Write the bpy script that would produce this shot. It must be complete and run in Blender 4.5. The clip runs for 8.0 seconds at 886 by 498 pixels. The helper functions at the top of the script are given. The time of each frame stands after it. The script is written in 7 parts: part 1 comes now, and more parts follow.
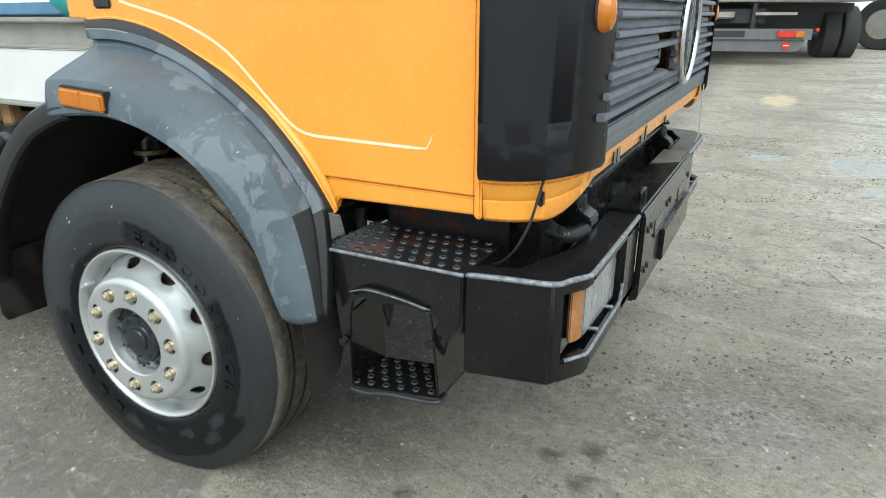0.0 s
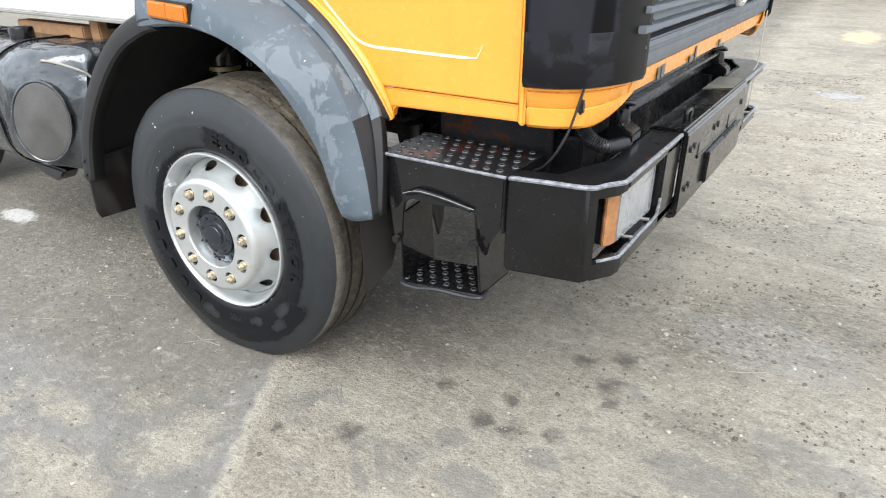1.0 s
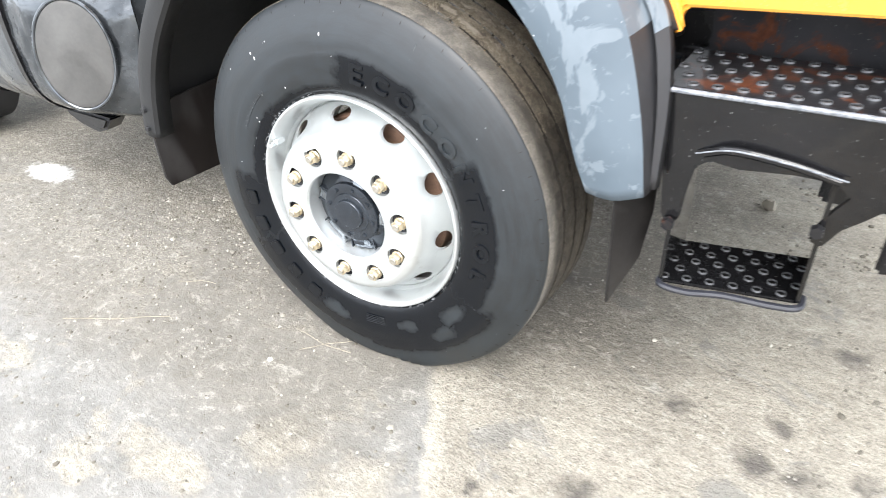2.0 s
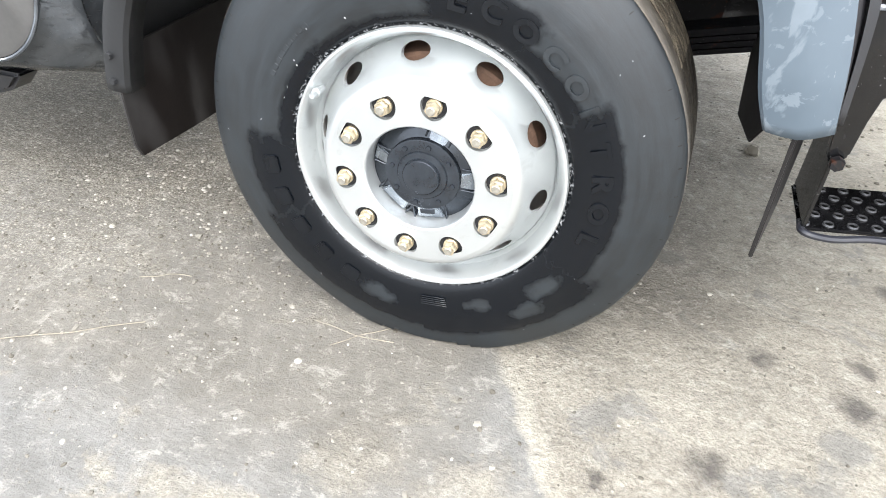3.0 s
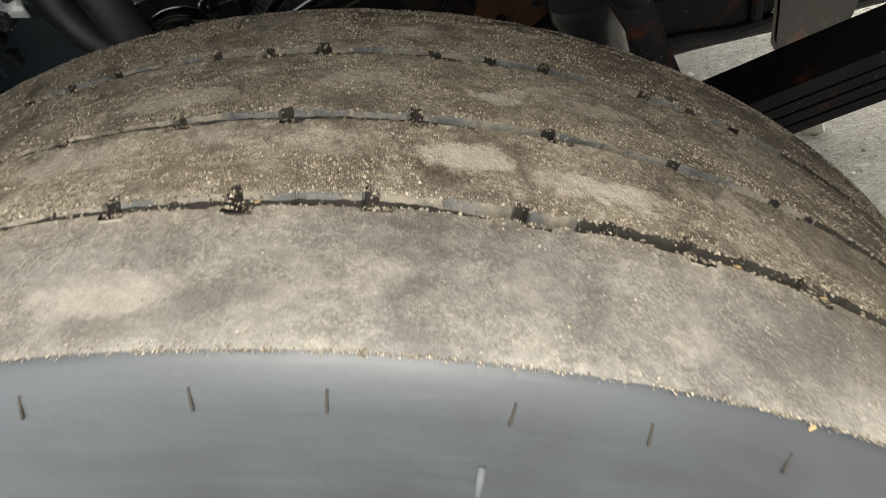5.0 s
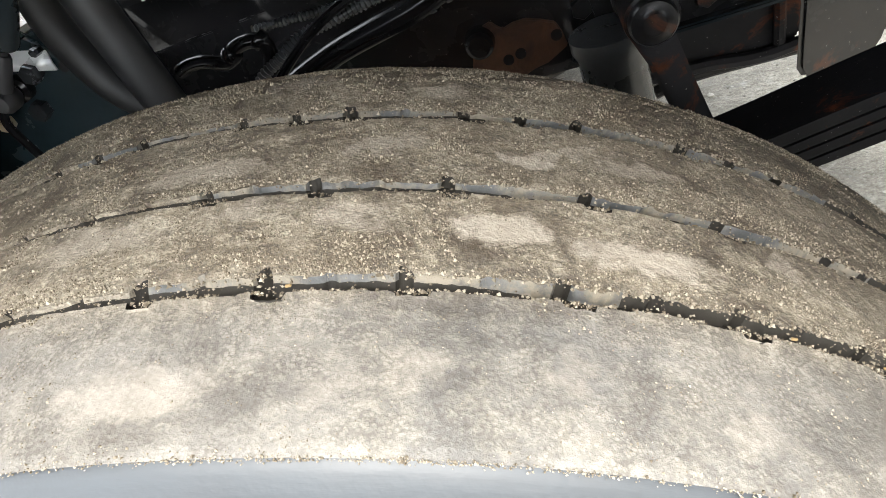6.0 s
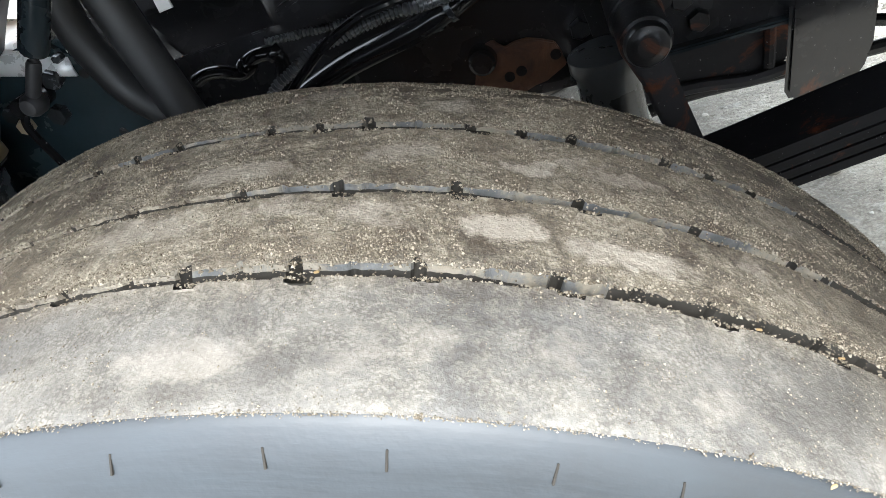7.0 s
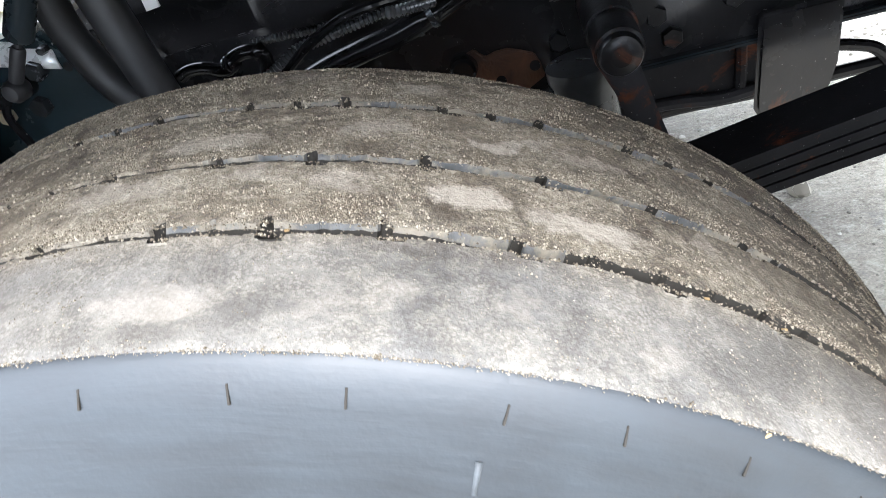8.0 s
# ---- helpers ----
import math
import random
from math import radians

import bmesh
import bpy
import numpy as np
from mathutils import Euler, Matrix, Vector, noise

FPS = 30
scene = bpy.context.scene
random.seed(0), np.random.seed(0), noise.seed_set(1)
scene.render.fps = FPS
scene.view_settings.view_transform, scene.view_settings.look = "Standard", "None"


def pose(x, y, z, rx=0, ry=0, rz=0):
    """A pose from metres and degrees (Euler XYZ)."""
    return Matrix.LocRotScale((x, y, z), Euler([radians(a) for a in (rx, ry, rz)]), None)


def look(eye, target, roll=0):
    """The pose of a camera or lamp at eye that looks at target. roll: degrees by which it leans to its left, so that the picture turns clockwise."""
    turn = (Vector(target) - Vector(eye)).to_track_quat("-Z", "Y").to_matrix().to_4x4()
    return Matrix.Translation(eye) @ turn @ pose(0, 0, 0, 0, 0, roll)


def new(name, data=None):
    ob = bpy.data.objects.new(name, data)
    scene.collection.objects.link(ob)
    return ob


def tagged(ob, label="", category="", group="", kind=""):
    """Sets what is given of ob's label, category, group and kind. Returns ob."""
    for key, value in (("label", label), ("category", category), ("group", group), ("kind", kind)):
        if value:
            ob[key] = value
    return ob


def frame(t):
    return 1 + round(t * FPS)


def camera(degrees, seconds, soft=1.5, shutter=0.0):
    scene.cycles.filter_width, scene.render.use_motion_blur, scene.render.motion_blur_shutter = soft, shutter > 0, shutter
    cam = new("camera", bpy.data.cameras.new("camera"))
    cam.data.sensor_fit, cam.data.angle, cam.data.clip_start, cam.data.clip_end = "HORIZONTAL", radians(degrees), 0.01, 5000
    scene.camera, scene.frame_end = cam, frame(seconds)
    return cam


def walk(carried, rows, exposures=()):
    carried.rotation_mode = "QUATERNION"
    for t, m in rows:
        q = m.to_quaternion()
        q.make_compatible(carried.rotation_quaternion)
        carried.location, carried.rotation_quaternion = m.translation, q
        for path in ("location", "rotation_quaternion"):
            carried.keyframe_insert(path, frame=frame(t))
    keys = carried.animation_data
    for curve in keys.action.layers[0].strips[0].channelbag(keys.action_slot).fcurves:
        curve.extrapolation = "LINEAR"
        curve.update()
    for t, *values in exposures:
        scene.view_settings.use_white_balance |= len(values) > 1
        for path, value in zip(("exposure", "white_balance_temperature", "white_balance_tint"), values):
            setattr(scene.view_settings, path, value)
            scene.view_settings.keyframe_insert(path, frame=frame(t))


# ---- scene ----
cam = camera(69.84, 8.0, soft=0.8, shutter=0.2)
ROWS = [
    (0, 1.7298, -1.1225, 1.4825, 69.72, 0.16, 27.86),
    (0.5, 1.9062, -1.2678, 1.4697, 66.93, -0.18, 32.51),
    (1, 1.8466, -1.2664, 1.4443, 64.42, 0.12, 33.35),
    (1.5, 1.4231, -1.1580, 1.3679, 62.26, 1.24, 34.74),
    (2, 0.9903, -0.9867, 1.2945, 56.65, 2.69, 33.16),
    (2.2, 0.8362, -0.9384, 1.2468, 56.07, 3.85, 31.92),
    (3.3, 0.3425, -1.0641, 1.1576, 53.81, -1.30, 15.34),
    (3.5, 0.3137, -0.9969, 1.2075, 55.09, -0.01, 12.69),
    (3.7, 0.3513, -0.8924, 1.2400, 57.65, 1.26, 12.42),
    (4, 0.3905, -0.6595, 1.2631, 58.23, 5.79, 13.19),
    (4.5, 0.3542, -0.2807, 1.2014, 52.33, 13.71, 7.96),
    (4.8, 0.2798, -0.0916, 1.1341, 50.29, 16.92, 5.07),
    (5, 0.2665, -0.0332, 1.1214, 49.44, 18.08, 4.45),
    (5.2, 0.2692, -0.0153, 1.1238, 49.56, 19.68, 4.38),
    (6.3, 0.2604, -0.0100, 1.1359, 51.90, 20.30, 5.04),
    (6.5, 0.2652, -0.0202, 1.1377, 51.72, 19.78, 5.03),
    (6.8, 0.2640, -0.0380, 1.1470, 52.46, 19.01, 5.67),
    (7, 0.2644, -0.0431, 1.1504, 52.89, 19.07, 5.50),
    (7.5, 0.2694, -0.0449, 1.1498, 53.63, 19.53, 4.20),
    (8, 0.2703, -0.0692, 1.1354, 54.58, 16.89, 5.07),
]
EXPOSURES = [(0, 0.04, 6300, 0), (0.5, 0.45, 6500, 9), (1, 0.55, 6440, 9), (1.5, 0.82, 6430, 8), (2, 1.4, 6450, 10), (2.3, 1.4, 6450, 10), (3.5, 1.18, 6350, 10), (4, 1.4, 6300, 10), (4.5, 2.05, 6300, 8), (4.75, 1.98, 6500, 9), (5, 1.70, 6980, 8), (5.2, 1.77, 6930, 8), (6.3, 2.5, 6480, 8), (6.8, 2.6, 6280, 6), (7.1, 2.1, 6050, 7), (7.5, 2.02, 6050, 6), (8, 2.4, 5950, 10)]
walk(cam, [(t, pose(x, y, z, rx, ry, rz)) for t, x, y, z, rx, ry, rz in ROWS], EXPOSURES)

# ---- world and sun: an overcast sky ----
world = bpy.data.worlds.new("overcast_sky")
scene.world = world
world.use_nodes = True
wn = world.node_tree.nodes
sky = wn.new("ShaderNodeTexSky")
sky.sky_type = 'NISHITA'
sky.sun_disc = False
sky.sun_elevation = radians(49)
sky.sun_rotation = radians(160)
sky.air_density, sky.dust_density, sky.ozone_density = 1.0, 4.0, 1.0
# the cloud cover is brightest overhead and falls off towards the horizon
upward = wn.new("ShaderNodeSeparateXYZ")
world.node_tree.links.new(wn.new("ShaderNodeTexCoord").outputs["Generated"], upward.inputs[0])
cloud = wn.new("ShaderNodeMixRGB")
cloud.inputs[1].default_value = (9.3, 9.8, 10.5, 1)
cloud.inputs[2].default_value = (13.0, 13.5, 14.3, 1)
world.node_tree.links.new(upward.outputs[2], cloud.inputs[0])
grey = wn.new("ShaderNodeMixRGB")
grey.inputs[0].default_value = 0.78
world.node_tree.links.new(cloud.outputs[0], grey.inputs[2])
world.node_tree.links.new(sky.outputs[0], grey.inputs[1])
world.node_tree.links.new(grey.outputs[0], wn["Background"].inputs[0])
wn["Background"].inputs[1].default_value = 0.15
sun_data = bpy.data.lights.new("sun", "SUN")
sun_data.energy, sun_data.angle, sun_data.color = 1.6, radians(38), (1.0, 0.985, 0.96)
sun = new("sun", sun_data)
sun.matrix_world = look((1.8, -4.4, 5.4), (0, 0, 0))


# ---- materials ----
class Mat:
    """A node material with a few short cuts for noise, ramps and mixes."""

    def __init__(self, name, rough=0.5, metal=0.0, spec=0.5):
        self.m = bpy.data.materials.new(name)
        self.m.use_nodes = True
        self.t = self.m.node_tree
        self.b = self.t.nodes["Principled BSDF"]
        self.b.inputs["Roughness"].default_value = rough
        self.b.inputs["Metallic"].default_value = metal
        self.b.inputs["Specular IOR Level"].default_value = spec
        self.co = self.t.nodes.new("ShaderNodeTexCoord").outputs["Object"]

    def link(self, a, b):
        self.t.links.new(a, b)

    def at(self, sx=1, sy=1, sz=1):
        n = self.t.nodes.new("ShaderNodeMapping")
        n.inputs["Scale"].default_value = (sx, sy, sz)
        self.link(self.co, n.inputs["Vector"])
        return n.outputs[0]

    def noise(self, scale, detail=4, rough=0.55, dist=0.0, vec=None, lo=0.0, hi=1.0):
        n = self.t.nodes.new("ShaderNodeTexNoise")
        n.inputs["Scale"].default_value, n.inputs["Detail"].default_value = scale, detail
        n.inputs["Roughness"].default_value, n.inputs["Distortion"].default_value = rough, dist
        self.link(vec or self.co, n.inputs["Vector"])
        return self.ramp(n.outputs[0], lo, hi) if (lo, hi) != (0.0, 1.0) else n.outputs[0]

    def voronoi(self, scale, feature="F1", lo=0.0, hi=1.0, vec=None):
        n = self.t.nodes.new("ShaderNodeTexVoronoi")
        n.feature = feature
        n.inputs["Scale"].default_value = scale
        self.link(vec or self.co, n.inputs["Vector"])
        return self.ramp(n.outputs[0], lo, hi)

    def ramp(self, src, lo, hi):
        n = self.t.nodes.new("ShaderNodeMapRange")
        n.inputs[1].default_value, n.inputs[2].default_value = lo, hi
        self.link(src, n.inputs[0])
        return n.outputs[0]

    def math(self, op, a, b):
        n = self.t.nodes.new("ShaderNodeMath")
        n.operation = op
        for i, v in enumerate((a, b)):
            if isinstance(v, (int, float)):
                n.inputs[i].default_value = v
            else:
                self.link(v, n.inputs[i])
        return n.outputs[0]

    def mix(self, fac, a, b, mode='MIX'):
        n = self.t.nodes.new("ShaderNodeMixRGB")
        n.blend_type = mode
        for i, v in enumerate((fac, a, b)):
            if isinstance(v, (int, float)):
                n.inputs[i].default_value = v
            elif isinstance(v, tuple):
                n.inputs[i].default_value = (*v, 1)
            else:
                self.link(v, n.inputs[i])
        return n.outputs[0]

    def val(self, fac, a, b):
        n = self.t.nodes.new("ShaderNodeMapRange")
        for i, v in ((3, a), (4, b)):
            if isinstance(v, (int, float)):
                n.inputs[i].default_value = v
            else:
                self.link(v, n.inputs[i])
        self.link(fac, n.inputs[0])
        return n.outputs[0]

    def color(self, c):
        if isinstance(c, tuple):
            self.b.inputs["Base Color"].default_value = (*c, 1)
        else:
            self.link(c, self.b.inputs["Base Color"])
        return self

    def rough(self, r):
        self.link(r, self.b.inputs["Roughness"])
        return self

    def bump(self, h, strength=0.3, dist=0.004):
        n = self.t.nodes.new("ShaderNodeBump")
        n.inputs["Strength"].default_value, n.inputs["Distance"].default_value = strength, dist
        self.link(h, n.inputs["Height"])
        self.link(n.outputs[0], self.b.inputs["Normal"])
        return self


def plain(name, c, rough=0.5, metal=0.0, var=0.25, scale=9.0, bump=0.15, spec=0.5):
    """A painted, plastic or metal surface with blotches, grain and slight relief."""
    m = Mat(name, rough, metal, spec)
    dark = tuple(v * (1 - var) for v in c)
    lite = tuple(min(1.0, v * (1 + var)) for v in c)
    big, fine = m.noise(scale, 5, 0.6, 0.4, lo=0.3, hi=0.7), m.noise(scale * 14, 3)
    m.color(m.mix(0.25, m.mix(big, dark, lite), m.mix(fine, dark, lite)))
    m.rough(m.val(big, max(0.04, rough - 0.1), min(1, rough + 0.12)))
    if bump:
        m.bump(fine, bump, 0.0015)
    return m.m


def make_orange():
    m = Mat("orange_cab_paint", 0.3, 0, 0.5)
    big = m.noise(2.2, 4, 0.5, 0.6, lo=0.35, hi=0.65)
    dust = m.noise(38, 5, 0.7, lo=0.5, hi=0.8)
    base = m.mix(big, (0.84, 0.340, 0.042), (0.90, 0.368, 0.054))
    streak = m.noise(9, 4, 0.6, vec=m.at(1, 1, 0.08), lo=0.55, hi=0.8)
    base = m.mix(m.math('MULTIPLY', streak, 0.25), base, (0.62, 0.25, 0.03))
    m.color(m.mix(m.math('MULTIPLY', dust, 0.10), base, (0.55, 0.33, 0.12)))
    m.rough(m.val(dust, 0.22, 0.4))
    m.bump(m.noise(120, 2), 0.03, 0.001)
    return m.m


def make_fender():
    """Dark grey paint that has lost its upper coat in patches, mostly low down at the front."""
    m = Mat("peeling_grey_paint", 0.36, 0, 0.32)
    sep = m.t.nodes.new("ShaderNodeSeparateXYZ")
    m.link(m.co, sep.inputs[0])
    low = m.ramp(m.math('SUBTRACT', sep.outputs[0], m.math('MULTIPLY', sep.outputs[2], 0.8)), -0.95, 0.0)
    raw = m.noise(8.5, 6, 0.58, 0.7, vec=m.at(1.0, 1.3, 0.55))
    patch = m.ramp(m.math('ADD', raw, m.math('MULTIPLY', low, 0.10)), 0.575, 0.60)
    small = m.noise(30, 5, 0.6, 0.5, lo=0.60, hi=0.63)
    worn = m.noise(3.1, 4, 0.6, 0.3, lo=0.35, hi=0.65)
    upper = m.mix(worn, (0.076, 0.098, 0.119), (0.102, 0.128, 0.153))
    lower = m.mix(m.noise(30, 4), (0.134, 0.162, 0.186), (0.177, 0.208, 0.235))
    both = m.math('MAXIMUM', patch, m.math('MULTIPLY', small, m.math('MULTIPLY', low, 0.8)))
    c = m.mix(m.math('MULTIPLY', both, 0.85), upper, lower)
    scratch = m.noise(22, 4, 0.6, 0.2, vec=m.at(6, 1, 1), lo=0.70, hi=0.73)
    c = m.mix(m.math('MULTIPLY', scratch, 0.35), c, (0.35, 0.37, 0.38))
    speck = m.noise(85, 2, 0.5, 0.0, lo=0.755, hi=0.77)
    m.color(m.mix(speck, c, (0.75, 0.76, 0.76)))
    m.rough(m.val(both, 0.40, 0.55))
    m.bump(m.math('SUBTRACT', m.noise(60, 3), both), 0.10, 0.0012)
    return m.m


def make_corner():
    """Blue-black plastic with a darker, shinier band and blotches where it is wet or worn."""
    m = Mat("dark_corner_plastic", 0.35, 0, 0.2)
    sep = m.t.nodes.new("ShaderNodeSeparateXYZ")
    m.link(m.co, sep.inputs[0])
    n = m.noise(26, 5, 0.6, 0.5)
    band = m.ramp(m.math('ADD', sep.outputs[1], m.math('MULTIPLY', n, 0.05)), 0.305, 0.312)
    foot = m.math('MULTIPLY', m.ramp(sep.outputs[2], 1.27, 1.25), m.ramp(m.noise(14, 5, 0.6, 0.6), 0.46, 0.50))
    wet = m.math('MAXIMUM', band, m.math('MULTIPLY', foot, 0.8))
    dry = m.mix(m.noise(5, 4), (0.011, 0.0115, 0.016), (0.017, 0.0175, 0.023))
    m.color(m.mix(wet, dry, (0.006, 0.006, 0.007)))
    m.rough(m.val(wet, 0.46, 0.34))
    m.bump(m.noise(180, 2), 0.05, 0.001)
    return m.m


def make_black(name="black_gloss_paint", rough=0.24, c=0.003, rust=0.0, relief=0.16, spec=0.4, coat=0.45):
    """Thick black paint brushed over rough, partly rusty steel."""
    m = Mat(name, rough + 0.12, 0, spec * 0.3)
    m.b.inputs["Coat Weight"].default_value = coat
    m.b.inputs["Coat Roughness"].default_value = max(0.05, rough - 0.14)
    n1, n2 = m.noise(14, 5, 0.6, 0.6), m.noise(90, 4, 0.6)
    base = m.mix(m.noise(4, 4, lo=0.35, hi=0.7), (c, c, c * 1.1), (c * 2.0, c * 2.0, c * 2.2))
    wear = m.noise(60, 4, 0.6, 0.3, lo=0.66, hi=0.74)
    base = m.mix(m.math('MULTIPLY', wear, 0.25), base, (0.09, 0.09, 0.09))
    if rust:
        spot = m.noise(11, 7, 0.68, 0.6, lo=0.68 - rust * 0.2, hi=0.76 - rust * 0.2)
        base = m.mix(m.math('MULTIPLY', spot, 0.9), base, m.mix(n2, (0.035, 0.012, 0.007), (0.16, 0.055, 0.025)))
    speck = m.noise(210, 2, 0.5, lo=0.73, hi=0.76)
    base = m.mix(m.math('MULTIPLY', speck, 0.5), base, (0.35, 0.35, 0.34))
    m.color(base)
    m.rough(m.val(n1, max(0.05, rough - 0.12), rough + 0.16))
    m.bump(m.math('ADD', n1, m.math('MULTIPLY', n2, 0.5)), relief, 0.003)
    return m.m


def make_rust(name="rusty_steel"):
    m = Mat(name, 0.8)
    n1, n2 = m.noise(22, 6, 0.65, 0.6, lo=0.3, hi=0.7), m.noise(140, 4)
    c = m.mix(n1, (0.04, 0.018, 0.011), (0.21, 0.09, 0.042))
    m.color(m.mix(m.math('MULTIPLY', n2, 0.6), c, (0.09, 0.055, 0.04)))
    m.bump(m.math('ADD', n1, n2), 0.5, 0.003)
    return m.m


def make_silver():
    m = Mat("silver_wheel_paint", 0.34, 0.68, 0.5)
    fine = m.noise(160, 3)
    dirt = m.noise(16, 6, 0.65, 0.6, lo=0.58, hi=0.78)
    c = m.mix(m.noise(6, 4, lo=0.3, hi=0.7), (0.53, 0.55, 0.55), (0.64, 0.66, 0.655))
    c = m.mix(m.math('MULTIPLY', dirt, 0.35), c, (0.32, 0.31, 0.29))
    m.color(c)
    m.rough(m.val(dirt, 0.32, 0.55))
    m.bump(fine, 0.12, 0.001)
    return m.m


def make_sidewall():
    """Black tyre rubber, dull grey where the dressing has dried, dark and shiny where it is fresh."""
    m = Mat("tyre_sidewall_rubber", 0.46, 0, 0.68)
    sep = m.t.nodes.new("ShaderNodeSeparateXYZ")
    m.link(m.co, sep.inputs[0])
    r2 = m.math('SQRT', m.math('ADD', m.math('MULTIPLY', sep.outputs[0], sep.outputs[0]), m.math('MULTIPLY', sep.outputs[2], sep.outputs[2])), 0)
    # fresh dressing: stretches of angle from the top and how far out from the rim it reaches, then dried blots in it
    rag = m.math('SUBTRACT', m.noise(18, 7, 0.64, 0.6), 0.5)
    turn = m.math('MULTIPLY', m.math('ARCTAN2', sep.outputs[0], sep.outputs[2]), 57.296)
    turn = m.math('ADD', turn, m.math('MULTIPLY', m.math('SUBTRACT', m.noise(22, 7, 0.64), 0.5), 20))
    out = m.math('ADD', r2, m.math('MULTIPLY', rag, 0.035))
    wet = None
    for a0, a1, reach in ((0, 34, 0.402), (-48, 62, 0.326), (30, 62, 0.350), (60, 122, 0.408), (118, 184, 0.452), (-184, -116, 0.442), (-118, -86, 0.416), (-90, -44, 0.338)):
        one = m.math('MULTIPLY', m.math('MULTIPLY', m.ramp(turn, a0 - 2.5, a0 + 2.5), m.ramp(turn, a1 + 2.5, a1 - 2.5)), m.ramp(out, reach + 0.006, reach - 0.005))
        wet = one if wet is None else m.math('MAXIMUM', wet, one)
    for a0, a1, r0, r1 in ((-168, -155, 0.355, 0.395), (124, 138, 0.352, 0.388), (136, 146, 0.385, 0.42), (154, 163, 0.348, 0.378)):
        u = m.math('DIVIDE', m.math('SUBTRACT', turn, (a0 + a1) / 2), (a1 - a0) / 2)
        v = m.math('DIVIDE', m.math('SUBTRACT', out, (r0 + r1) / 2), (r1 - r0) / 2)
        wet = m.math('MULTIPLY', wet, m.ramp(m.math('ADD', m.math('MULTIPLY', u, u), m.math('MULTIPLY', v, v)), 0.45, 1.6))
    ring = m.noise(240, 2, vec=m.at(1, 1, 1))
    # faint rubbed rings and smudges that run round with the tyre
    round_ = m.t.nodes.new("ShaderNodeCombineXYZ")
    m.link(m.math('MULTIPLY', r2, 9.0), round_.inputs[0])
    m.link(m.math('MULTIPLY', sep.outputs[0], 1.1), round_.inputs[1])
    m.link(m.math('MULTIPLY', sep.outputs[2], 1.1), round_.inputs[2])
    rubbed = m.noise(9, 6, 0.62, 0.3, vec=round_.outputs[0], lo=0.36, hi=0.66)
    smudge = m.noise(13, 6, 0.66, 0.8, lo=0.40, hi=0.64)
    dull = m.math('ADD', m.math('MULTIPLY', rubbed, 0.55), m.math('MULTIPLY', smudge, 0.45))
    dry = m.mix(dull, (0.0046, 0.0065, 0.0082), (0.0140, 0.0192, 0.0236))
    c = m.mix(wet, dry, (0.0034, 0.0045, 0.0064))
    spill = m.math('MULTIPLY', m.ramp(out, 0.309, 0.303), m.noise(110, 4, 0.7, lo=0.52, hi=0.60))
    c = m.mix(m.math('MULTIPLY', spill, 0.8), c, (0.5, 0.51, 0.52))
    fleck = m.noise(130, 1, 0.3, vec=m.at(1, 1, 0.45), lo=0.83, hi=0.84)
    m.color(m.mix(m.math('MULTIPLY', fleck, 0.5), c, (0.4, 0.42, 0.43)))
    m.link(m.val(wet, 0.68, 0.30), m.b.inputs["Specular IOR Level"])
    m.rough(m.val(wet, m.val(dull, 0.44, 0.56), 0.26))
    m.bump(m.math('ADD', m.math('ADD', ring, m.noise(40, 3)), m.math('MULTIPLY', rubbed, 0.8)), 0.10, 0.0015)
    return m.m


# smears of pale dried mud on the tread: first and last angle from the top in degrees, distance along the axle, half width
SMEARS = ((28.6, 34.8, 0.183, 8), (22.9, 27.2, 0.190, 8), (16.2, 19.6, 0.196, 9), (1.5, 8, 0.197, 9), (38.0, 40.0, 0.20, 7), (24.9, 28.0, 0.243, 6), (31.0, 33.8, 0.247, 8), (28.0, 30.2, 0.252, 5),
          (17, 21, 0.249, 8), (6.5, 13, 0.236, 9), (7.6, 13.8, 0.110, 10), (17.0, 19.8, 0.110, 6), (20.2, 22.6, 0.115, 9), (26.5, 28.4, 0.122, 11), (33.0, 36.0, 0.106, 7), (37.6, 39.0, 0.128, 5), (11, 14, 0.204, 7), (20, 23, 0.300, 8), (11, 15, 0.316, 8))


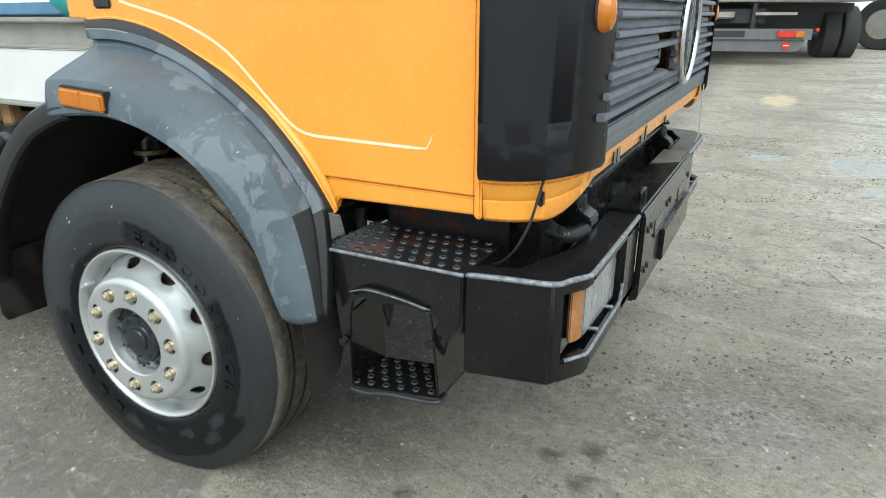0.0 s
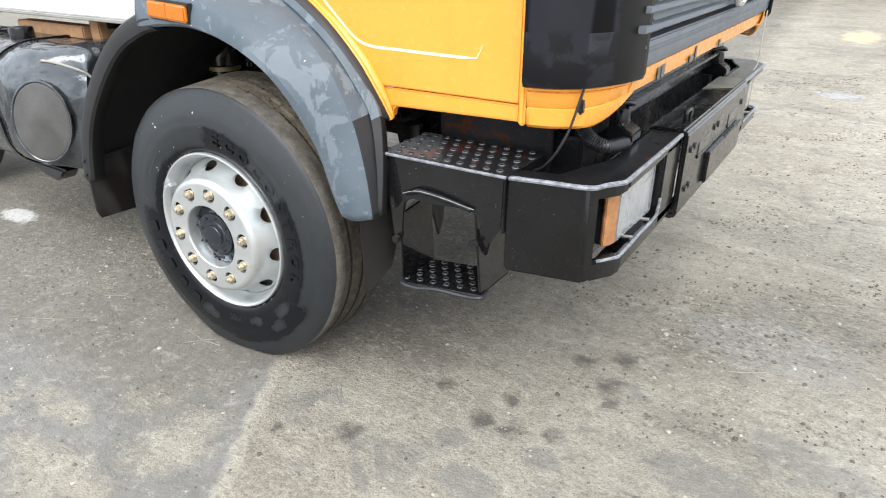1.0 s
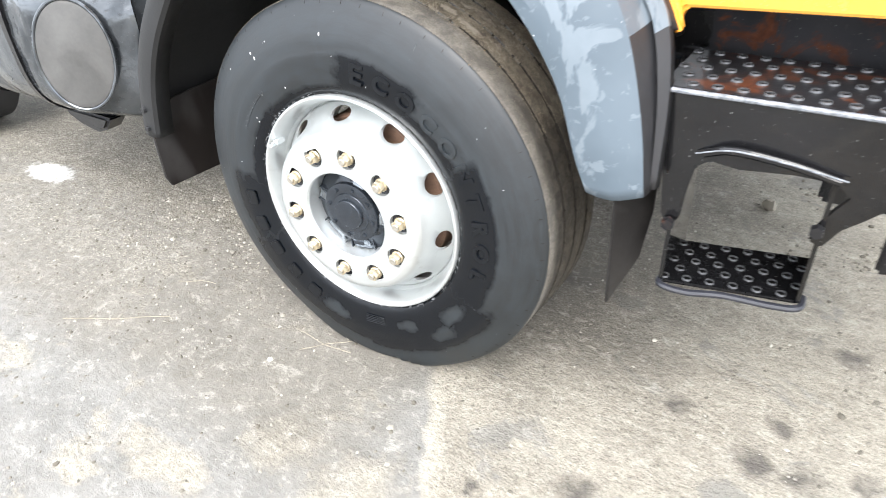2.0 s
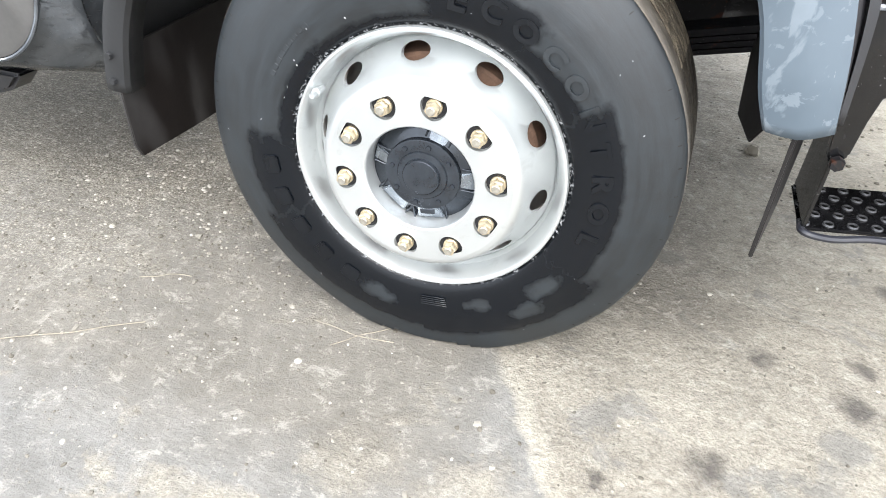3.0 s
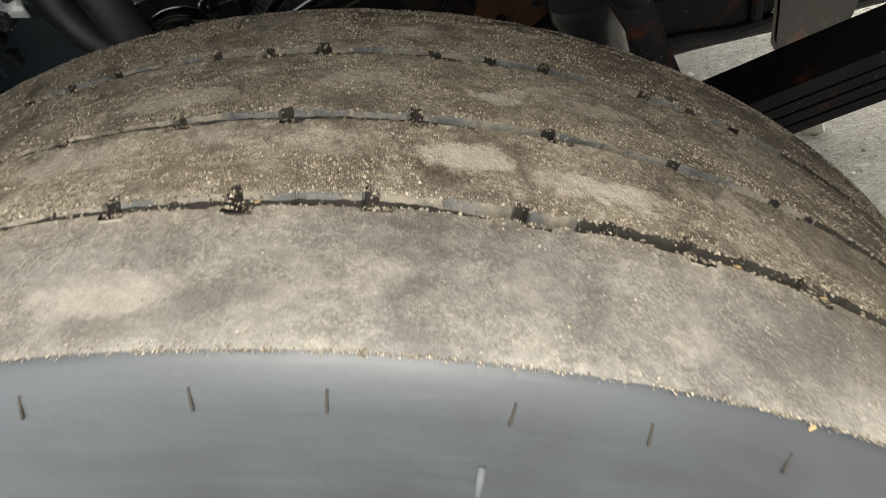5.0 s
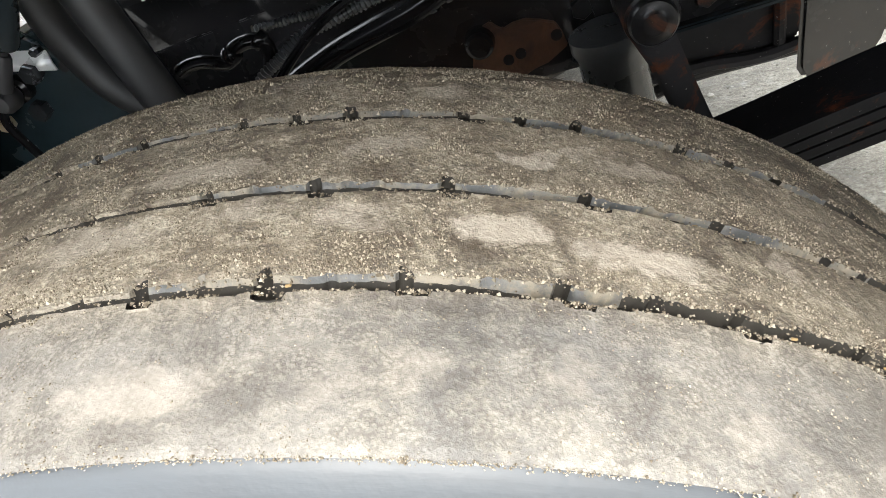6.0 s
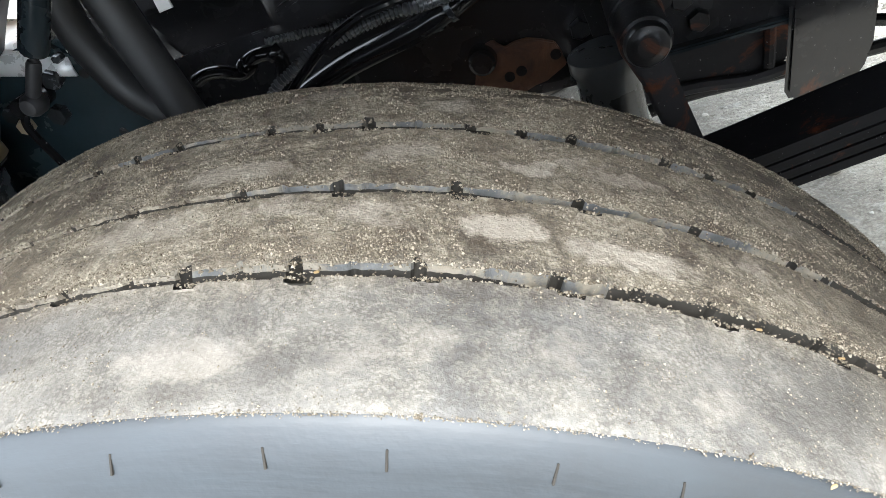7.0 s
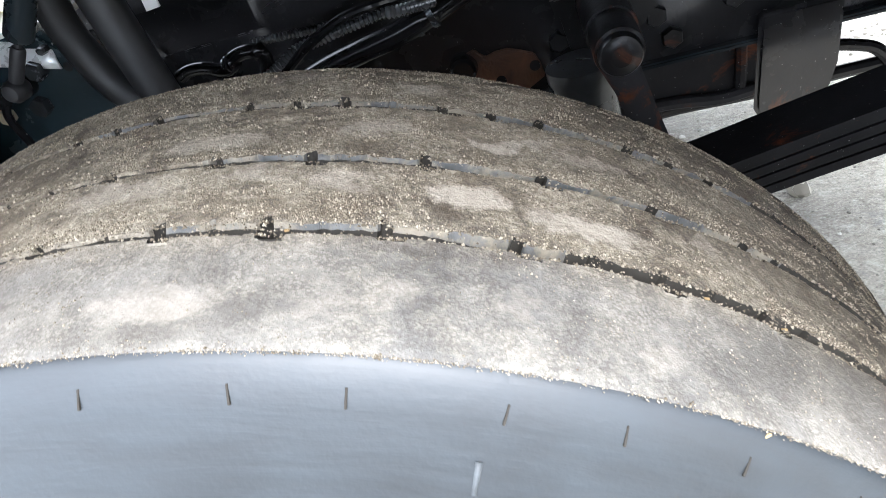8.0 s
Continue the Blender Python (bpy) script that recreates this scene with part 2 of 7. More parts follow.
def make_tread():
    """Worn grey rubber with crumbs and smears of dry, sandy mud."""
    m = Mat("dusty_tyre_tread", 0.85, 0, 0.3)
    sep = m.t.nodes.new("ShaderNodeSeparateXYZ")
    m.link(m.co, sep.inputs[0])
    rag = m.noise(55, 5, 0.65)
    angle = m.math('MULTIPLY', m.math('ARCTAN2', sep.outputs[0], sep.outputs[2]), 57.296)
    angle = m.math('ADD', angle, m.math('MULTIPLY', m.math('SUBTRACT', rag, 0.5), 7.0))
    along = m.math('ADD', sep.outputs[1], m.math('MULTIPLY', m.math('SUBTRACT', m.noise(48, 5, 0.65, vec=m.at(1, 1.4, 1.1)), 0.5), 0.036))
    smear = None
    for a0, a1, d, w in SMEARS:
        u = m.math('ABSOLUTE', m.math('DIVIDE', m.math('SUBTRACT', angle, (a0 + a1) / 2), (a1 - a0) / 2), 0)
        v = m.math('ABSOLUTE', m.math('DIVIDE', m.math('SUBTRACT', along, d), w * 0.001), 0)
        one = m.ramp(m.math('ADD', m.math('MULTIPLY', u, u), m.math('MULTIPLY', v, v)), 1.7, 0.5)
        one = m.math('MULTIPLY', one, 1.0 if (a0, d) in ((28.6, 0.183), (22.9, 0.190), (24.9, 0.243), (7.6, 0.110)) else 0.58)
        smear = one if smear is None else m.math('MAXIMUM', smear, one)
    bare = m.ramp(m.math('ADD', sep.outputs[1], m.math('MULTIPLY', m.math('SUBTRACT', rag, 0.5), 0.03)), 0.170, 0.135)
    smear = m.math('MULTIPLY', smear, m.val(bare, 1.0, 0.78))
    mud = m.noise(26, 7, 0.72, 0.3, lo=0.44, hi=0.61)
    tone = m.noise(9, 4, 0.5, 0.3, lo=0.35, hi=0.65)
    grit = m.noise(520, 3, 0.65)
    crumb = m.noise(210, 5, 0.7, lo=0.42, hi=0.62)
    cell = m.voronoi(620, 'F1', 0.75, 0.0)
    pit = m.math('MULTIPLY', m.ramp(cell, 0.5, 0.15), m.noise(90, 4, 0.6, lo=0.35, hi=0.6))
    c = m.mix(tone, (0.084, 0.065, 0.045), (0.172, 0.138, 0.098))
    c = m.mix(m.math('MULTIPLY', mud, 0.62), c, (0.315, 0.270, 0.200))
    c = m.mix(m.math('MULTIPLY', crumb, m.math('ADD', m.math('MULTIPLY', mud, 0.75), 0.15)), c, (0.44, 0.385, 0.295))
    c = m.mix(m.math('MULTIPLY', smear, m.val(crumb, 0.80, 1.0)), c, m.mix(rag, (0.39, 0.338, 0.268), (0.48, 0.424, 0.35)))
    c = m.mix(m.math('MULTIPLY', m.ramp(grit, 0.46, 0.25), m.val(smear, 0.45, 0.05)), c, (0.06, 0.054, 0.047))
    c = m.mix(m.math('MULTIPLY', m.ramp(grit, 0.62, 0.78), 0.4), c, (0.62, 0.58, 0.50))
    c = m.mix(m.math('MULTIPLY', m.math('MULTIPLY', bare, m.val(smear, 1.0, 0.75)), 0.62), c, m.mix(m.noise(17, 6, 0.62, 0.5, lo=0.40, hi=0.62), (0.098, 0.100, 0.100), (0.182, 0.181, 0.175)))
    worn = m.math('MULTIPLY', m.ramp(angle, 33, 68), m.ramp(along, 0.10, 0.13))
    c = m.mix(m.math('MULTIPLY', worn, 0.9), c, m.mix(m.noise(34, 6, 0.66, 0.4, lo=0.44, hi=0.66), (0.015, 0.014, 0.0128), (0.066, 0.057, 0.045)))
    c = m.mix(m.math('MULTIPLY', pit, m.val(smear, 0.5, 0.12)), c, (0.07, 0.06, 0.048))
    m.color(c)
    m.rough(m.val(m.math('MAXIMUM', m.math('MULTIPLY', mud, m.val(bare, 1.0, 0.7)), smear), 0.66, 0.92))
    height = m.math('ADD', m.math('ADD', m.math('MULTIPLY', grit, 0.4), m.math('MULTIPLY', cell, m.math('MULTIPLY', crumb, 0.8))), m.math('ADD', m.math('MULTIPLY', mud, 1.2), m.math('MULTIPLY', crumb, 1.0)))
    m.bump(m.math('MULTIPLY', height, m.math('MULTIPLY', m.val(bare, 1.0, 0.25), m.val(smear, 1.0, 0.4))), 0.5, 0.0016)
    return m.m


def make_groove_wall():
    """Grey rubber in the grooves, part of it under sandy dust."""
    m = Mat("dusty_groove_wall", 0.7, 0, 0.4)
    c = m.mix(m.noise(70, 4, 0.6, lo=0.3, hi=0.7), (0.055, 0.056, 0.055), (0.125, 0.124, 0.118))
    m.color(m.mix(m.noise(38, 6, 0.7, 0.5, lo=0.46, hi=0.60), c, m.mix(m.noise(160, 4), (0.13, 0.11, 0.082), (0.26, 0.225, 0.17))))
    m.bump(m.noise(260, 3), 0.4, 0.002)
    return m.m


def make_tank():
    """Dented tarnished sheet metal, rubbed and streaked with black."""
    m = Mat("dented_tank_metal", 0.2, 0.65, 0.5)
    c = m.mix(m.noise(6, 4, 0.6, 0.5, lo=0.35, hi=0.65), (0.06, 0.067, 0.074), (0.16, 0.172, 0.184))
    scuff = m.noise(45, 5, 0.6, 0.3, vec=m.at(1, 1, 2.5), lo=0.58, hi=0.66)
    c = m.mix(m.math('MULTIPLY', scuff, 0.7), c, (0.03, 0.031, 0.034))
    m.color(c)
    m.rough(m.val(scuff, 0.11, 0.4))
    m.bump(m.math('ADD', m.noise(4.5, 2, 0.4, 0.8), m.math('MULTIPLY', m.noise(60, 3), 0.04)), 0.6, 0.04)
    return m.m


SPOTS = ((0.697, -0.088, 0.055), (1.023, 0.216, 0.05), (1.122, 0.225, 0.06), (1.059, 0.364, 0.035), (1.185, 0.731, 0.05), (1.322, 0.821, 0.06),
         (1.321, 0.639, 0.06), (1.356, 0.541, 0.045), (0.809, 0.316, 0.04), (1.262, 0.275, 0.04), (0.484, -0.203, 0.02))


def make_ground():
    """Trodden sand, mud and grit: pale and crusty where dry, grey and smooth where damp, with a few oil stains."""
    m = Mat("muddy_gravel", 0.85, 0, 0.4)
    sep = m.t.nodes.new("ShaderNodeSeparateXYZ")
    m.link(m.co, sep.inputs[0])
    gx, gy = sep.outputs[0], sep.outputs[1]
    def soft(v, lo, hi):
        return m.ramp(v, lo, hi)

    def mul(*v):
        r = v[0]
        for w in v[1:]:
            r = m.math('MULTIPLY', r, w)
        return r

    def blot(px, py, rx, ry, ragged=1.6):
        u, v = m.math('DIVIDE', m.math('SUBTRACT', gx, px), rx), m.math('DIVIDE', m.math('SUBTRACT', gy, py), ry)
        d = m.math('ADD', m.math('MULTIPLY', u, u), m.math('MULTIPLY', v, v))
        return m.math('ADD', d, m.math('MULTIPLY', m.math('SUBTRACT', edge_rag, 0.5), ragged * 2))

    mid = m.noise(2.6, 6, 0.62, 0.7, lo=0.33, hi=0.68)
    fine = m.noise(30, 7, 0.72)
    crust = m.noise(85, 6, 0.75, lo=0.40, hi=0.60)
    grit = m.noise(150, 5, 0.78)
    lump = m.noise(9, 5, 0.65, 0.4)
    rag = m.noise(3.4, 6, 0.62, 0.5)
    edge_rag = m.noise(11, 8, 0.68, 0.3)
    wob = m.math('ADD', m.math('MULTIPLY', m.math('SUBTRACT', rag, 0.5), 0.30), m.math('MULTIPLY', m.math('SUBTRACT', edge_rag, 0.5), 0.14))
    # a damp, trodden apron on one side of a low pale edge, with dry islands in it
    side = m.math('ADD', m.math('MULTIPLY', m.math('SUBTRACT', gx, 0.23), -0.857), m.math('MULTIPLY', m.math('SUBTRACT', gy, 0.04), -0.515))
    apron = mul(soft(m.math('ADD', side, m.math('MULTIPLY', wob, 0.25)), 0.0, 0.03), soft(m.math('ADD', gy, wob), 0.40, 0.20))
    island = soft(m.noise(2.6, 8, 0.66, 0.5, vec=m.at(1.0, 1.6, 1.0)), 0.575, 0.64)
    for px, py, rx, ry in ((-0.24, -0.53, 0.15, 0.055), (-0.02, -0.33, 0.09, 0.075), (0.26, -0.42, 0.11, 0.17), (0.04, -0.71, 0.22, 0.09)):
        island = m.math('MAXIMUM', island, soft(blot(px, py, rx, ry, 2.6), 1.7, 0.3))
    damp = mul(apron, m.math('SUBTRACT', 1.0, m.math('MULTIPLY', island, 0.9)))
    brown = mul(apron, soft(m.math('ADD', gy, wob), -0.50, -0.28), soft(m.math('ADD', gx, wob), 0.30, 0.05))
    # dark churned mud, with some painted shade by the step, in a band from under the truck out into the yard
    out = m.math('SUBTRACT', m.math('SUBTRACT', gy, 0.26), m.math('MULTIPLY', m.math('SUBTRACT', gx, 0.49), 0.55))
    out = m.math('ADD', out, wob)
    mud = mul(soft(out, -0.06, 0.14), soft(out, 1.0, 0.55), soft(gx, 2.9, 1.9), soft(gx, 0.15, 0.45))
    mud = mul(mud, m.math('MAXIMUM', soft(m.math('ADD', gy, wob), 0.62, 0.36), soft(gx, 1.05, 1.5)))
    # under the truck: damp ground, with the truck's shade painted in darker
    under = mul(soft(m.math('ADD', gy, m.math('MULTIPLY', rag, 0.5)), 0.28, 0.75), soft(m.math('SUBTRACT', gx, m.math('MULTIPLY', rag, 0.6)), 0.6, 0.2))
    # damp blots in the dry crust, and a smooth grey patch on the mud
    spots = soft(m.noise(3.3, 8, 0.64, 0.7, vec=m.at(1.0, 1.35, 1.0)), 0.575, 0.62)
    for px, py, rx, ry in ((1.13, -0.05, 0.10, 0.07), (1.72, 0.35, 0.16, 0.08), (1.92, 0.61, 0.12, 0.08), (1.28, 0.16, 0.06, 0.05), (0.98, 0.09, 0.05, 0.05)):
        spots = m.math('MAXIMUM', spots, soft(blot(px, py, rx, ry), 1.3, 0.7))
    slick = soft(blot(1.80, 1.20, 0.32, 0.22), 1.3, 0.6)
    dry = m.math('SUBTRACT', 1.0, m.math('MAXIMUM', damp, m.math('MAXIMUM', m.math('MULTIPLY', spots, 0.8), mud)))
    track = m.noise(1.6, 6, 0.65, 0.5, vec=m.at(0.4, 3.6, 1.0), lo=0.46, hi=0.66)
    c = m.mix(mid, (0.275, 0.245, 0.195), (0.365, 0.33, 0.268))
    c = m.mix(m.math('MULTIPLY', crust, 0.5), c, (0.47, 0.435, 0.362))
    c = m.mix(m.math('MULTIPLY', track, 0.45), c, (0.19, 0.17, 0.137))
    c = m.mix(m.math('MULTIPLY', spots, 0.8), c, m.mix(mid, (0.20, 0.19, 0.168), (0.255, 0.244, 0.22)))
    wet_c = m.mix(m.noise(6, 5, 0.6, 0.4, lo=0.35, hi=0.65), (0.165, 0.159, 0.145), (0.225, 0.217, 0.20))
    c = m.mix(m.math('MULTIPLY', island, m.math('MULTIPLY', apron, 0.5)), c, (0.47, 0.435, 0.36))
    c = m.mix(damp, c, wet_c)
    c = m.mix(m.math('MULTIPLY', brown, 0.75), c, m.mix(mid, (0.135, 0.12, 0.096), (0.195, 0.175, 0.143)))
    ridge = m.math('ABSOLUTE', m.math('ADD', side, m.math('MULTIPLY', m.math('SUBTRACT', edge_rag, 0.5), 0.09)), 0)
    ridge = mul(soft(ridge, 0.034, 0.010), soft(gy, 0.06, -0.02), soft(gy, -2.4, -1.2))
    c = m.mix(m.math('MULTIPLY', ridge, 0.75), c, (0.46, 0.425, 0.35))
    c = m.mix(m.math('MULTIPLY', mud, 0.52), c, m.mix(m.noise(5, 6, 0.65, 0.5, lo=0.35, hi=0.68), (0.085, 0.074, 0.057), (0.20, 0.18, 0.146)))
    c = m.mix(m.math('MULTIPLY', slick, 0.6), c, (0.20, 0.195, 0.18))
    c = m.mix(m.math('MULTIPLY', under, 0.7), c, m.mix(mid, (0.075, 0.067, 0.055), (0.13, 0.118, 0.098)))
    c = m.mix(mul(soft(fine, 0.46, 0.30), m.val(dry, 0.12, 0.34)), c, (0.105, 0.096, 0.08))
    c = m.mix(mul(soft(grit, 0.49, 0.34), m.val(dry, 0.16, 0.62)), c, (0.115, 0.105, 0.086))
    c = m.mix(mul(soft(grit, 0.53, 0.66), m.val(dry, 0.09, 0.48)), c, (0.56, 0.525, 0.445))
    gravel = mul(soft(m.math('ADD', gx, m.math('MULTIPLY', rag, 0.5)), -0.55, -0.85), soft(m.math('ADD', gy, m.math('MULTIPLY', rag, 0.5)), 0.0, 0.25))
    c = m.mix(mul(soft(grit, 0.52, 0.38), m.math('MULTIPLY', gravel, 0.6)), c, (0.12, 0.108, 0.086))
    c = m.mix(mul(soft(grit, 0.52, 0.62), m.math('MULTIPLY', gravel, 0.6)), c, (0.54, 0.505, 0.42))
    # churned, half-dried ruts in the open yard
    yard = m.ramp(m.math('ADD', gx, m.math('ADD', m.math('MULTIPLY', rag, 0.6), m.math('MULTIPLY', m.noise(0.7, 4, 0.6, 0.4), 2.2))), 3.2, 4.4)
    yard = m.math('MULTIPLY', yard, m.math('SUBTRACT', 1.0, m.math('MULTIPLY', mud, 0.8)))
    churn = m.noise(16.0, 9, 0.84, 0.4, vec=m.at(1.0, 1.2, 1.0))
    c = m.mix(m.math('MULTIPLY', yard, 0.55), c, (0.62, 0.585, 0.51))
    c = m.mix(m.math('MULTIPLY', m.ramp(churn, 0.48, 0.41), m.val(yard, 0.30, 0.78)), c, (0.12, 0.113, 0.10))
    c = m.mix(m.math('MULTIPLY', m.ramp(churn, 0.54, 0.60), m.val(yard, 0.24, 0.68)), c, (0.66, 0.63, 0.55))
    c = m.mix(m.math('MULTIPLY', yard, m.math('MULTIPLY', m.noise(2.4, 7, 0.7, 0.8, vec=m.at(0.5, 2.2, 1.0), lo=0.50, hi=0.58), 0.5)), c, (0.19, 0.18, 0.157))
    # darker, half-dried mud in ragged sheets, crumbs of earth and shallow cracks
    sheet = m.noise(0.9, 9, 0.66, 0.9, vec=m.at(0.8, 1.5, 1.0), lo=0.50, hi=0.60)
    sheet = m.math('MULTIPLY', sheet, m.ramp(m.math('ADD', gx, m.math('ADD', gy, rag)), 1.3, 2.6))
    c = m.mix(m.math('MULTIPLY', sheet, 0.5), c, (0.205, 0.192, 0.165))
    crumbs = m.noise(46, 6, 0.72, vec=m.at(0.8, 1.3, 1.0))
    loose = m.math('MAXIMUM', m.math('MULTIPLY', mud, 0.75), m.math('MAXIMUM', m.math('MULTIPLY', sheet, 0.6), m.math('MULTIPLY', dry, 0.30)))
    c = m.mix(m.math('MULTIPLY', m.ramp(crumbs, 0.46, 0.38), loose), c, (0.065, 0.058, 0.047))
    c = m.mix(m.math('MULTIPLY', m.ramp(crumbs, 0.56, 0.63), m.math('MULTIPLY', loose, 0.7)), c, (0.46, 0.425, 0.35))
    # puddles, the sky's reflection in them put in as pale grey
    puddle = None
    for px0, py0, rx, ry in ((1.66, 5.73, 0.20, 0.12), (2.44, 5.66, 0.24, 0.30), (2.62, 4.92, 0.25, 0.14)):
        u = m.math('DIVIDE', m.math('SUBTRACT', gx, px0), rx)
        v = m.math('DIVIDE', m.math('SUBTRACT', gy, py0), ry)
        one = m.math('ADD', m.math('MULTIPLY', u, u), m.math('ADD', m.math('MULTIPLY', v, v), m.math('MULTIPLY', m.math('SUBTRACT', lump, 0.5), 2.4)))
        one = m.ramp(one, 1.15, 0.85)
        puddle = one if puddle is None else m.math('MAXIMUM', puddle, one)
    c = m.mix(m.math('MULTIPLY', puddle, 0.75), c, (0.40, 0.41, 0.41))
    u = m.math('DIVIDE', m.math('SUBTRACT', gx, 1.66), 0.22)
    v = m.math('DIVIDE', m.math('SUBTRACT', gy, 8.65), 0.45)
    sand = m.math('ADD', m.math('MULTIPLY', u, u), m.math('ADD', m.math('MULTIPLY', v, v), m.math('MULTIPLY', m.math('SUBTRACT', lump, 0.5), 3.0)))
    c = m.mix(m.math('MULTIPLY', m.ramp(sand, 1.3, 0.4), 0.8), c, (0.56, 0.46, 0.31))
    u = m.math('DIVIDE', m.math('SUBTRACT', gx, -2.2), 0.16)
    v = m.math('DIVIDE', m.math('SUBTRACT', gy, 0.27), 0.07)
    lime = m.math('ADD', m.math('MULTIPLY', u, u), m.math('ADD', m.math('MULTIPLY', v, v), m.math('MULTIPLY', m.math('SUBTRACT', fine, 0.5), 3.0)))
    c = m.mix(m.math('MULTIPLY', m.ramp(lime, 1.4, 0.5), 0.8), c, (0.74, 0.73, 0.70))
    # oil stains
    warp = m.t.nodes.new("ShaderNodeVectorMath")
    warp.operation = 'ADD'
    waver = m.t.nodes.new("ShaderNodeTexNoise")
    waver.inputs["Scale"].default_value, waver.inputs["Detail"].default_value = 16, 4
    m.link(m.co, waver.inputs["Vector"])
    scl = m.t.nodes.new("ShaderNodeVectorMath")
    scl.operation = 'SCALE'
    scl.inputs["Scale"].default_value = 0.11
    m.link(waver.outputs[1], scl.inputs[0])
    m.link(m.co, warp.inputs[0])
    m.link(scl.outputs[0], warp.inputs[1])
    stain = None
    for x, y, r in SPOTS:
        d = m.t.nodes.new("ShaderNodeVectorMath")
        d.operation = 'DISTANCE'
        d.inputs[1].default_value = (x + 0.055, y + 0.055, 0.055)
        m.link(warp.outputs[0], d.inputs[0])
        one = m.ramp(d.outputs["Value"], r * 1.1, r * 0.3)
        stain = one if stain is None else m.math('MAXIMUM', stain, one)
    c = m.mix(m.math('MULTIPLY', stain, 0.8), c, (0.085, 0.075, 0.066))
    m.color(c)
    m.rough(m.val(m.math('MULTIPLY', m.math('MAXIMUM', damp, slick), m.ramp(fine, 0.66, 0.45)), m.val(puddle, 0.93, 0.16), 0.42))
    relief = m.math('ADD', m.math('ADD', m.math('MULTIPLY', lump, 1.2), m.math('MULTIPLY', m.math('MULTIPLY', crumbs, 0.9), m.val(puddle, 1.0, 0.1))), m.math('ADD', m.math('MULTIPLY', fine, 1.0), m.math('MULTIPLY', grit, 0.45)))
    m.bump(m.math('MULTIPLY', m.math('SUBTRACT', relief, 1.77), m.val(m.math('MAXIMUM', damp, slick), 1.0, 0.35)), 0.75, 0.02)
    return m.m


def make_grains(name, dark, pale):
    """Loose grains, each of its own tone."""
    m = Mat(name, 0.9, 0, 0.3)
    geo = m.t.nodes.new("ShaderNodeNewGeometry")
    m.color(m.mix(m.math('POWER', geo.outputs["Random Per Island"], 1.9), dark, pale))
    return m.m


def make_flap():
    """Brown-black rubber with blots of dried grey splash."""
    m = Mat("splashed_brown_rubber", 0.6, 0, 0.4)
    blot = m.noise(7, 3, 0.45, 0.3, vec=m.at(1, 1, 0.35), lo=0.46, hi=0.62)
    c = m.mix(m.noise(24, 4), (0.007, 0.0055, 0.0052), (0.014, 0.011, 0.010))
    m.color(m.mix(m.math('MULTIPLY', blot, 0.8), c, m.mix(m.noise(40, 4), (0.035, 0.034, 0.034), (0.06, 0.056, 0.053))))
    m.rough(m.val(blot, 0.45, 0.75))
    m.bump(m.noise(120, 3), 0.15, 0.0015)
    return m.m


def make_worn_sheen():
    """Black edges rubbed to pale steel and filler, with their sky highlights put into the colour."""
    m = Mat("rubbed_edge_sheen", 0.45, 0.1, 0.5)
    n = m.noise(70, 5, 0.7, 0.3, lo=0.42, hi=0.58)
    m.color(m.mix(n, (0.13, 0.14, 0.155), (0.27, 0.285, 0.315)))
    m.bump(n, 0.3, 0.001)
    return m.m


ORANGE, FENDER, SILVER, CORNER = make_orange(), make_fender(), make_silver(), make_corner()
BLACK = make_black(c=0.0045)
STEP_BLACK = make_black("thick_step_paint", 0.18, 0.0045, 0.04, 0.5, 0.5, 0.75)
BLACK_RUST = make_black("black_paint_over_rust", 0.30, 0.008, 0.30, 0.2)
TREAD_RUST = make_black("step_plate_worn_to_rust", 0.34, 0.010, 0.72, 0.2)
CHASSIS = make_black("oily_black_chassis", 0.24, 0.0125, 0.14, 0.4, 0.6, 0.5)
CHASSIS_RUST = make_black("chassis_with_bare_rust", 0.42, 0.005, 0.52, 0.5, 0.5, 0.3)
CHASSIS_GREY = plain("blue_black_sheet_steel", (0.014, 0.0198, 0.0242), 0.22, var=0.4, scale=9, spec=0.3)
RUST = make_rust()
SPRING = make_black("rust_black_spring", 0.55, 0.009, 0.30, 0.35, 0.2, 0.03)
MOUNT = make_black("brown_black_mount", 0.6, 0.012, 0.62, 0.5, 0.2, 0.0)
WING = make_black("rusty_inner_wing", 0.6, 0.02, 0.70, 0.5, 0.3, 0.0)
HOSE = make_black("black_hose_rubber", 0.18, 0.006, 0.0, 0.1, 0.6, 0.2)
CHASSIS_RUST2 = make_black("flaking_red_rust", 0.6, 0.016, 0.42, 0.4, 0.25, 0.05)
SIDEWALL, TREAD, GROUND = make_sidewall(), make_tread(), make_ground()
WORN_SHEEN = make_worn_sheen()
DARK_HOLE = plain("dark_hole", (0.0015, 0.0015, 0.0015), 0.9, var=0.2, bump=0.0, spec=0.1)
STUD_TOP = plain("rubbed_stud_steel", (0.085, 0.086, 0.09), 0.26, 0.3, var=0.7, scale=40, bump=0.1)
DUSTY = plain("dusty_olive_paint", (0.13, 0.128, 0.105), 0.7, var=0.5, scale=12, bump=0.3)
LETTER = plain("fresh_black_rubber", (0.0042, 0.0052, 0.007), 0.3, var=0.2, spec=0.3)
GROOVE = plain("dark_groove_rubber", (0.027, 0.0235, 0.019), 0.8, var=0.5, scale=30, spec=0.25)
RIM_SHEEN = plain("rim_sheen_grey", (0.022, 0.023, 0.030), 0.38, var=0.18, scale=4, bump=0.05)
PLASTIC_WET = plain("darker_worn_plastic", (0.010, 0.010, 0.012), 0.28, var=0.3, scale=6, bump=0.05)
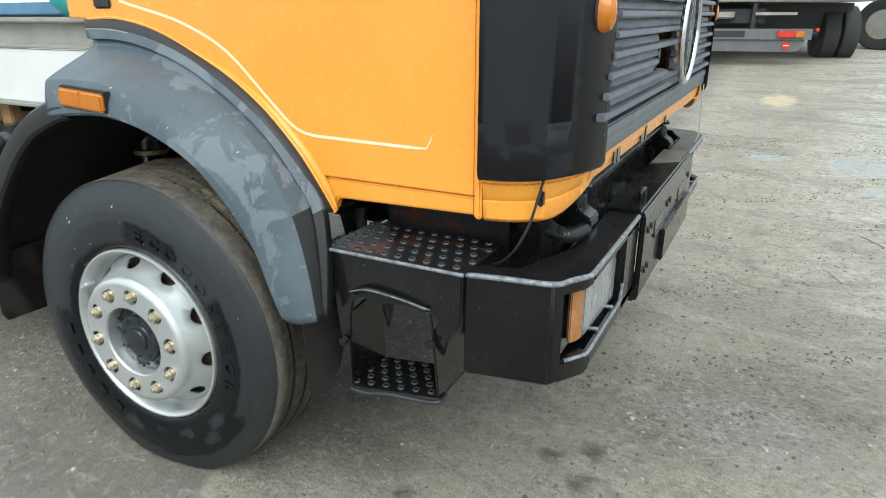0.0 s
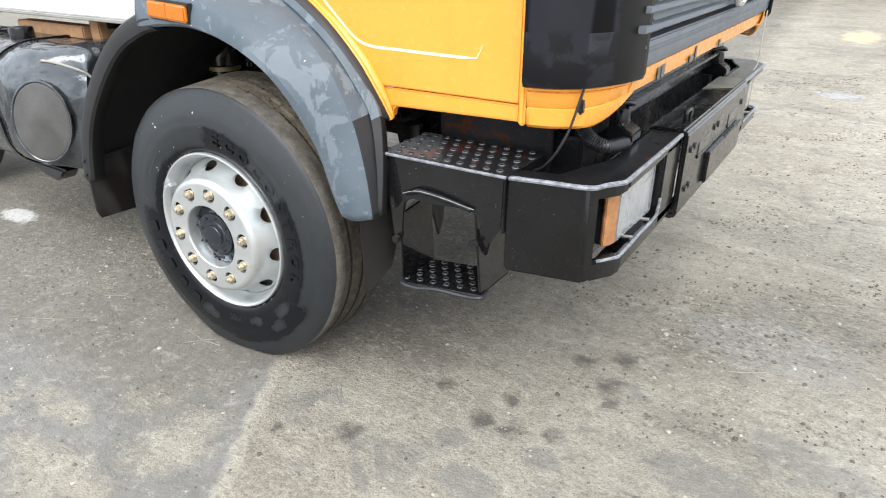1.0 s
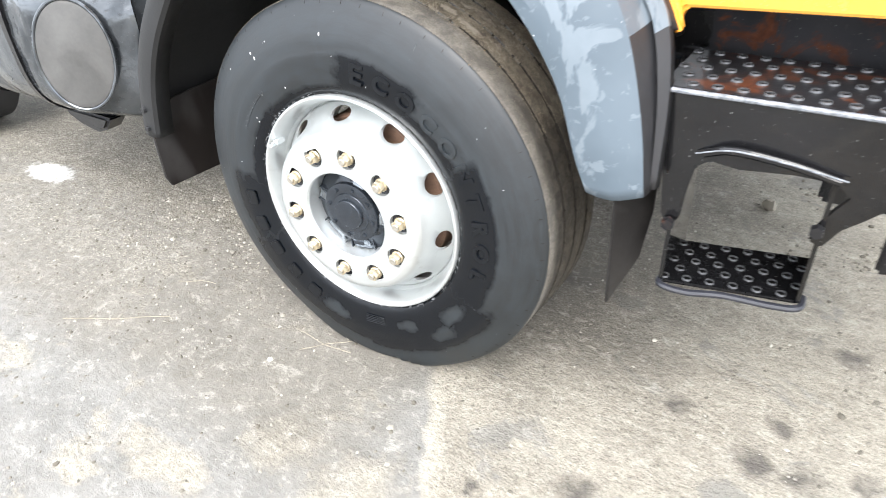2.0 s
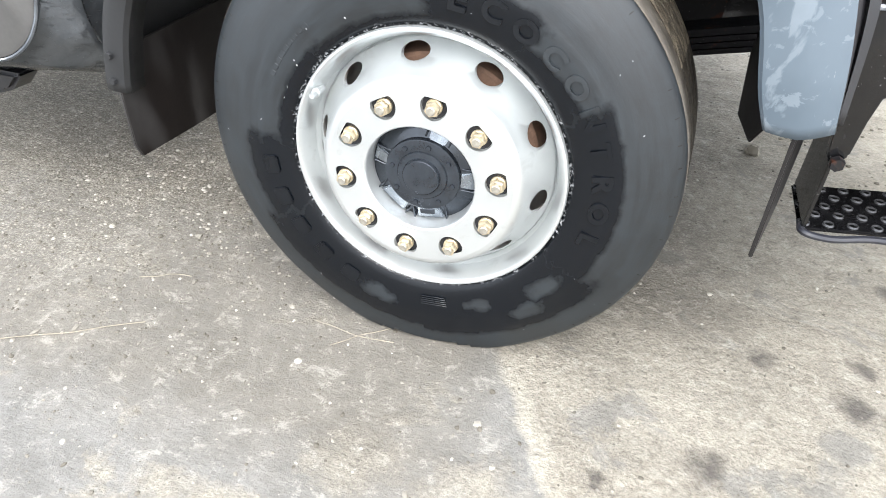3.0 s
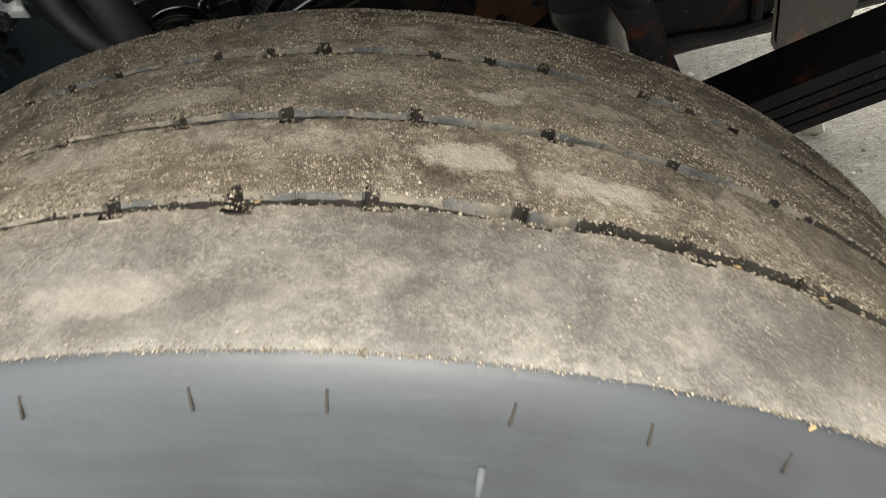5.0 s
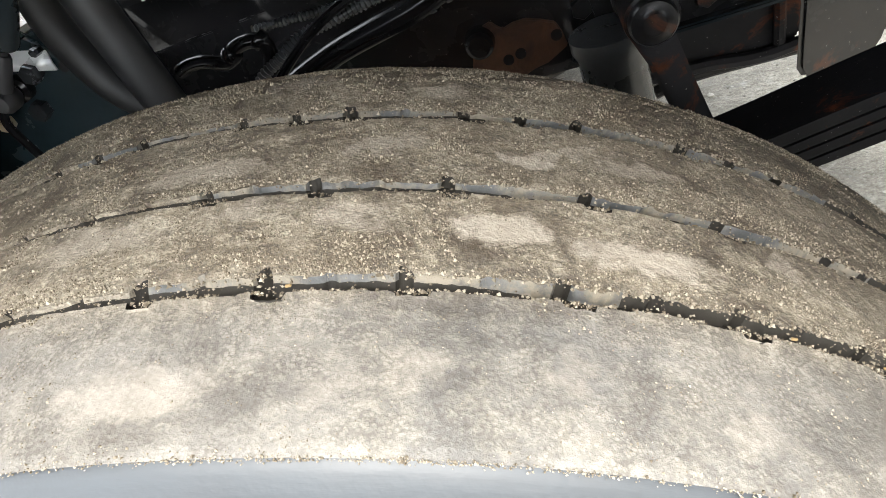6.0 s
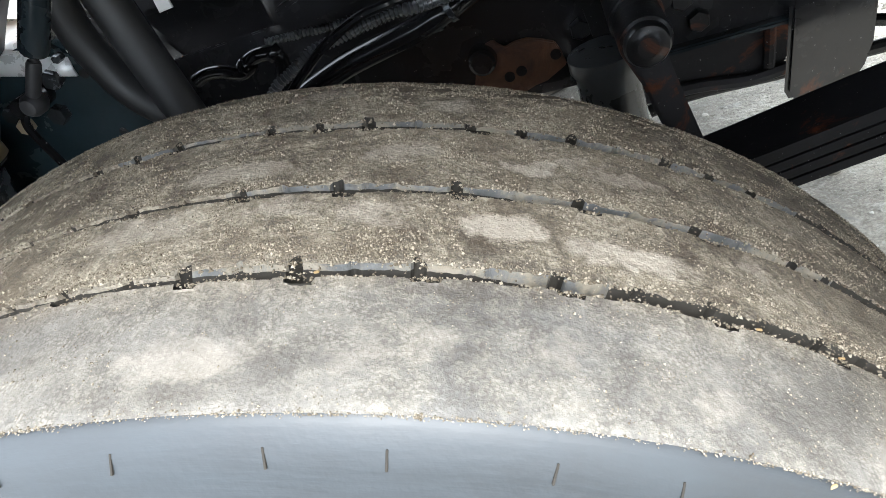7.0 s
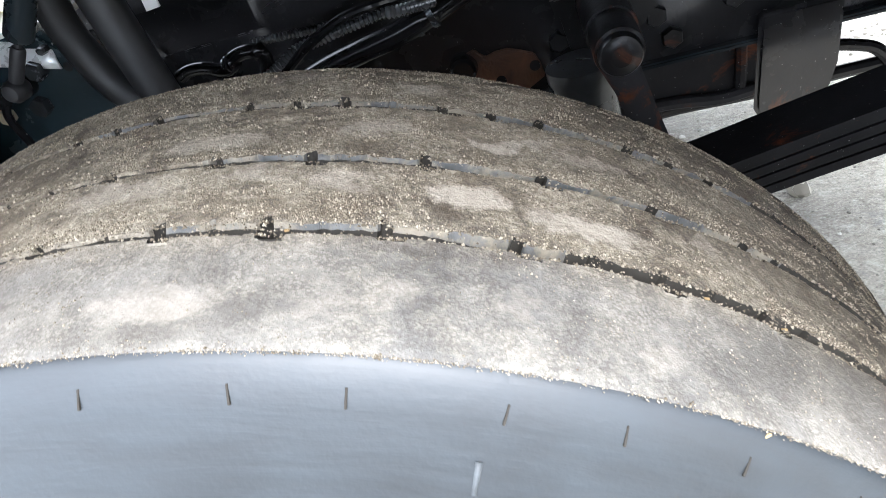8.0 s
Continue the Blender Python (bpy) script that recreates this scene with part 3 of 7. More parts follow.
GRILLE = plain("faded_grey_grille_plastic", (0.105, 0.118, 0.138), 0.45, var=0.2, scale=8, bump=0.08)
MUDGUARD = plain("black_mudguard_plastic", (0.015, 0.0155, 0.0165), 0.5, var=0.35, scale=7, bump=0.25)
FLAP = make_flap()
FLAP_PLAIN = plain("brown_black_rubber", (0.010, 0.0085, 0.008), 0.55, var=0.4, scale=9, bump=0.2)
RIBBED = plain("ribbed_conduit_plastic", (0.035, 0.038, 0.041), 0.25, var=0.3, scale=20, bump=0.05, spec=0.9)
SEAL = plain("black_rubber_seal", (0.018, 0.018, 0.02), 0.5, var=0.2)
HUB = plain("blue_black_hub_paint", (0.036, 0.043, 0.053), 0.17, 0.5, var=0.45, scale=20, bump=0.08, spec=0.8)
HUB_BRIGHT = plain("polished_hub_casting", (0.26, 0.285, 0.31), 0.22, 0.75, var=0.45, scale=26, bump=0.12)
NUT = plain("worn_brass_plating", (0.62, 0.53, 0.38), 0.34, 0.75, var=0.4, scale=60, bump=0.2)
STUD = plain("bare_stud_steel", (0.45, 0.42, 0.36), 0.4, 0.8, var=0.3, scale=80)
CHROME = plain("dull_chrome", (0.62, 0.63, 0.64), 0.16, 1.0, var=0.1)
WHITE = plain("dirty_white_paint", (0.72, 0.72, 0.71), 0.5, var=0.08, scale=3)
STEEL = plain("weathered_grey_steel", (0.33, 0.32, 0.29), 0.6, 0.2, var=0.3, scale=5)
BOLT = plain("greasy_bolt_steel", (0.06, 0.066, 0.072), 0.2, 0.6, var=0.5, scale=50)
HOSE_GREY = plain("grey_metal_hose", (0.22, 0.23, 0.235), 0.24, 0.95, var=0.5, scale=30)
AMBER = plain("amber_lens", (0.52, 0.16, 0.012), 0.15, var=0.15, scale=20, bump=0.0)
STRIPE = plain("cream_stripe", (0.84, 0.74, 0.50), 0.35, var=0.05)
WOOD = plain("raw_timber", (0.34, 0.19, 0.09), 0.75, var=0.35, scale=18, bump=0.3)
TEAL = plain("teal_casting_paint", (0.03, 0.30, 0.30), 0.4, var=0.2)
BLUE = plain("faded_blue_crate", (0.10, 0.22, 0.36), 0.5, var=0.3)
RED = plain("red_lamp_lens", (0.55, 0.03, 0.02), 0.2, var=0.15)
FAR_GREY = plain("far_grey_paint", (0.13, 0.135, 0.14), 0.6, var=0.2)
FAR_DARK = plain("far_dark_rubber", (0.03, 0.03, 0.032), 0.7, var=0.3)
STONE = make_grains("pale_gravel_stone", (0.12, 0.108, 0.087), (0.47, 0.44, 0.38))
CRUMB = make_grains("crumbled_earth", (0.10, 0.089, 0.07), (0.30, 0.272, 0.222))
SAND = make_grains("dry_sand", (0.10, 0.08, 0.055), (0.375, 0.326, 0.248))
GRASS = plain("grass_blades", (0.07, 0.11, 0.03), 0.8, var=0.4)


def make_glass():
    m = Mat("headlamp_glass", 0.06)
    m.b.inputs["Transmission Weight"].default_value = 0.85
    m.color((0.9, 0.92, 0.93))
    m.bump(m.noise(1.0, 1, vec=m.at(1, 160, 1)), 0.25, 0.002)
    return m.m


GLASS = make_glass()


# ---- building helpers ----
def mesh_of(name, bm, mats, smooth=True, angle=35):
    bmesh.ops.recalc_face_normals(bm, faces=bm.faces)
    if smooth:
        lim = radians(angle)
        for e in bm.edges:
            e.smooth = not (len(e.link_faces) == 2 and e.calc_face_angle(0) > lim)
        for f in bm.faces:
            f.smooth = True
    me = bpy.data.meshes.new(name)
    bm.to_mesh(me)
    bm.free()
    for m in (mats if isinstance(mats, (list, tuple)) else [mats]):
        me.materials.append(m)
    return me


def part(name, bm, mats, parent=None, label="", smooth=True, angle=35):
    ob = new(name, mesh_of(name, bm, mats, smooth, angle))
    ob.parent = parent
    return tagged(ob, label)


def box(x0, x1, y0, y1, z0, z1, bev=0.004, seg=2, bm=None, m=None):
    b = bmesh.new()
    r = bmesh.ops.create_cube(b, size=1)
    bmesh.ops.scale(b, vec=(x1 - x0, y1 - y0, z1 - z0), verts=r["verts"])
    bmesh.ops.translate(b, vec=((x0 + x1) / 2, (y0 + y1) / 2, (z0 + z1) / 2), verts=r["verts"])
    if bev:
        bmesh.ops.bevel(b, geom=b.edges[:], offset=bev, segments=seg, affect='EDGES')
    return add(b, bm, m)


def add(b, bm=None, m=None):
    """Moves b by the matrix m and joins it to bm."""
    if m is not None:
        bmesh.ops.transform(b, matrix=m, verts=b.verts)
    if bm is None:
        return b
    me = bpy.data.meshes.new("join")
    b.to_mesh(me)
    b.free()
    bm.from_mesh(me)
    bpy.data.meshes.remove(me)
    return bm


def prism(points, axis, a, b, bev=0.003, bm=None, m=None, seg=2):
    """A polygon in the plane across an axis, drawn out from a to b. Points are (x, z) across y, (x, y) across z, (y, z) across x."""
    out = bmesh.new()
    put = {"y": lambda p, d: (p[0], d, p[1]), "z": lambda p, d: (p[0], p[1], d), "x": lambda p, d: (d, p[0], p[1])}[axis]
    lo, hi = [out.verts.new(put(p, a)) for p in points], [out.verts.new(put(p, b)) for p in points]
    out.faces.new(lo)
    out.faces.new(hi)
    n = len(points)
    for i in range(n):
        out.faces.new((lo[i], lo[(i + 1) % n], hi[(i + 1) % n], hi[i]))
    bmesh.ops.recalc_face_normals(out, faces=out.faces)
    if bev:
        es = [e for e in out.edges if len(e.link_faces) == 2 and e.calc_face_angle(0) > 0.5]
        bmesh.ops.bevel(out, geom=es, offset=bev, segments=seg, affect='EDGES')
    return add(out, bm, m)


def lathe(profile, axis="y", seg=48, bm=None, m=None, cap=True):
    """Turns (radius, along) round an axis through the origin."""
    out = bmesh.new()
    rings = []
    for r, d in profile:
        ring = []
        for i in range(seg):
            a = 2 * math.pi * i / seg
            u, v = r * math.sin(a), r * math.cos(a)
            ring.append(out.verts.new({"y": (u, d, v), "z": (u, v, d), "x": (d, u, v)}[axis]))
        rings.append(ring)
    for p, q in zip(rings, rings[1:]):
        for i in range(seg):
            out.faces.new((p[i], p[(i + 1) % seg], q[(i + 1) % seg], q[i]))
    if cap:
        for ring, (r, d) in ((rings[0], profile[0]), (rings[-1], profile[-1])):
            if r > 1e-4:
                out.faces.new(ring)
    bmesh.ops.remove_doubles(out, verts=out.verts, dist=1e-5)
    return add(out, bm, m)


def smooth_line(pts, n):
    """A Catmull-Rom line through the points, resampled to n points at even steps."""
    p = [Vector(q) for q in pts]
    p = [p[0] * 2 - p[1]] + p + [p[-1] * 2 - p[-2]]
    out = []
    for i in range(1, len(p) - 2):
        for k in range(16):
            t = k / 16
            out.append(0.5 * ((2 * p[i]) + (p[i + 1] - p[i - 1]) * t + (2 * p[i - 1] - 5 * p[i] + 4 * p[i + 1] - p[i + 2]) * t * t
                              + (3 * p[i] - p[i - 1] - 3 * p[i + 1] + p[i + 2]) * t ** 3))
    out.append(p[-2])
    d = [0.0]
    for a, b in zip(out, out[1:]):
        d.append(d[-1] + (b - a).length)
    res, j = [], 0
    for i in range(n):
        s = d[-1] * i / (n - 1)
        while j < len(d) - 2 and d[j + 1] < s:
            j += 1
        w = (s - d[j]) / max(1e-9, d[j + 1] - d[j])
        res.append(out[j].lerp(out[j + 1], min(1, max(0, w))))
    return res


def tube(pts, r, n=24, seg=10, bm=None, rings=0.0, pitch=0.006):
    """A hose or bar along a smooth line; rings: depth of its corrugation."""
    if rings:
        length = sum((Vector(b) - Vector(a)).length for a, b in zip(pts, pts[1:]))
        n = max(n, int(length / pitch * 2))
    line = smooth_line(pts, n)
    out = bmesh.new()
    loops, up = [], Vector((0.3, 0.2, 0.93))
    for i, c in enumerate(line):
        d = (line[min(i + 1, n - 1)] - line[max(i - 1, 0)]).normalized()
        s = d.cross(up).normalized()
        up = s.cross(d).normalized()
        rr = r - (rings if i % 2 else 0)
        loops.append([out.verts.new(c + s * (rr * math.cos(a)) + up * (rr * math.sin(a))) for a in [2 * math.pi * k / seg for k in range(seg)]])
    for p, q in zip(loops, loops[1:]):
        for k in range(seg):
            out.faces.new((p[k], p[(k + 1) % seg], q[(k + 1) % seg], q[k]))
    out.faces.new(loops[0])
    out.faces.new(loops[-1])
    return add(out, bm)


def strip(lines, bm=None):
    """A skin over several lines with as many points each."""
    out = bmesh.new()
    rows = [[out.verts.new(p) for p in line] for line in lines]
    for p, q in zip(rows, rows[1:]):
        for i in range(len(p) - 1):
            out.faces.new((p[i], p[i + 1], q[i + 1], q[i]))
    return add(out, bm)


def thicken(ob, t, offset=0):
    s = ob.modifiers.new("thickness", "SOLIDIFY")
    s.thickness, s.offset = t, offset
    return ob


def hexagon(r, h, bm=None, m=None, bev=0.0012):
    return lathe([(0, 0), (r * 0.92, 0), (r, h * 0.12), (r, h)], "y", 6, bm, m)


# ---- ground: one sheet to the horizon ----
def ground_height(x, y):
    far = max(0.0, y - 3.5)
    z = 0.082 * far - 0.0011 * min(far, 30) ** 2 if far < 30 else 0.082 * 30 - 0.99
    near = max(0.0, 1 - max(abs(x), abs(y)) / 14)
    v = Vector((x, y, 0))
    z += near * (0.012 * noise.noise(v * 1.1) + 0.006 * noise.noise(v * 4.3) + 0.0025 * noise.noise(v * 15))
    # ruts left by tyres that crossed the yard in front of the truck
    if x > 1.6 and -1 < y < 14:
        for k, lean in enumerate((0.22, 0.30, 0.42)):
            u = (y - 1.2 - 1.9 * k) - lean * (x - 2)
            z += 0.016 * math.exp(-(u / 0.13) ** 2) * math.sin(u * 26 + 6 * noise.noise(v * 0.8)) * min(1, (x - 1.6) / 0.8)
    return z - 0.004


def spaced(lo, hi, step, ends):
    line = list(np.arange(lo, hi + 1e-6, step))
    d, left, right = step, lo, hi
    while right < ends:
        d *= 1.22
        left, right = left - d, right + d
        line = [left] + line + [right]
    return line


def build_ground():
    xs, ys = spaced(-2.0, 4.5, 0.04, 400), spaced(-1.6, 9.0, 0.04, 400)
    bm = bmesh.new()
    grid = [[bm.verts.new((x, y, ground_height(x, y))) for x in xs] for y in ys]
    for p, q in zip(grid, grid[1:]):
        for i in range(len(xs) - 1):
            bm.faces.new((p[i], p[i + 1], q[i + 1], q[i]))
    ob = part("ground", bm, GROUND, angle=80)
    return tagged(ob, "damp grey-brown mud and gravel yard with ruts", "ground", kind="structure")


build_ground()

# ---- the orange truck ----
truck = new("truck")
truck.location = (0, 0, 0)
tagged(truck, "orange truck cab with black bumper, grey fender and silver front wheel", "truck")

HZ, STEER, NUT_TURN, HOLE_TURN = 0.4965, 3.0, -25.6, -7.3


# -- front wheel, turned round y, outer side towards -y --
def tyre_point(r, d, a):
    x, z = r * math.sin(a), r * math.cos(a)
    if z < -HZ + 0.004:
        over = (-HZ + 0.004) - z
        z = -HZ + 0.004 + 0.0 * over
        d += (-1 if d < 0.2 else 1) * over * 0.35
    elif z < -0.40:
        d += (-1 if d < 0.2 else 1) * 0.012 * ((-0.40 - z) / 0.1) ** 2
    return (x, d, z)


def build_tyre(parent):
    # (radius, distance along the axle, kind): s sidewall, t tread, g groove edge
    seg_per, pitches = 28, 112
    seg = seg_per * pitches
    side = [(0.296, 0.085), (0.300, 0.066), (0.312, 0.056), (0.33, 0.051), (0.345, 0.0488), (0.352, 0.0477), (0.38, 0.0445), (0.398, 0.0440), (0.401, 0.0447),
            (0.42, 0.0462), (0.435, 0.0488), (0.438, 0.0496), (0.455, 0.054), (0.47, 0.0595), (0.482, 0.0642), (0.492, 0.0685), (0.500, 0.0722), (0.507, 0.0755), (0.514, 0.081)]

    def crown(d):
        return 0.5185 + 0.083 * (d - 0.084) - 0.02 * max(0, (d - 0.31) / 0.05) ** 2

    cols = [(r, d, 's', None) for r, d in side]
    # middle of each groove, notches cut into its far rib (angle, size), angle up to which it is packed with mud, how far it gapes
    regular = [(60 + 3.2 * k, (0.5, 0.8, 0.6)[k % 3]) for k in range(80)]
    grooves = ((0.1575, ((-5.0, 0.6), (-1.7, 0.7), (1.6, 1.0), (5.6, 0.7), (8.65, 1.0), (11.6, 0.5), (14.4, 1.0), (17.5, 0.55), (20.6, 0.85), (24.2, 0.4), (27.4, 0.9), (31.6, 0.6), (35.4, 0.8), (38.5, 0.6), (42.0, 0.8), (45, 0.6)), 4, 1.0),
               (0.2165, ((-8.0, 0.6), (-4.6, 0.7), (-1.3, 0.7), (3.1, 1.0), (6.6, 0.6), (9.85, 1.0), (12.5, 0.6), (15.5, 1.0), (19.0, 0.4), (22.15, 1.0), (25.8, 0.4), (29.1, 0.9), (32.4, 0.5), (36.2, 0.9), (39.6, 0.5), (43.0, 0.9), (45.6, 0.7), (49, 0.6)), 4, 0.55),
               (0.2765, [(0.5 + 3.2 * k, (0.8, 1.0, 0.6, 0.9)[k % 4]) for k in range(-4, 16)], -6, 0.75))
    cols += [(crown(0.086) - 0.001, 0.0845, 't', None), (crown(0.09), 0.089, 't', None), (crown(0.11), 0.11, 't', None), (crown(0.13), 0.13, 't', None), (crown(0.148), 0.148, 't', None)]
    for g in grooves:
        c = g[0]
        cols += [(crown(c), c - 0.0050, 'a', g), (crown(c) - 0.008, c - 0.0046, 'g', g), (crown(c) - 0.008, c - 0.0002, 'h', g), (crown(c) - 0.0024, c + 0.0014, 'w', g), (crown(c), c + 0.0030, 'b', g)]
        cols += [(crown(c + 0.006), c + 0.0085, 't', None), (crown(c + 0.018), c + 0.018, 't', None), (crown(c + 0.032), c + 0.032, 't', None), (crown(c + 0.046), c + 0.046, 't', None)]
    cols += [(crown(0.345), 0.345, 't', None), (0.518, 0.362, 't', None), (0.503, 0.385, 's', None), (0.46, 0.40, 's', None), (0.40, 0.405, 's', None), (0.33, 0.395, 's', None), (0.296, 0.36, 's', None)]
    bm = bmesh.new()
    rings = []

    def cut(turn, g):
        """The notch nearest to this angle: how far past its first edge in degrees, and its size."""
        past, size = min(((turn - n[0] + 0.3, n[1]) for n in (*g[1], *regular)), key=lambda v: abs(v[0]))
        return past, size

    def smooth_step(v):
        v = min(1, max(0, v))
        return v * v * (3 - 2 * v)

    for r, d, k, g in cols:
        ring = []
        for i in range(seg):
            deg = 360 * i / seg
            a = radians(deg)
            rr, dd = r, d
            if g:
                turn = (deg + 180) % 360 - 180
                packed = 0.55 * (1 - smooth_step((turn - g[2]) / 9))
                wide = max(g[3] * smooth_step((turn - 22) / 5), smooth_step((turn - 42) / 12)) * smooth_step((150 - turn) / 20)
                v = Vector((math.sin(a), math.cos(a), g[0] * 50))
                if g[3] < 1:
                    packed = max(packed, 0.6 * smooth_step((noise.noise(v * 5) + 0.05) / 0.25) * (turn < 42))
                clear = smooth_step((turn - 52) / 14) * smooth_step((165 - turn) / 15)
                rag = noise.noise(v * 70) + 0.7 * noise.noise(v * 170)
                lump = noise.noise(v * 14)
                past, size = cut(turn, g)
                span = 0.3 + 0.4 * size
                notch = size ** 1.5 * smooth_step(1.9 - abs(past + 0.06 * lump - span / 2) / (span / 2) * 1.5) * (1 + 0.3 * rag)
                bay = size if size > 0.75 and 0.1 < past + 0.25 * lump < 1.5 else (0.35 if lump > 0.25 else 0.0)
                if k == 'b':
                    dd += -0.0020 * packed + 0.0011 * rag + 0.0010 * noise.noise(v * 31) + 0.0056 * notch * (1 - 0.5 * packed) + 0.0011 * lump + 0.0008 * wide + 0.0022 * clear
                    rr += 0.0006 * rag
                elif k == 'w':
                    rr += -0.0032 * notch - 0.0050 * wide + 0.0014 * packed + 0.0006 * rag
                    dd += 0.0056 * notch + 0.0004 * rag + 0.0016 * wide + 0.0008 * lump + 0.0022 * clear
                elif k in 'gh':
                    rr += 0.0066 * packed
                    dd += (0.0012 * lump + 0.0016 * wide if k == 'h' else 0.0) - (0.0036 * bay if k == 'g' else 0.0)
                elif k == 'a':
                    dd += 0.0026 * packed - 0.0017 * rag - 0.0016 * noise.noise(v * 28) - 0.0036 * bay - 0.0009 * wide - 0.0014 * clear + 0.0008 * lump
                    rr += 0.0006 * rag
            elif k == 't' and d > 0.088:
                rr += 0.0006 * noise.noise(Vector((math.sin(a) * 28, math.cos(a) * 28, d * 60)))
            ring.append(bm.verts.new(tyre_point(rr, dd, a)))
        rings.append(ring)
    kinds = [c[2] for c in cols]
    for j in range(len(rings) - 1):
        p, q = rings[j], rings[j + 1]
        a, b = kinds[j], kinds[j + 1]
        mi = 0 if a == 's' else 1
        if a in 'aghw' and b in 'ghwb':
            mi = 3 if a == 'w' else 2
        for i in range(seg):
            if a == 'w':
                g, turn = cols[j][3], (360 * i / seg + 180) % 360 - 180
                past, size = cut(turn, g)
                mi = 2 if 0 < past < 0.3 + 0.4 * size and size > 0.65 else 3
                if turn > (30 if g[3] == 1.0 else 46):
                    mi = 2
                elif turn < g[2] + 5 and mi == 3:
                    mi = 1
            f = bm.faces.new((p[i], p[(i + 1) % seg], q[(i + 1) % seg], q[i]))
            f.material_index = mi
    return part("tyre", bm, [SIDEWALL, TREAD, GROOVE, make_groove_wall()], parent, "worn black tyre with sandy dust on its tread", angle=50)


def sector_plate(profile, hole_r, hole_s, count, turn, bm, thick=0.008, seg=24):
    """A ring round the axle, cut by count round holes; profile: s in 0..1 to (radius, along)."""
    step = 2 * math.pi / count
    r_mid, _ = profile(hole_s)
    (r0, d0), (r1, d1) = profile(0), profile(1)
    length = math.hypot(r1 - r0, d1 - d0)

    def at(u, s, deep=0.0):
        r, d = profile(min(1, max(0, s)))
        return (r * math.sin(u), d + deep, r * math.cos(u))

    for k in range(count):
        mid = turn + k * step
        inner, lip, outer, mids = [], [], [], []
        for i in range(seg):
            a = 2 * math.pi * i / seg
            ca, sa = math.cos(a), math.sin(a)
            du, ds = hole_r * ca / r_mid, hole_r * sa / length
            inner.append(bm.verts.new(at(mid + du, hole_s + ds)))
            lip.append(bm.verts.new(at(mid + du * 0.96, hole_s + ds * 0.96, thick)))
            room = (1 - hole_s) if sa > 0 else hole_s
            ku = (step / 2) / max(1e-9, abs(du))
            ks = room / max(1e-9, abs(ds))
            kk = min(ku, ks)
            outer.append(bm.verts.new(at(mid + du * kk, hole_s + ds * kk)))
            mids.append(bm.verts.new(at(mid + du * (1 + kk) / 2, hole_s + ds * (1 + kk) / 2)))
        for i in range(seg):
            j = (i + 1) % seg
            bm.faces.new((lip[i], lip[j], inner[j], inner[i]))
            bm.faces.new((inner[i], inner[j], mids[j], mids[i]))
            bm.faces.new((mids[i], mids[j], outer[j], outer[i]))
        # corners of the sector
        for su in (-1, 1):
            for s_end in (0.0, 1.0):
                c = bm.verts.new(at(mid + su * step / 2, s_end))
                best = None
                for i in range(seg):
                    j = (i + 1) % seg
                    ang_c = math.atan2((s_end - hole_s) * length, su * step / 2 * r_mid)
                    gap = (ang_c - 2 * math.pi * i / seg) % (2 * math.pi)
                    if 0 <= gap < 2 * math.pi / seg:
                        best = (i, j)
                if best:
                    bm.faces.new((outer[best[0]], outer[best[1]], c))
    bmesh.ops.remove_doubles(bm, verts=bm.verts, dist=0.0004)
    return bm


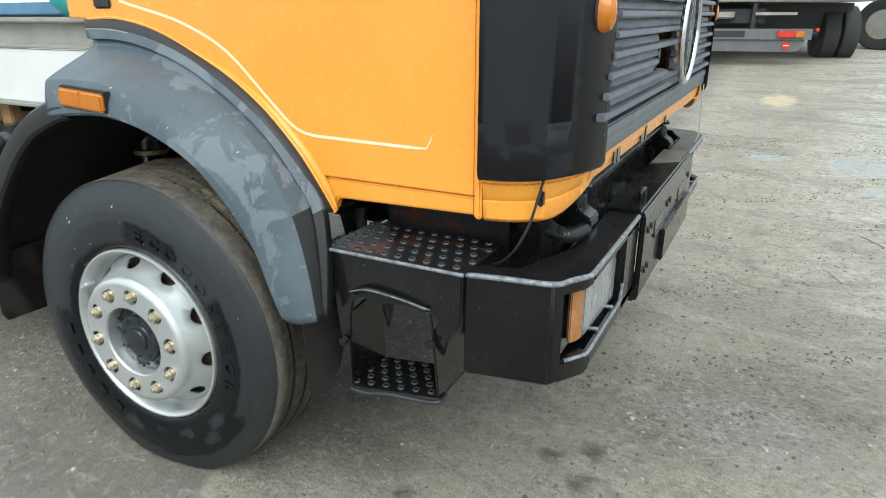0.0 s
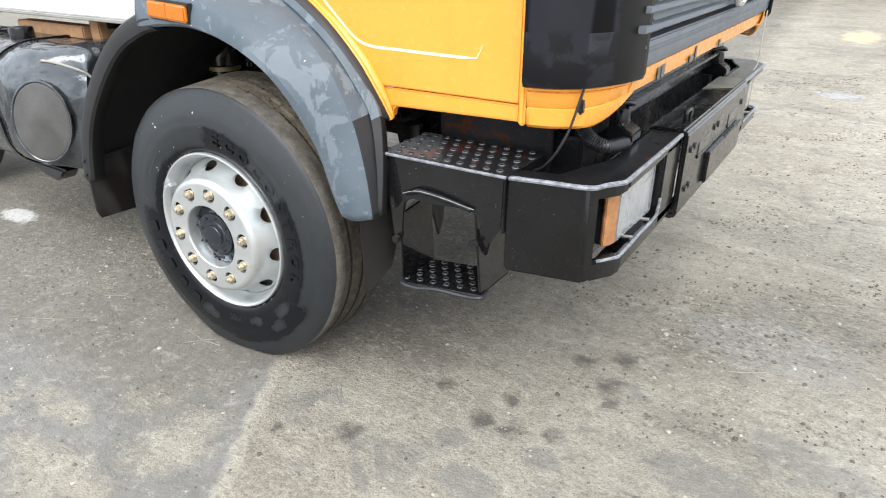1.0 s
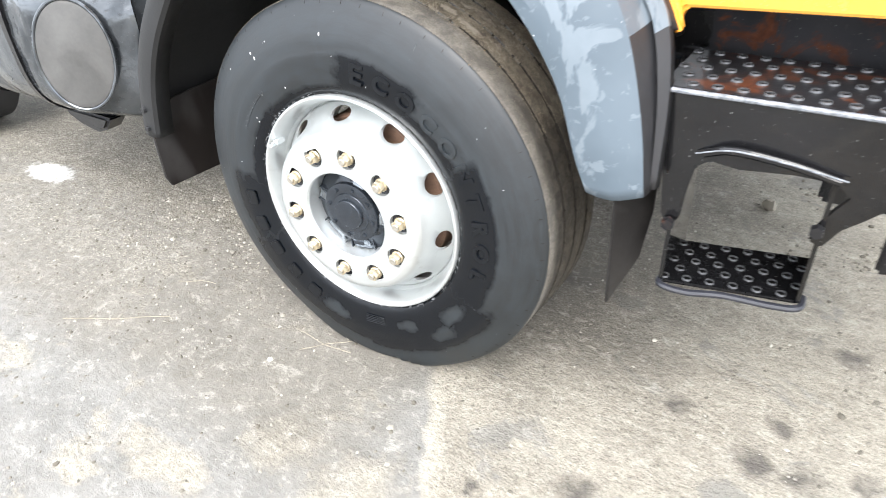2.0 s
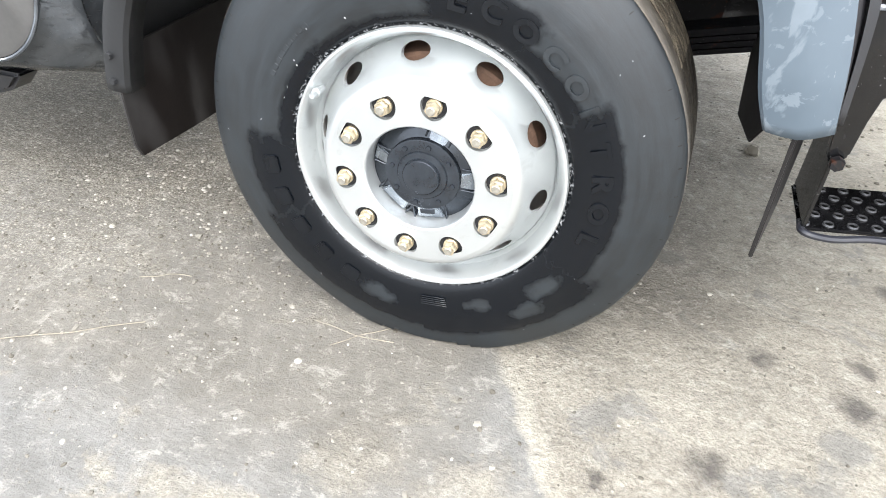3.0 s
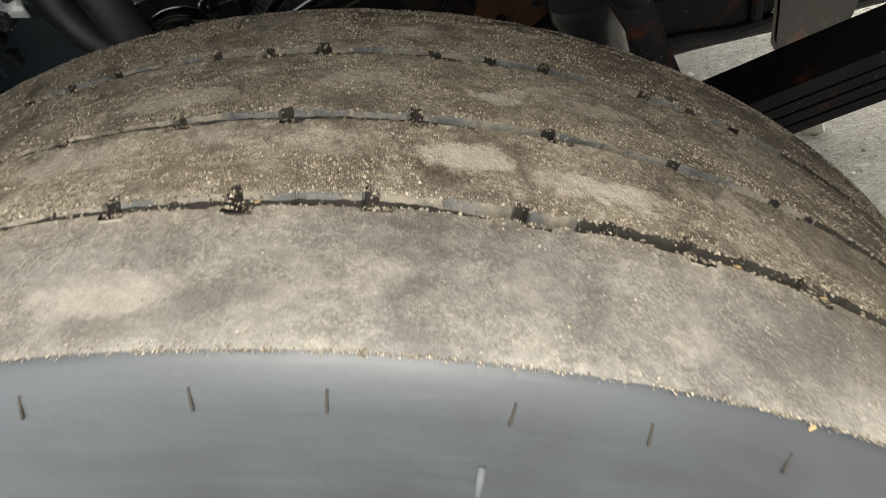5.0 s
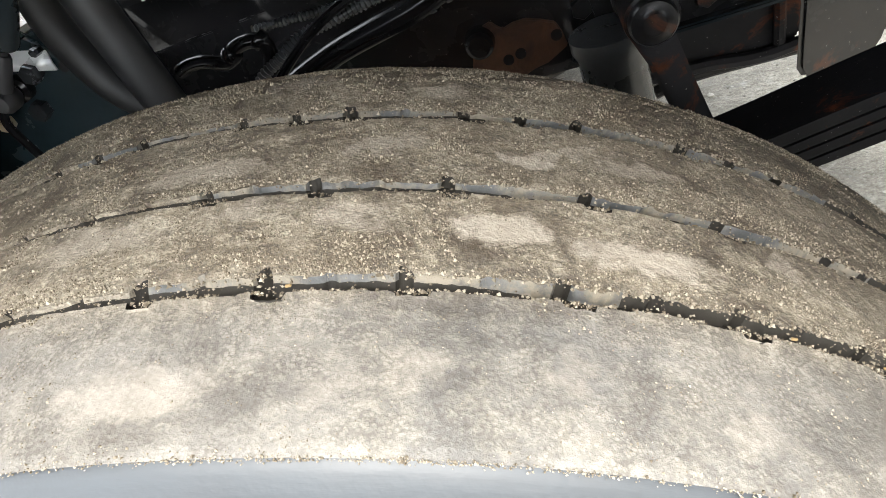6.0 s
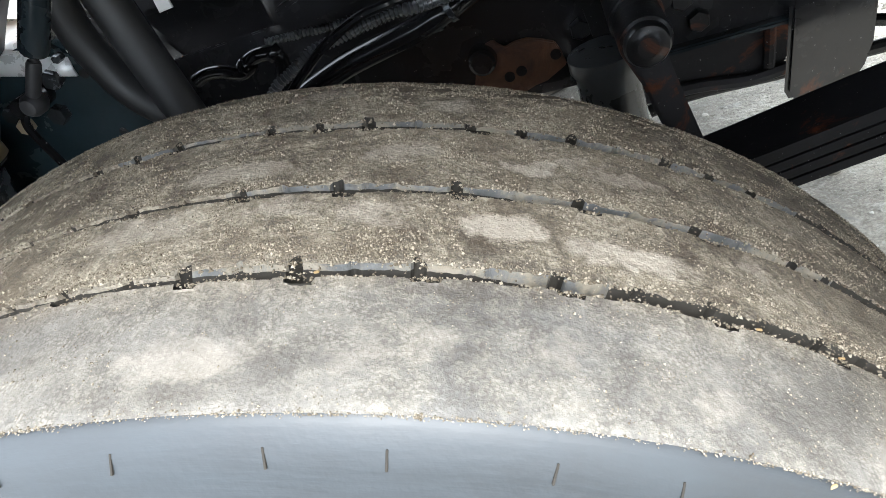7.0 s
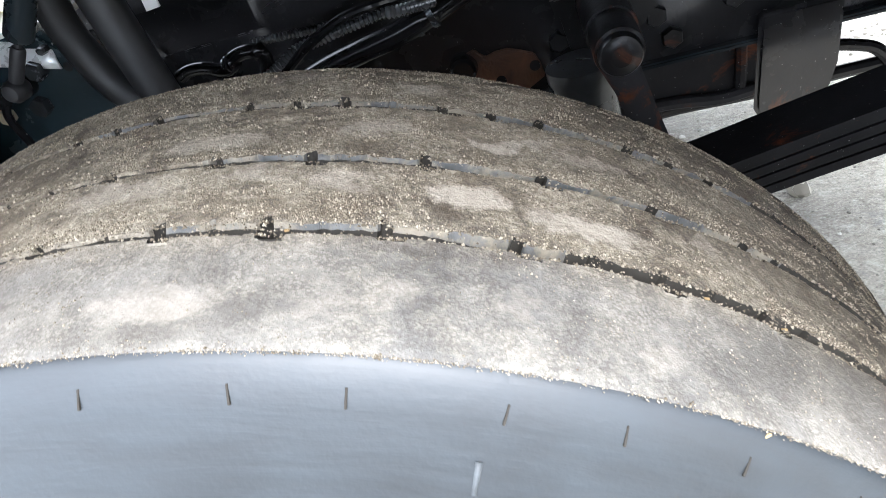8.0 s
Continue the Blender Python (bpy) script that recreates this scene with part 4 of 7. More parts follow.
def build_wheel():
    turn_m = Matrix.Translation((0, 0, HZ)) @ Matrix.Rotation(radians(STEER), 4, 'Z')
    bm = bmesh.new()
    # face with the nut holes, rounded shoulder, sloping wall with the hand holes, gutter and outer flange
    face = sector_plate(lambda s: (0.121 + s * 0.077, 0.0098), 0.0268, (0.1675 - 0.121) / 0.077, 10, radians(NUT_TURN), bmesh.new(), 0.012, 32)
    lathe([(0.186, 0.0106), (0.1985, 0.0106)], "y", 120, bm, cap=False)
    lathe([(0.198, 0.010), (0.205, 0.0112), (0.211, 0.0145), (0.215, 0.0195), (0.2185, 0.0255)], "y", 120, bm, cap=False)
    sector_plate(lambda s: (0.2185 + s * 0.047, 0.0255 + s * 0.085 + 0.012 * math.sin(s * 3.1)), 0.0300, 0.56, 10, radians(HOLE_TURN), bm, 0.012)
    lathe([(0.2655, 0.1105), (0.2685, 0.118), (0.2715, 0.116), (0.275, 0.098), (0.2785, 0.078), (0.282, 0.068), (0.2865, 0.060), (0.2905, 0.0535), (0.2945, 0.0515), (0.2985, 0.0525),
           (0.3008, 0.0570), (0.3005, 0.064), (0.297, 0.075)], "y", 160, bm, cap=False)
    lathe([(0.121, 0.010), (0.1185, 0.0125), (0.1175, 0.018), (0.1175, 0.06)], "y", 96, bm, cap=False)
    # inner rim barrel
    lathe([(0.297, 0.075), (0.275, 0.10), (0.255, 0.16), (0.255, 0.28), (0.285, 0.33), (0.30, 0.35)], "y", 64, bm, cap=False)
    bmesh.ops.remove_doubles(bm, verts=bm.verts, dist=0.0002)
    wheel = part("front_wheel", bm, SILVER, truck, "silver-painted steel wheel rim with ten nuts", angle=40)
    wheel.matrix_basis = turn_m
    part("wheel_face", face, SILVER, wheel, smooth=False)
    build_tyre(wheel)
    # brake drum behind the hand holes
    part("brake_drum", lathe([(0.0, 0.10), (0.14, 0.10), (0.15, 0.125), (0.222, 0.128), (0.228, 0.135), (0.228, 0.33), (0.0, 0.33)], "y", 64), plain("light_rusty_drum", (0.26, 0.155, 0.105), 0.7, var=0.5, scale=24, bump=0.4), wheel, "rust-brown brake drum")
    # hub
    hub = bmesh.new()
    lathe([(0.050, 0.034), (0.062, 0.0385), (0.085, 0.0475), (0.108, 0.0545), (0.118, 0.060), (0.118, 0.10)], "y", 64, hub, cap=False)
    lathe([(0.0, 0.020), (0.030, 0.020), (0.038, 0.021), (0.0405, 0.024), (0.0415, 0.030), (0.053, 0.031), (0.056, 0.035), (0.060, 0.058)], "y", 64, hub)
    part("hub_cap", hub, HUB, wheel, "glossy blue-black hub cap")
    flange = lathe([(0.050, 0.0345), (0.078, 0.0335), (0.081, 0.0345), (0.082, 0.038), (0.082, 0.05)], "y", 64, cap=False)
    part("hub_flange", flange, HUB, wheel)
    screw_me = mesh_of("hub_screw", lathe([(0.0, 0.029), (0.0048, 0.029), (0.0058, 0.031), (0.0058, 0.036)], "y", 10), HUB)
    for k in range(8):
        o = new("hub_screw", screw_me)
        o.parent = wheel
        o.matrix_basis = Matrix.Rotation(radians(45 * k + 12), 4, 'Y') @ Matrix.Translation((0, 0, 0.0675))
    for k, (turn, half) in enumerate(((20, 0.017), (92, 0.016), (172, 0.024), (222, 0.026), (285, 0.012))):
        m = Matrix.Rotation(radians(turn), 4, 'Y')
        pad = prism([(-half, 0.080), (half, 0.080), (half * 1.35, 0.113), (-half * 1.35, 0.113)], "y", 0.040, 0.0575, 0.003)
        for v in pad.verts:
            v.co.y += 0.35 * (v.co.z - 0.080)
        part("hub_pad", add(pad, None, m), HUB_BRIGHT, wheel)
        for s in (-1.55, 1.55):
            part("hub_web", box(s * half - 0.0018, s * half + 0.0018, 0.0465, 0.0575, 0.080, 0.113, 0.001, 1, None, m), HUB, wheel)
    part("hub_emboss", add(box(-0.017, 0.017, 0.034, 0.037, 0.082, 0.094, 0.001, 1), None, Matrix.Rotation(radians(172), 4, 'Y')), HUB, wheel)
    # nuts and studs
    nut_bm = bmesh.new()
    lathe([(0.0168, 0.0185), (0.0168, 0.0140), (0.0155, 0.0122), (0.008, 0.0122)], "y", 24, nut_bm, cap=False)
    hexagon(0.0152, 0.018, nut_bm, Matrix.Translation((0, -0.004, 0)))
    nut_me = mesh_of("wheel_nut", nut_bm, NUT, angle=30)
    stud_bm = lathe([(0.0, -0.0095), (0.0075, -0.0095), (0.009, -0.008), (0.009, 0.0)], "y", 16)
    stud_me = mesh_of("stud", stud_bm, STUD)
    back_me = mesh_of("nut_seat", lathe([(0.0, 0.0195), (0.030, 0.0195), (0.030, 0.024)], "y", 20), CHASSIS)
    for k in range(10):
        a = radians(NUT_TURN + 36 * k)
        m = Matrix.Translation((0.1675 * math.sin(a), 0, 0.1675 * math.cos(a)))
        for nm, me in (("wheel_nut", nut_me), ("stud", stud_me), ("nut_seat", back_me)):
            o = new(nm, me)
            o.parent, o.matrix_basis = wheel, m @ Matrix.Rotation(radians(17 * k), 4, 'Y')
    # valve
    va = radians(-60)
    vm = Matrix.Translation((0.277 * math.sin(va), 0.052, 0.277 * math.cos(va)))
    part("valve", lathe([(0.0, -0.016), (0.0055, -0.016), (0.007, -0.012), (0.007, 0.0), (0.010, 0.003), (0.010, 0.03)], "y", 14, None, vm), SILVER, wheel)
    return wheel


wheel = build_wheel()


# -- raised lettering and marks on the tyre --
def bent(bm, radius, middle, top_out=True):
    """Bends flat work in x (along) and z (up) round the axle; middle: degrees from the top, clockwise."""
    for v in bm.verts:
        a = radians(middle) + v.co.x / radius
        r = radius + v.co.z
        v.co = (r * math.sin(a), v.co.y, r * math.cos(a))
    return bm


def letter_mesh(ch, height):
    cu = bpy.data.curves.new("letter", 'FONT')
    cu.body, cu.size, cu.extrude, cu.align_x = ch, height * 1.38, 0.0030, 'CENTER'
    cu.offset = 0.0021
    cu.resolution_u = 4
    ob = new("letter_work", cu)
    dg = bpy.context.evaluated_depsgraph_get()
    me = bpy.data.meshes.new_from_object(ob.evaluated_get(dg))
    bpy.data.objects.remove(ob)
    bm = bmesh.new()
    bm.from_mesh(me)
    bpy.data.meshes.remove(me)
    for v in bm.verts:
        x, y, z = v.co
        v.co = (x * 1.18, -z, y - height * 0.5)
    return bm


def build_lettering(parent):
    word = "ECOCONTROL"
    for i, ch in enumerate(word):
        bm = bent(letter_mesh(ch, 0.047 if i == 0 else 0.038), 0.368, 9.5 + 10.55 * i)
        for v in bm.verts:
            v.co.y += 0.0455
        part("letter", bm, SIDEWALL if 3 <= i <= 6 else LETTER, parent, smooth=False)
    # five blocks where a brand name stands
    for i in range(5):
        bm = bent(box(-0.022, 0.022, 0.0425, 0.047, -0.019, 0.019, 0.004, 2), 0.368, -149 + 13 * i)
        part("raised_block", bm, LETTER, parent)
    # thin slits in the shoulder
    slit = mesh_of("shoulder_slit", box(-0.0005, 0.0005, -0.0002, 0.002, -0.0042, 0.0042, 0.0002, 1), GROOVE)
    for k in range(60):
        if k in (8, 9, 17, 26, 40):
            continue
        o = new("shoulder_slit", slit)
        o.parent = parent
        o.matrix_basis = Matrix.Rotation(radians(6.0 * k + 2.5 + 0.5 * math.sin(k * 3.7)), 4, 'Y') @ Matrix.Translation((0, 0.0741, 0.505)) @ Matrix.Rotation(radians(-33.4), 4, 'X') @ Matrix.Rotation(radians(6 * math.sin(k * 2.1)), 4, 'Y')
    # size code and small print
    for i in range(9):
        bm = bent(box(-0.006, 0.006, 0.0450, 0.0465, -0.010, 0.010, 0.0010, 1), 0.375, -62 + 2.6 * i)
        part("small_mark", bm, SIDEWALL, parent)
    bars = bmesh.new()
    for i in range(5):
        add(bent(box(-0.032, 0.032, 0.0455, 0.0485, -0.013 + 0.006 * i, -0.0105 + 0.006 * i, 0.0008, 1), 0.352, 176), bars)
    part("ribbed_mark", bars, LETTER, parent)


build_lettering(wheel)


BITS = ((38.9, 0.0828, 0.5155, 0.3, 0.0034), (43.4, 0.1575, 0.5225, 1.2, 0.0022), (38.2, 0.1575, 0.5225, 1.4, 0.002), (15.6, 0.1575, 0.5225, 1.4, 0.0018), (35.0, 0.2165, 0.5265, 1.4, 0.0018))
SCUFF = 26.3


def build_flecks(parent):
    rnd = random.Random(11)
    for i in range(18):
        a, r = radians(rnd.uniform(-95, 75)), rnd.uniform(0.33, 0.475)
        w, h = rnd.uniform(0.0004, 0.0008), rnd.uniform(0.0010, 0.0022)
        if i < 3:
            a, r, w, h = radians((-35, -34, -4)[i]), (0.452, 0.437, 0.44)[i], 0.0020, 0.0044
        d = 0.0445 if r < 0.41 else (0.0475 if r < 0.437 else 0.0545 + (r - 0.455) * 0.35)
        t = rnd.uniform(-0.6, 0.6)
        m = Matrix.Rotation(a, 4, 'Y') @ Matrix.Translation((0, d - 0.0008, r)) @ Matrix.Rotation(t, 4, 'Y')
        part("paint_fleck", lathe([(0, 0), (1, 0.0003), (0.8, 0.0022)], "y", 6, None, m @ Matrix.Diagonal((w, 1, h, 1))), WHITE, parent)


def crown_radius(d):
    return 0.5185 + 0.083 * (d - 0.084) - 0.02 * np.maximum(0, (d - 0.31) / 0.05) ** 2


def build_grains(parent):
    """Sand grains stuck to the upper tread, in crusts and drifts, and a ragged crest of dust along the shoulder."""
    rnd = random.Random(17)
    seed = np.random.RandomState(17)
    kept = []
    for _ in range(420000):
        deg, d = rnd.uniform(-42, 62), 0.083 + 0.265 * rnd.random()
        near = min(abs(d - g) for g in (0.1575, 0.2165, 0.2765))
        if near < 0.0042 and rnd.random() < 0.9:
            continue
        chance = 0.13 if d < 0.150 else 0.85
        if 0.0042 <= near < 0.0075:
            chance += 0.25
        for u, v, w, h in SMEARS:
            if abs(deg - (u + v) / 2) < (v - u) / 2 + 0.4 and abs(d - w) < h * 0.0011:
                chance *= 0.12
        p = Vector((math.sin(radians(deg)), d * 6, math.cos(radians(deg))))
        crust = 0.42 + 0.9 * noise.noise(p * 9) + 1.2 * noise.noise(p * 30) + 0.8 * noise.noise(p * 80)
        if rnd.random() < chance * crust:
            kept.append((deg, d, crown_radius(d) - 0.0001, (0.00030 + 0.00070 * rnd.random() ** 3.5) * (0.8 if d < 0.15 else 1)))
    # crumbs along both edges of each groove
    for _ in range(10000):
        deg, g = rnd.uniform(-42, 62), rnd.choice((0.1575, 0.2165, 0.2765))
        d = g + rnd.choice((-0.0052, 0.0040)) + rnd.gauss(0, 0.0011)
        if noise.noise(Vector((deg * 0.35, g * 90, 2))) > rnd.uniform(-0.5, 0.5):
            kept.append((deg, d, crown_radius(d) - 0.0002, 0.0004 + 0.0009 * rnd.random() ** 2.5))
    for _ in range(10500):
        deg = rnd.uniform(-60, 95)
        t = radians(deg)
        if noise.noise(Vector((math.sin(t) * 9, 3, math.cos(t) * 9))) + 0.6 * noise.noise(Vector((math.sin(t) * 60, 5, math.cos(t) * 60))) > rnd.uniform(-0.7, 0.6):
            kept.append((deg, 0.0842 + rnd.gauss(0, 0.0006), 0.5178 + rnd.gauss(0, 0.0005), 0.0002 + 0.0004 * rnd.random() ** 3))
    deg, d, r, size = (np.array(v) for v in zip(*kept))
    a = np.radians(deg)
    n = len(a)
    out, side = np.stack((np.sin(a), 0 * a, np.cos(a)), 1), np.stack((np.cos(a), 0 * a, -np.sin(a)), 1)
    axle = np.array((0.0, 1.0, 0.0))
    centre = out * r[:, None] + axle * d[:, None]
    turn = seed.uniform(0, 2 * np.pi, n)
    rows = [centre + out * (size * seed.uniform(0.6, 1.2, n))[:, None]]
    for k in range(4):
        t = turn + k * np.pi / 2 + seed.uniform(-0.4, 0.4, n)
        reach = size * seed.uniform(0.75, 1.35, n)
        rows.append(centre + side * (reach * np.cos(t))[:, None] + axle * (reach * np.sin(t))[:, None] - out * (size * 0.25)[:, None])
    verts = np.stack(rows, 1).reshape(-1, 3)
    pattern = np.array(((0, 1, 2), (0, 2, 3), (0, 3, 4), (0, 4, 1)))
    faces = (pattern[None] + 5 * np.arange(n)[:, None, None]).reshape(-1, 3)
    me = bpy.data.meshes.new("sand_coating")
    me.from_pydata(verts.tolist(), [], faces.tolist())
    me.materials.append(SAND)
    ob = new("sand_coating", me)
    ob.parent = parent
    tagged(ob, "pale sand grains stuck to the tread", kind="stuff")


def build_bits(parent):
    """Straw and orange grit caught on the tread, and a pale scuff on the sidewall."""
    straw = plain("dry_straw", (0.34, 0.235, 0.11), 0.8, var=0.3, scale=60)
    for a, d, r, lean, size in BITS:
        m = Matrix.Rotation(radians(a), 4, 'Y') @ Matrix.Translation((0, d, r)) @ Matrix.Rotation(lean, 4, 'Y')
        part("straw_bit", box(-0.0006, 0.0006, -0.0007, 0.0007, -size * 0.75, size * 0.75, 0.0004, 1, None, m), straw, parent)
    pts = [(0.0 - 0.0004 * k, 0.0, 0.452 + 0.0085 * k) for k in range(5)]
    m = Matrix.Rotation(radians(SCUFF), 4, 'Y')
    lo = [m @ Vector((x - 0.0003 - 0.0003 * i, 0.0532 + 0.0031 * i, z)) for i, (x, y, z) in enumerate(pts)]
    hi = [m @ Vector((x + 0.0003 + 0.0003 * i, 0.0532 + 0.0031 * i, z)) for i, (x, y, z) in enumerate(pts)]
    thicken(part("scuff_mark", strip([lo, hi]), plain("pale_scuff", (0.045, 0.05, 0.053), 0.6, var=0.4, scale=200), parent), 0.0004)


build_grains(wheel)
build_flecks(wheel)
build_bits(wheel)


# -- fender over the wheel --
N = 56
O_LINE = smooth_line([(-0.17, 0.0, 1.205), (-0.03, 0.0, 1.222), (0.107, 0.0, 1.222), (0.245, 0.01, 1.187), (0.379, 0.02, 1.117), (0.474, 0.03, 1.019), (0.541, 0.045, 0.898), (0.578, 0.055, 0.77), (0.605, 0.06, 0.702)], N)
R_LINE = smooth_line([(-0.181, 0.02, 1.303), (-0.051, 0.015, 1.309), (0.10, 0.02, 1.295), (0.30, 0.028, 1.212), (0.47, 0.04, 1.085), (0.575, 0.05, 0.95), (0.63, 0.055, 0.82), (0.655, 0.06, 0.695)], N)
J_LINE = smooth_line([(-0.166, 0.15, 1.373), (0.005, 0.148, 1.371), (0.168, 0.14, 1.336), (0.315, 0.13, 1.284), (0.453, 0.116, 1.211), (0.548, 0.102, 1.138), (0.592, 0.093, 1.088), (0.63, 0.088, 1.028), (0.657, 0.089, 0.955), (0.688, 0.085, 0.831), (0.708, 0.08, 0.706)], N)
B_LINE = smooth_line([(-0.20, 0.187, 1.442), (-0.069, 0.187, 1.440), (0.076, 0.187, 1.416), (0.225, 0.182, 1.369), (0.367, 0.172, 1.299), (0.490, 0.16, 1.2245), (0.564, 0.155, 1.163), (0.638, 0.155, 1.080), (0.682, 0.158, 1.012), (0.71, 0.135, 0.892), (0.72, 0.105, 0.713)], N)


def between(a, b, w, push=0.0):
    return [p.lerp(q, w) + Vector((0, push, 0)) for p, q in zip(a, b)]


def build_fender():
    centre = Vector((0, 0, HZ))
    lip = [p + Vector((0, 0.035, 0)) + (p - centre).normalized() * 0.004 for p in O_LINE]
    lines = [lip, [p + Vector((0, 0.006, 0)) for p in O_LINE], between(O_LINE, R_LINE, 0.06), between(O_LINE, R_LINE, 0.5, -0.004), between(O_LINE, R_LINE, 0.95), between(R_LINE, J_LINE, 0.02),
             between(R_LINE, J_LINE, 0.35, -0.004), between(R_LINE, J_LINE, 0.7, -0.003), between(R_LINE, J_LINE, 0.97),
             between(J_LINE, B_LINE, 0.05, 0.006), between(J_LINE, B_LINE, 0.28, 0.026), between(J_LINE, B_LINE, 0.62, 0.024), between(J_LINE, B_LINE, 0.67, 0.006), between(J_LINE, B_LINE, 0.96, 0.001), B_LINE,
             [p + Vector((0, 0.02, -0.004)) for p in B_LINE]]
    skin = strip(lines)
    for k, f in enumerate(skin.faces):
        if k // (N - 1) >= 8 and f.calc_center_median().z < 1.0:
            f.material_index = 1
    ob = part("fender", skin, [FENDER, SEAL], truck, "blue-grey fender with peeling lighter paint patches", angle=22)
    thicken(ob, 0.005, 1)
    # closed rear end of the flare
    end = [l[0] for l in lines[1:14]]
    bm = bmesh.new()
    vs = [bm.verts.new(p) for p in end] + [bm.verts.new((end[-1].x, 0.21, end[-1].z)), bm.verts.new((end[0].x, 0.21, end[0].z))]
    bm.faces.new(vs)
    thicken(part("end_plate", bm, FENDER, ob), 0.004)
    # amber side marker
    c0, c1 = Vector((-0.086, -0.002, 1.270)), Vector((0.108, 0.0, 1.258))
    d = (c1 - c0).normalized()
    up = Vector((-d.z, 0, d.x))
    m = Matrix((( d.x, 0, up.x, (c0.x + c1.x) / 2), (d.y, 1, 0, 0.0), (d.z, 0, up.z, (c0.z + c1.z) / 2), (0, 0, 0, 1)))
    part("side_marker", box(-0.092, 0.092, -0.018, 0.012, -0.025, 0.025, 0.006, 3, None, m), AMBER, ob, "amber side marker lens")
    part("lens_rib", box(-0.002, 0.002, -0.0195, 0.0, -0.022, 0.022, 0.0006, 1, None, m), AMBER, ob)
    part("marker_base", box(-0.097, 0.097, -0.008, 0.016, -0.031, 0.031, 0.004, 2, None, m), SEAL, ob)
    return ob


build_fender()

# rubber seal between fender and cab
part("bare_edge", tube([tuple(p + Vector((0, -0.004, 0.001))) for p in B_LINE[:9:2]], 0.0024, 30, 6), STEEL, truck, "edge chipped to white filler")


# -- rear half of the wheel arch: black plastic mudguard and rubber flap --
def build_mudguard():
    arc = smooth_line([(-0.10, 0, 1.235), (-0.165, 0, 1.222), (-0.31, 0, 1.163), (-0.434, 0, 1.074), (-0.545, 0, 0.965), (-0.634, 0, 0.855), (-0.70, 0, 0.73), (-0.738, 0, 0.605), (-0.742, 0, 0.575)], 40)
    centre = Vector((0, 0, HZ))
    def line(dy, dr):
        return [p + Vector((0, dy, 0)) + (p - centre).normalized() * dr for p in arc]
    lines = [line(0.06, -0.030), line(0.012, -0.034), line(0.004, -0.028), line(0.0, 0.0), line(0.004, 0.02), line(0.02, 0.03), line(0.05, 0.036), line(0.30, 0.036), line(0.76, 0.03)]
    ob = part("rear_mudguard", strip(lines), MUDGUARD, truck, "black plastic rear mudguard of the wheel arch", angle=40)
    thicken(ob, 0.006)
    for z in (0.60, 0.66):
        part("mudguard_bolt", hexagon(0.009, 0.010, None, Matrix.Translation((-0.735 + (z - 0.6) * 0.15, -0.010, z))), MUDGUARD, ob)
    flap = prism([(-0.0, 0.66), (0.76, 0.70), (0.75, 0.405), (0.20, 0.40), (0.012, 0.405), (-0.002, 0.44)], "x", -0.735, -0.725, 0.002)
    part("rear_mud_flap", flap, FLAP, truck, "dusty black rubber mud flap")
    part("front_mud_flap", prism([(-0.045, 0.72), (0.105, 0.72), (0.10, 0.60), (0.07, 0.50), (-0.035, 0.43)], "x", -0.004, 0.004, 0.002, None, Matrix.Translation((0.668, 0.12, 0)) @ Matrix.Rotation(radians(-16), 4, "Z")), FLAP_PLAIN, truck, "narrow black rubber flap beside the step")
    part("inner_mud_flap", prism([(0.36, 0.82), (0.60, 0.82), (0.63, 0.66), (0.60, 0.51), (0.512, 0.476), (0.47, 0.53), (0.42, 0.60), (0.36, 0.63)], "x", -0.004, 0.004, 0.003, None, Matrix.Translation((0.653, 0.512, 0)) @ Matrix.Rotation(radians(22), 4, "Z") @ Matrix.Translation((0, -0.512, 0))), FLAP_PLAIN, truck, "brown-black torn rubber flap")


build_mudguard()


# -- cab shell --
DOOR_Y = 0.205
ARCH = [(-0.30, 1.475), (-0.212, 1.473), (-0.09, 1.476), (0.031, 1.458), (0.13, 1.428), (0.227, 1.386), (0.36, 1.321), (0.474, 1.242), (0.572, 1.147), (0.620, 1.086), (0.658, 1.030), (0.690, 0.978)]


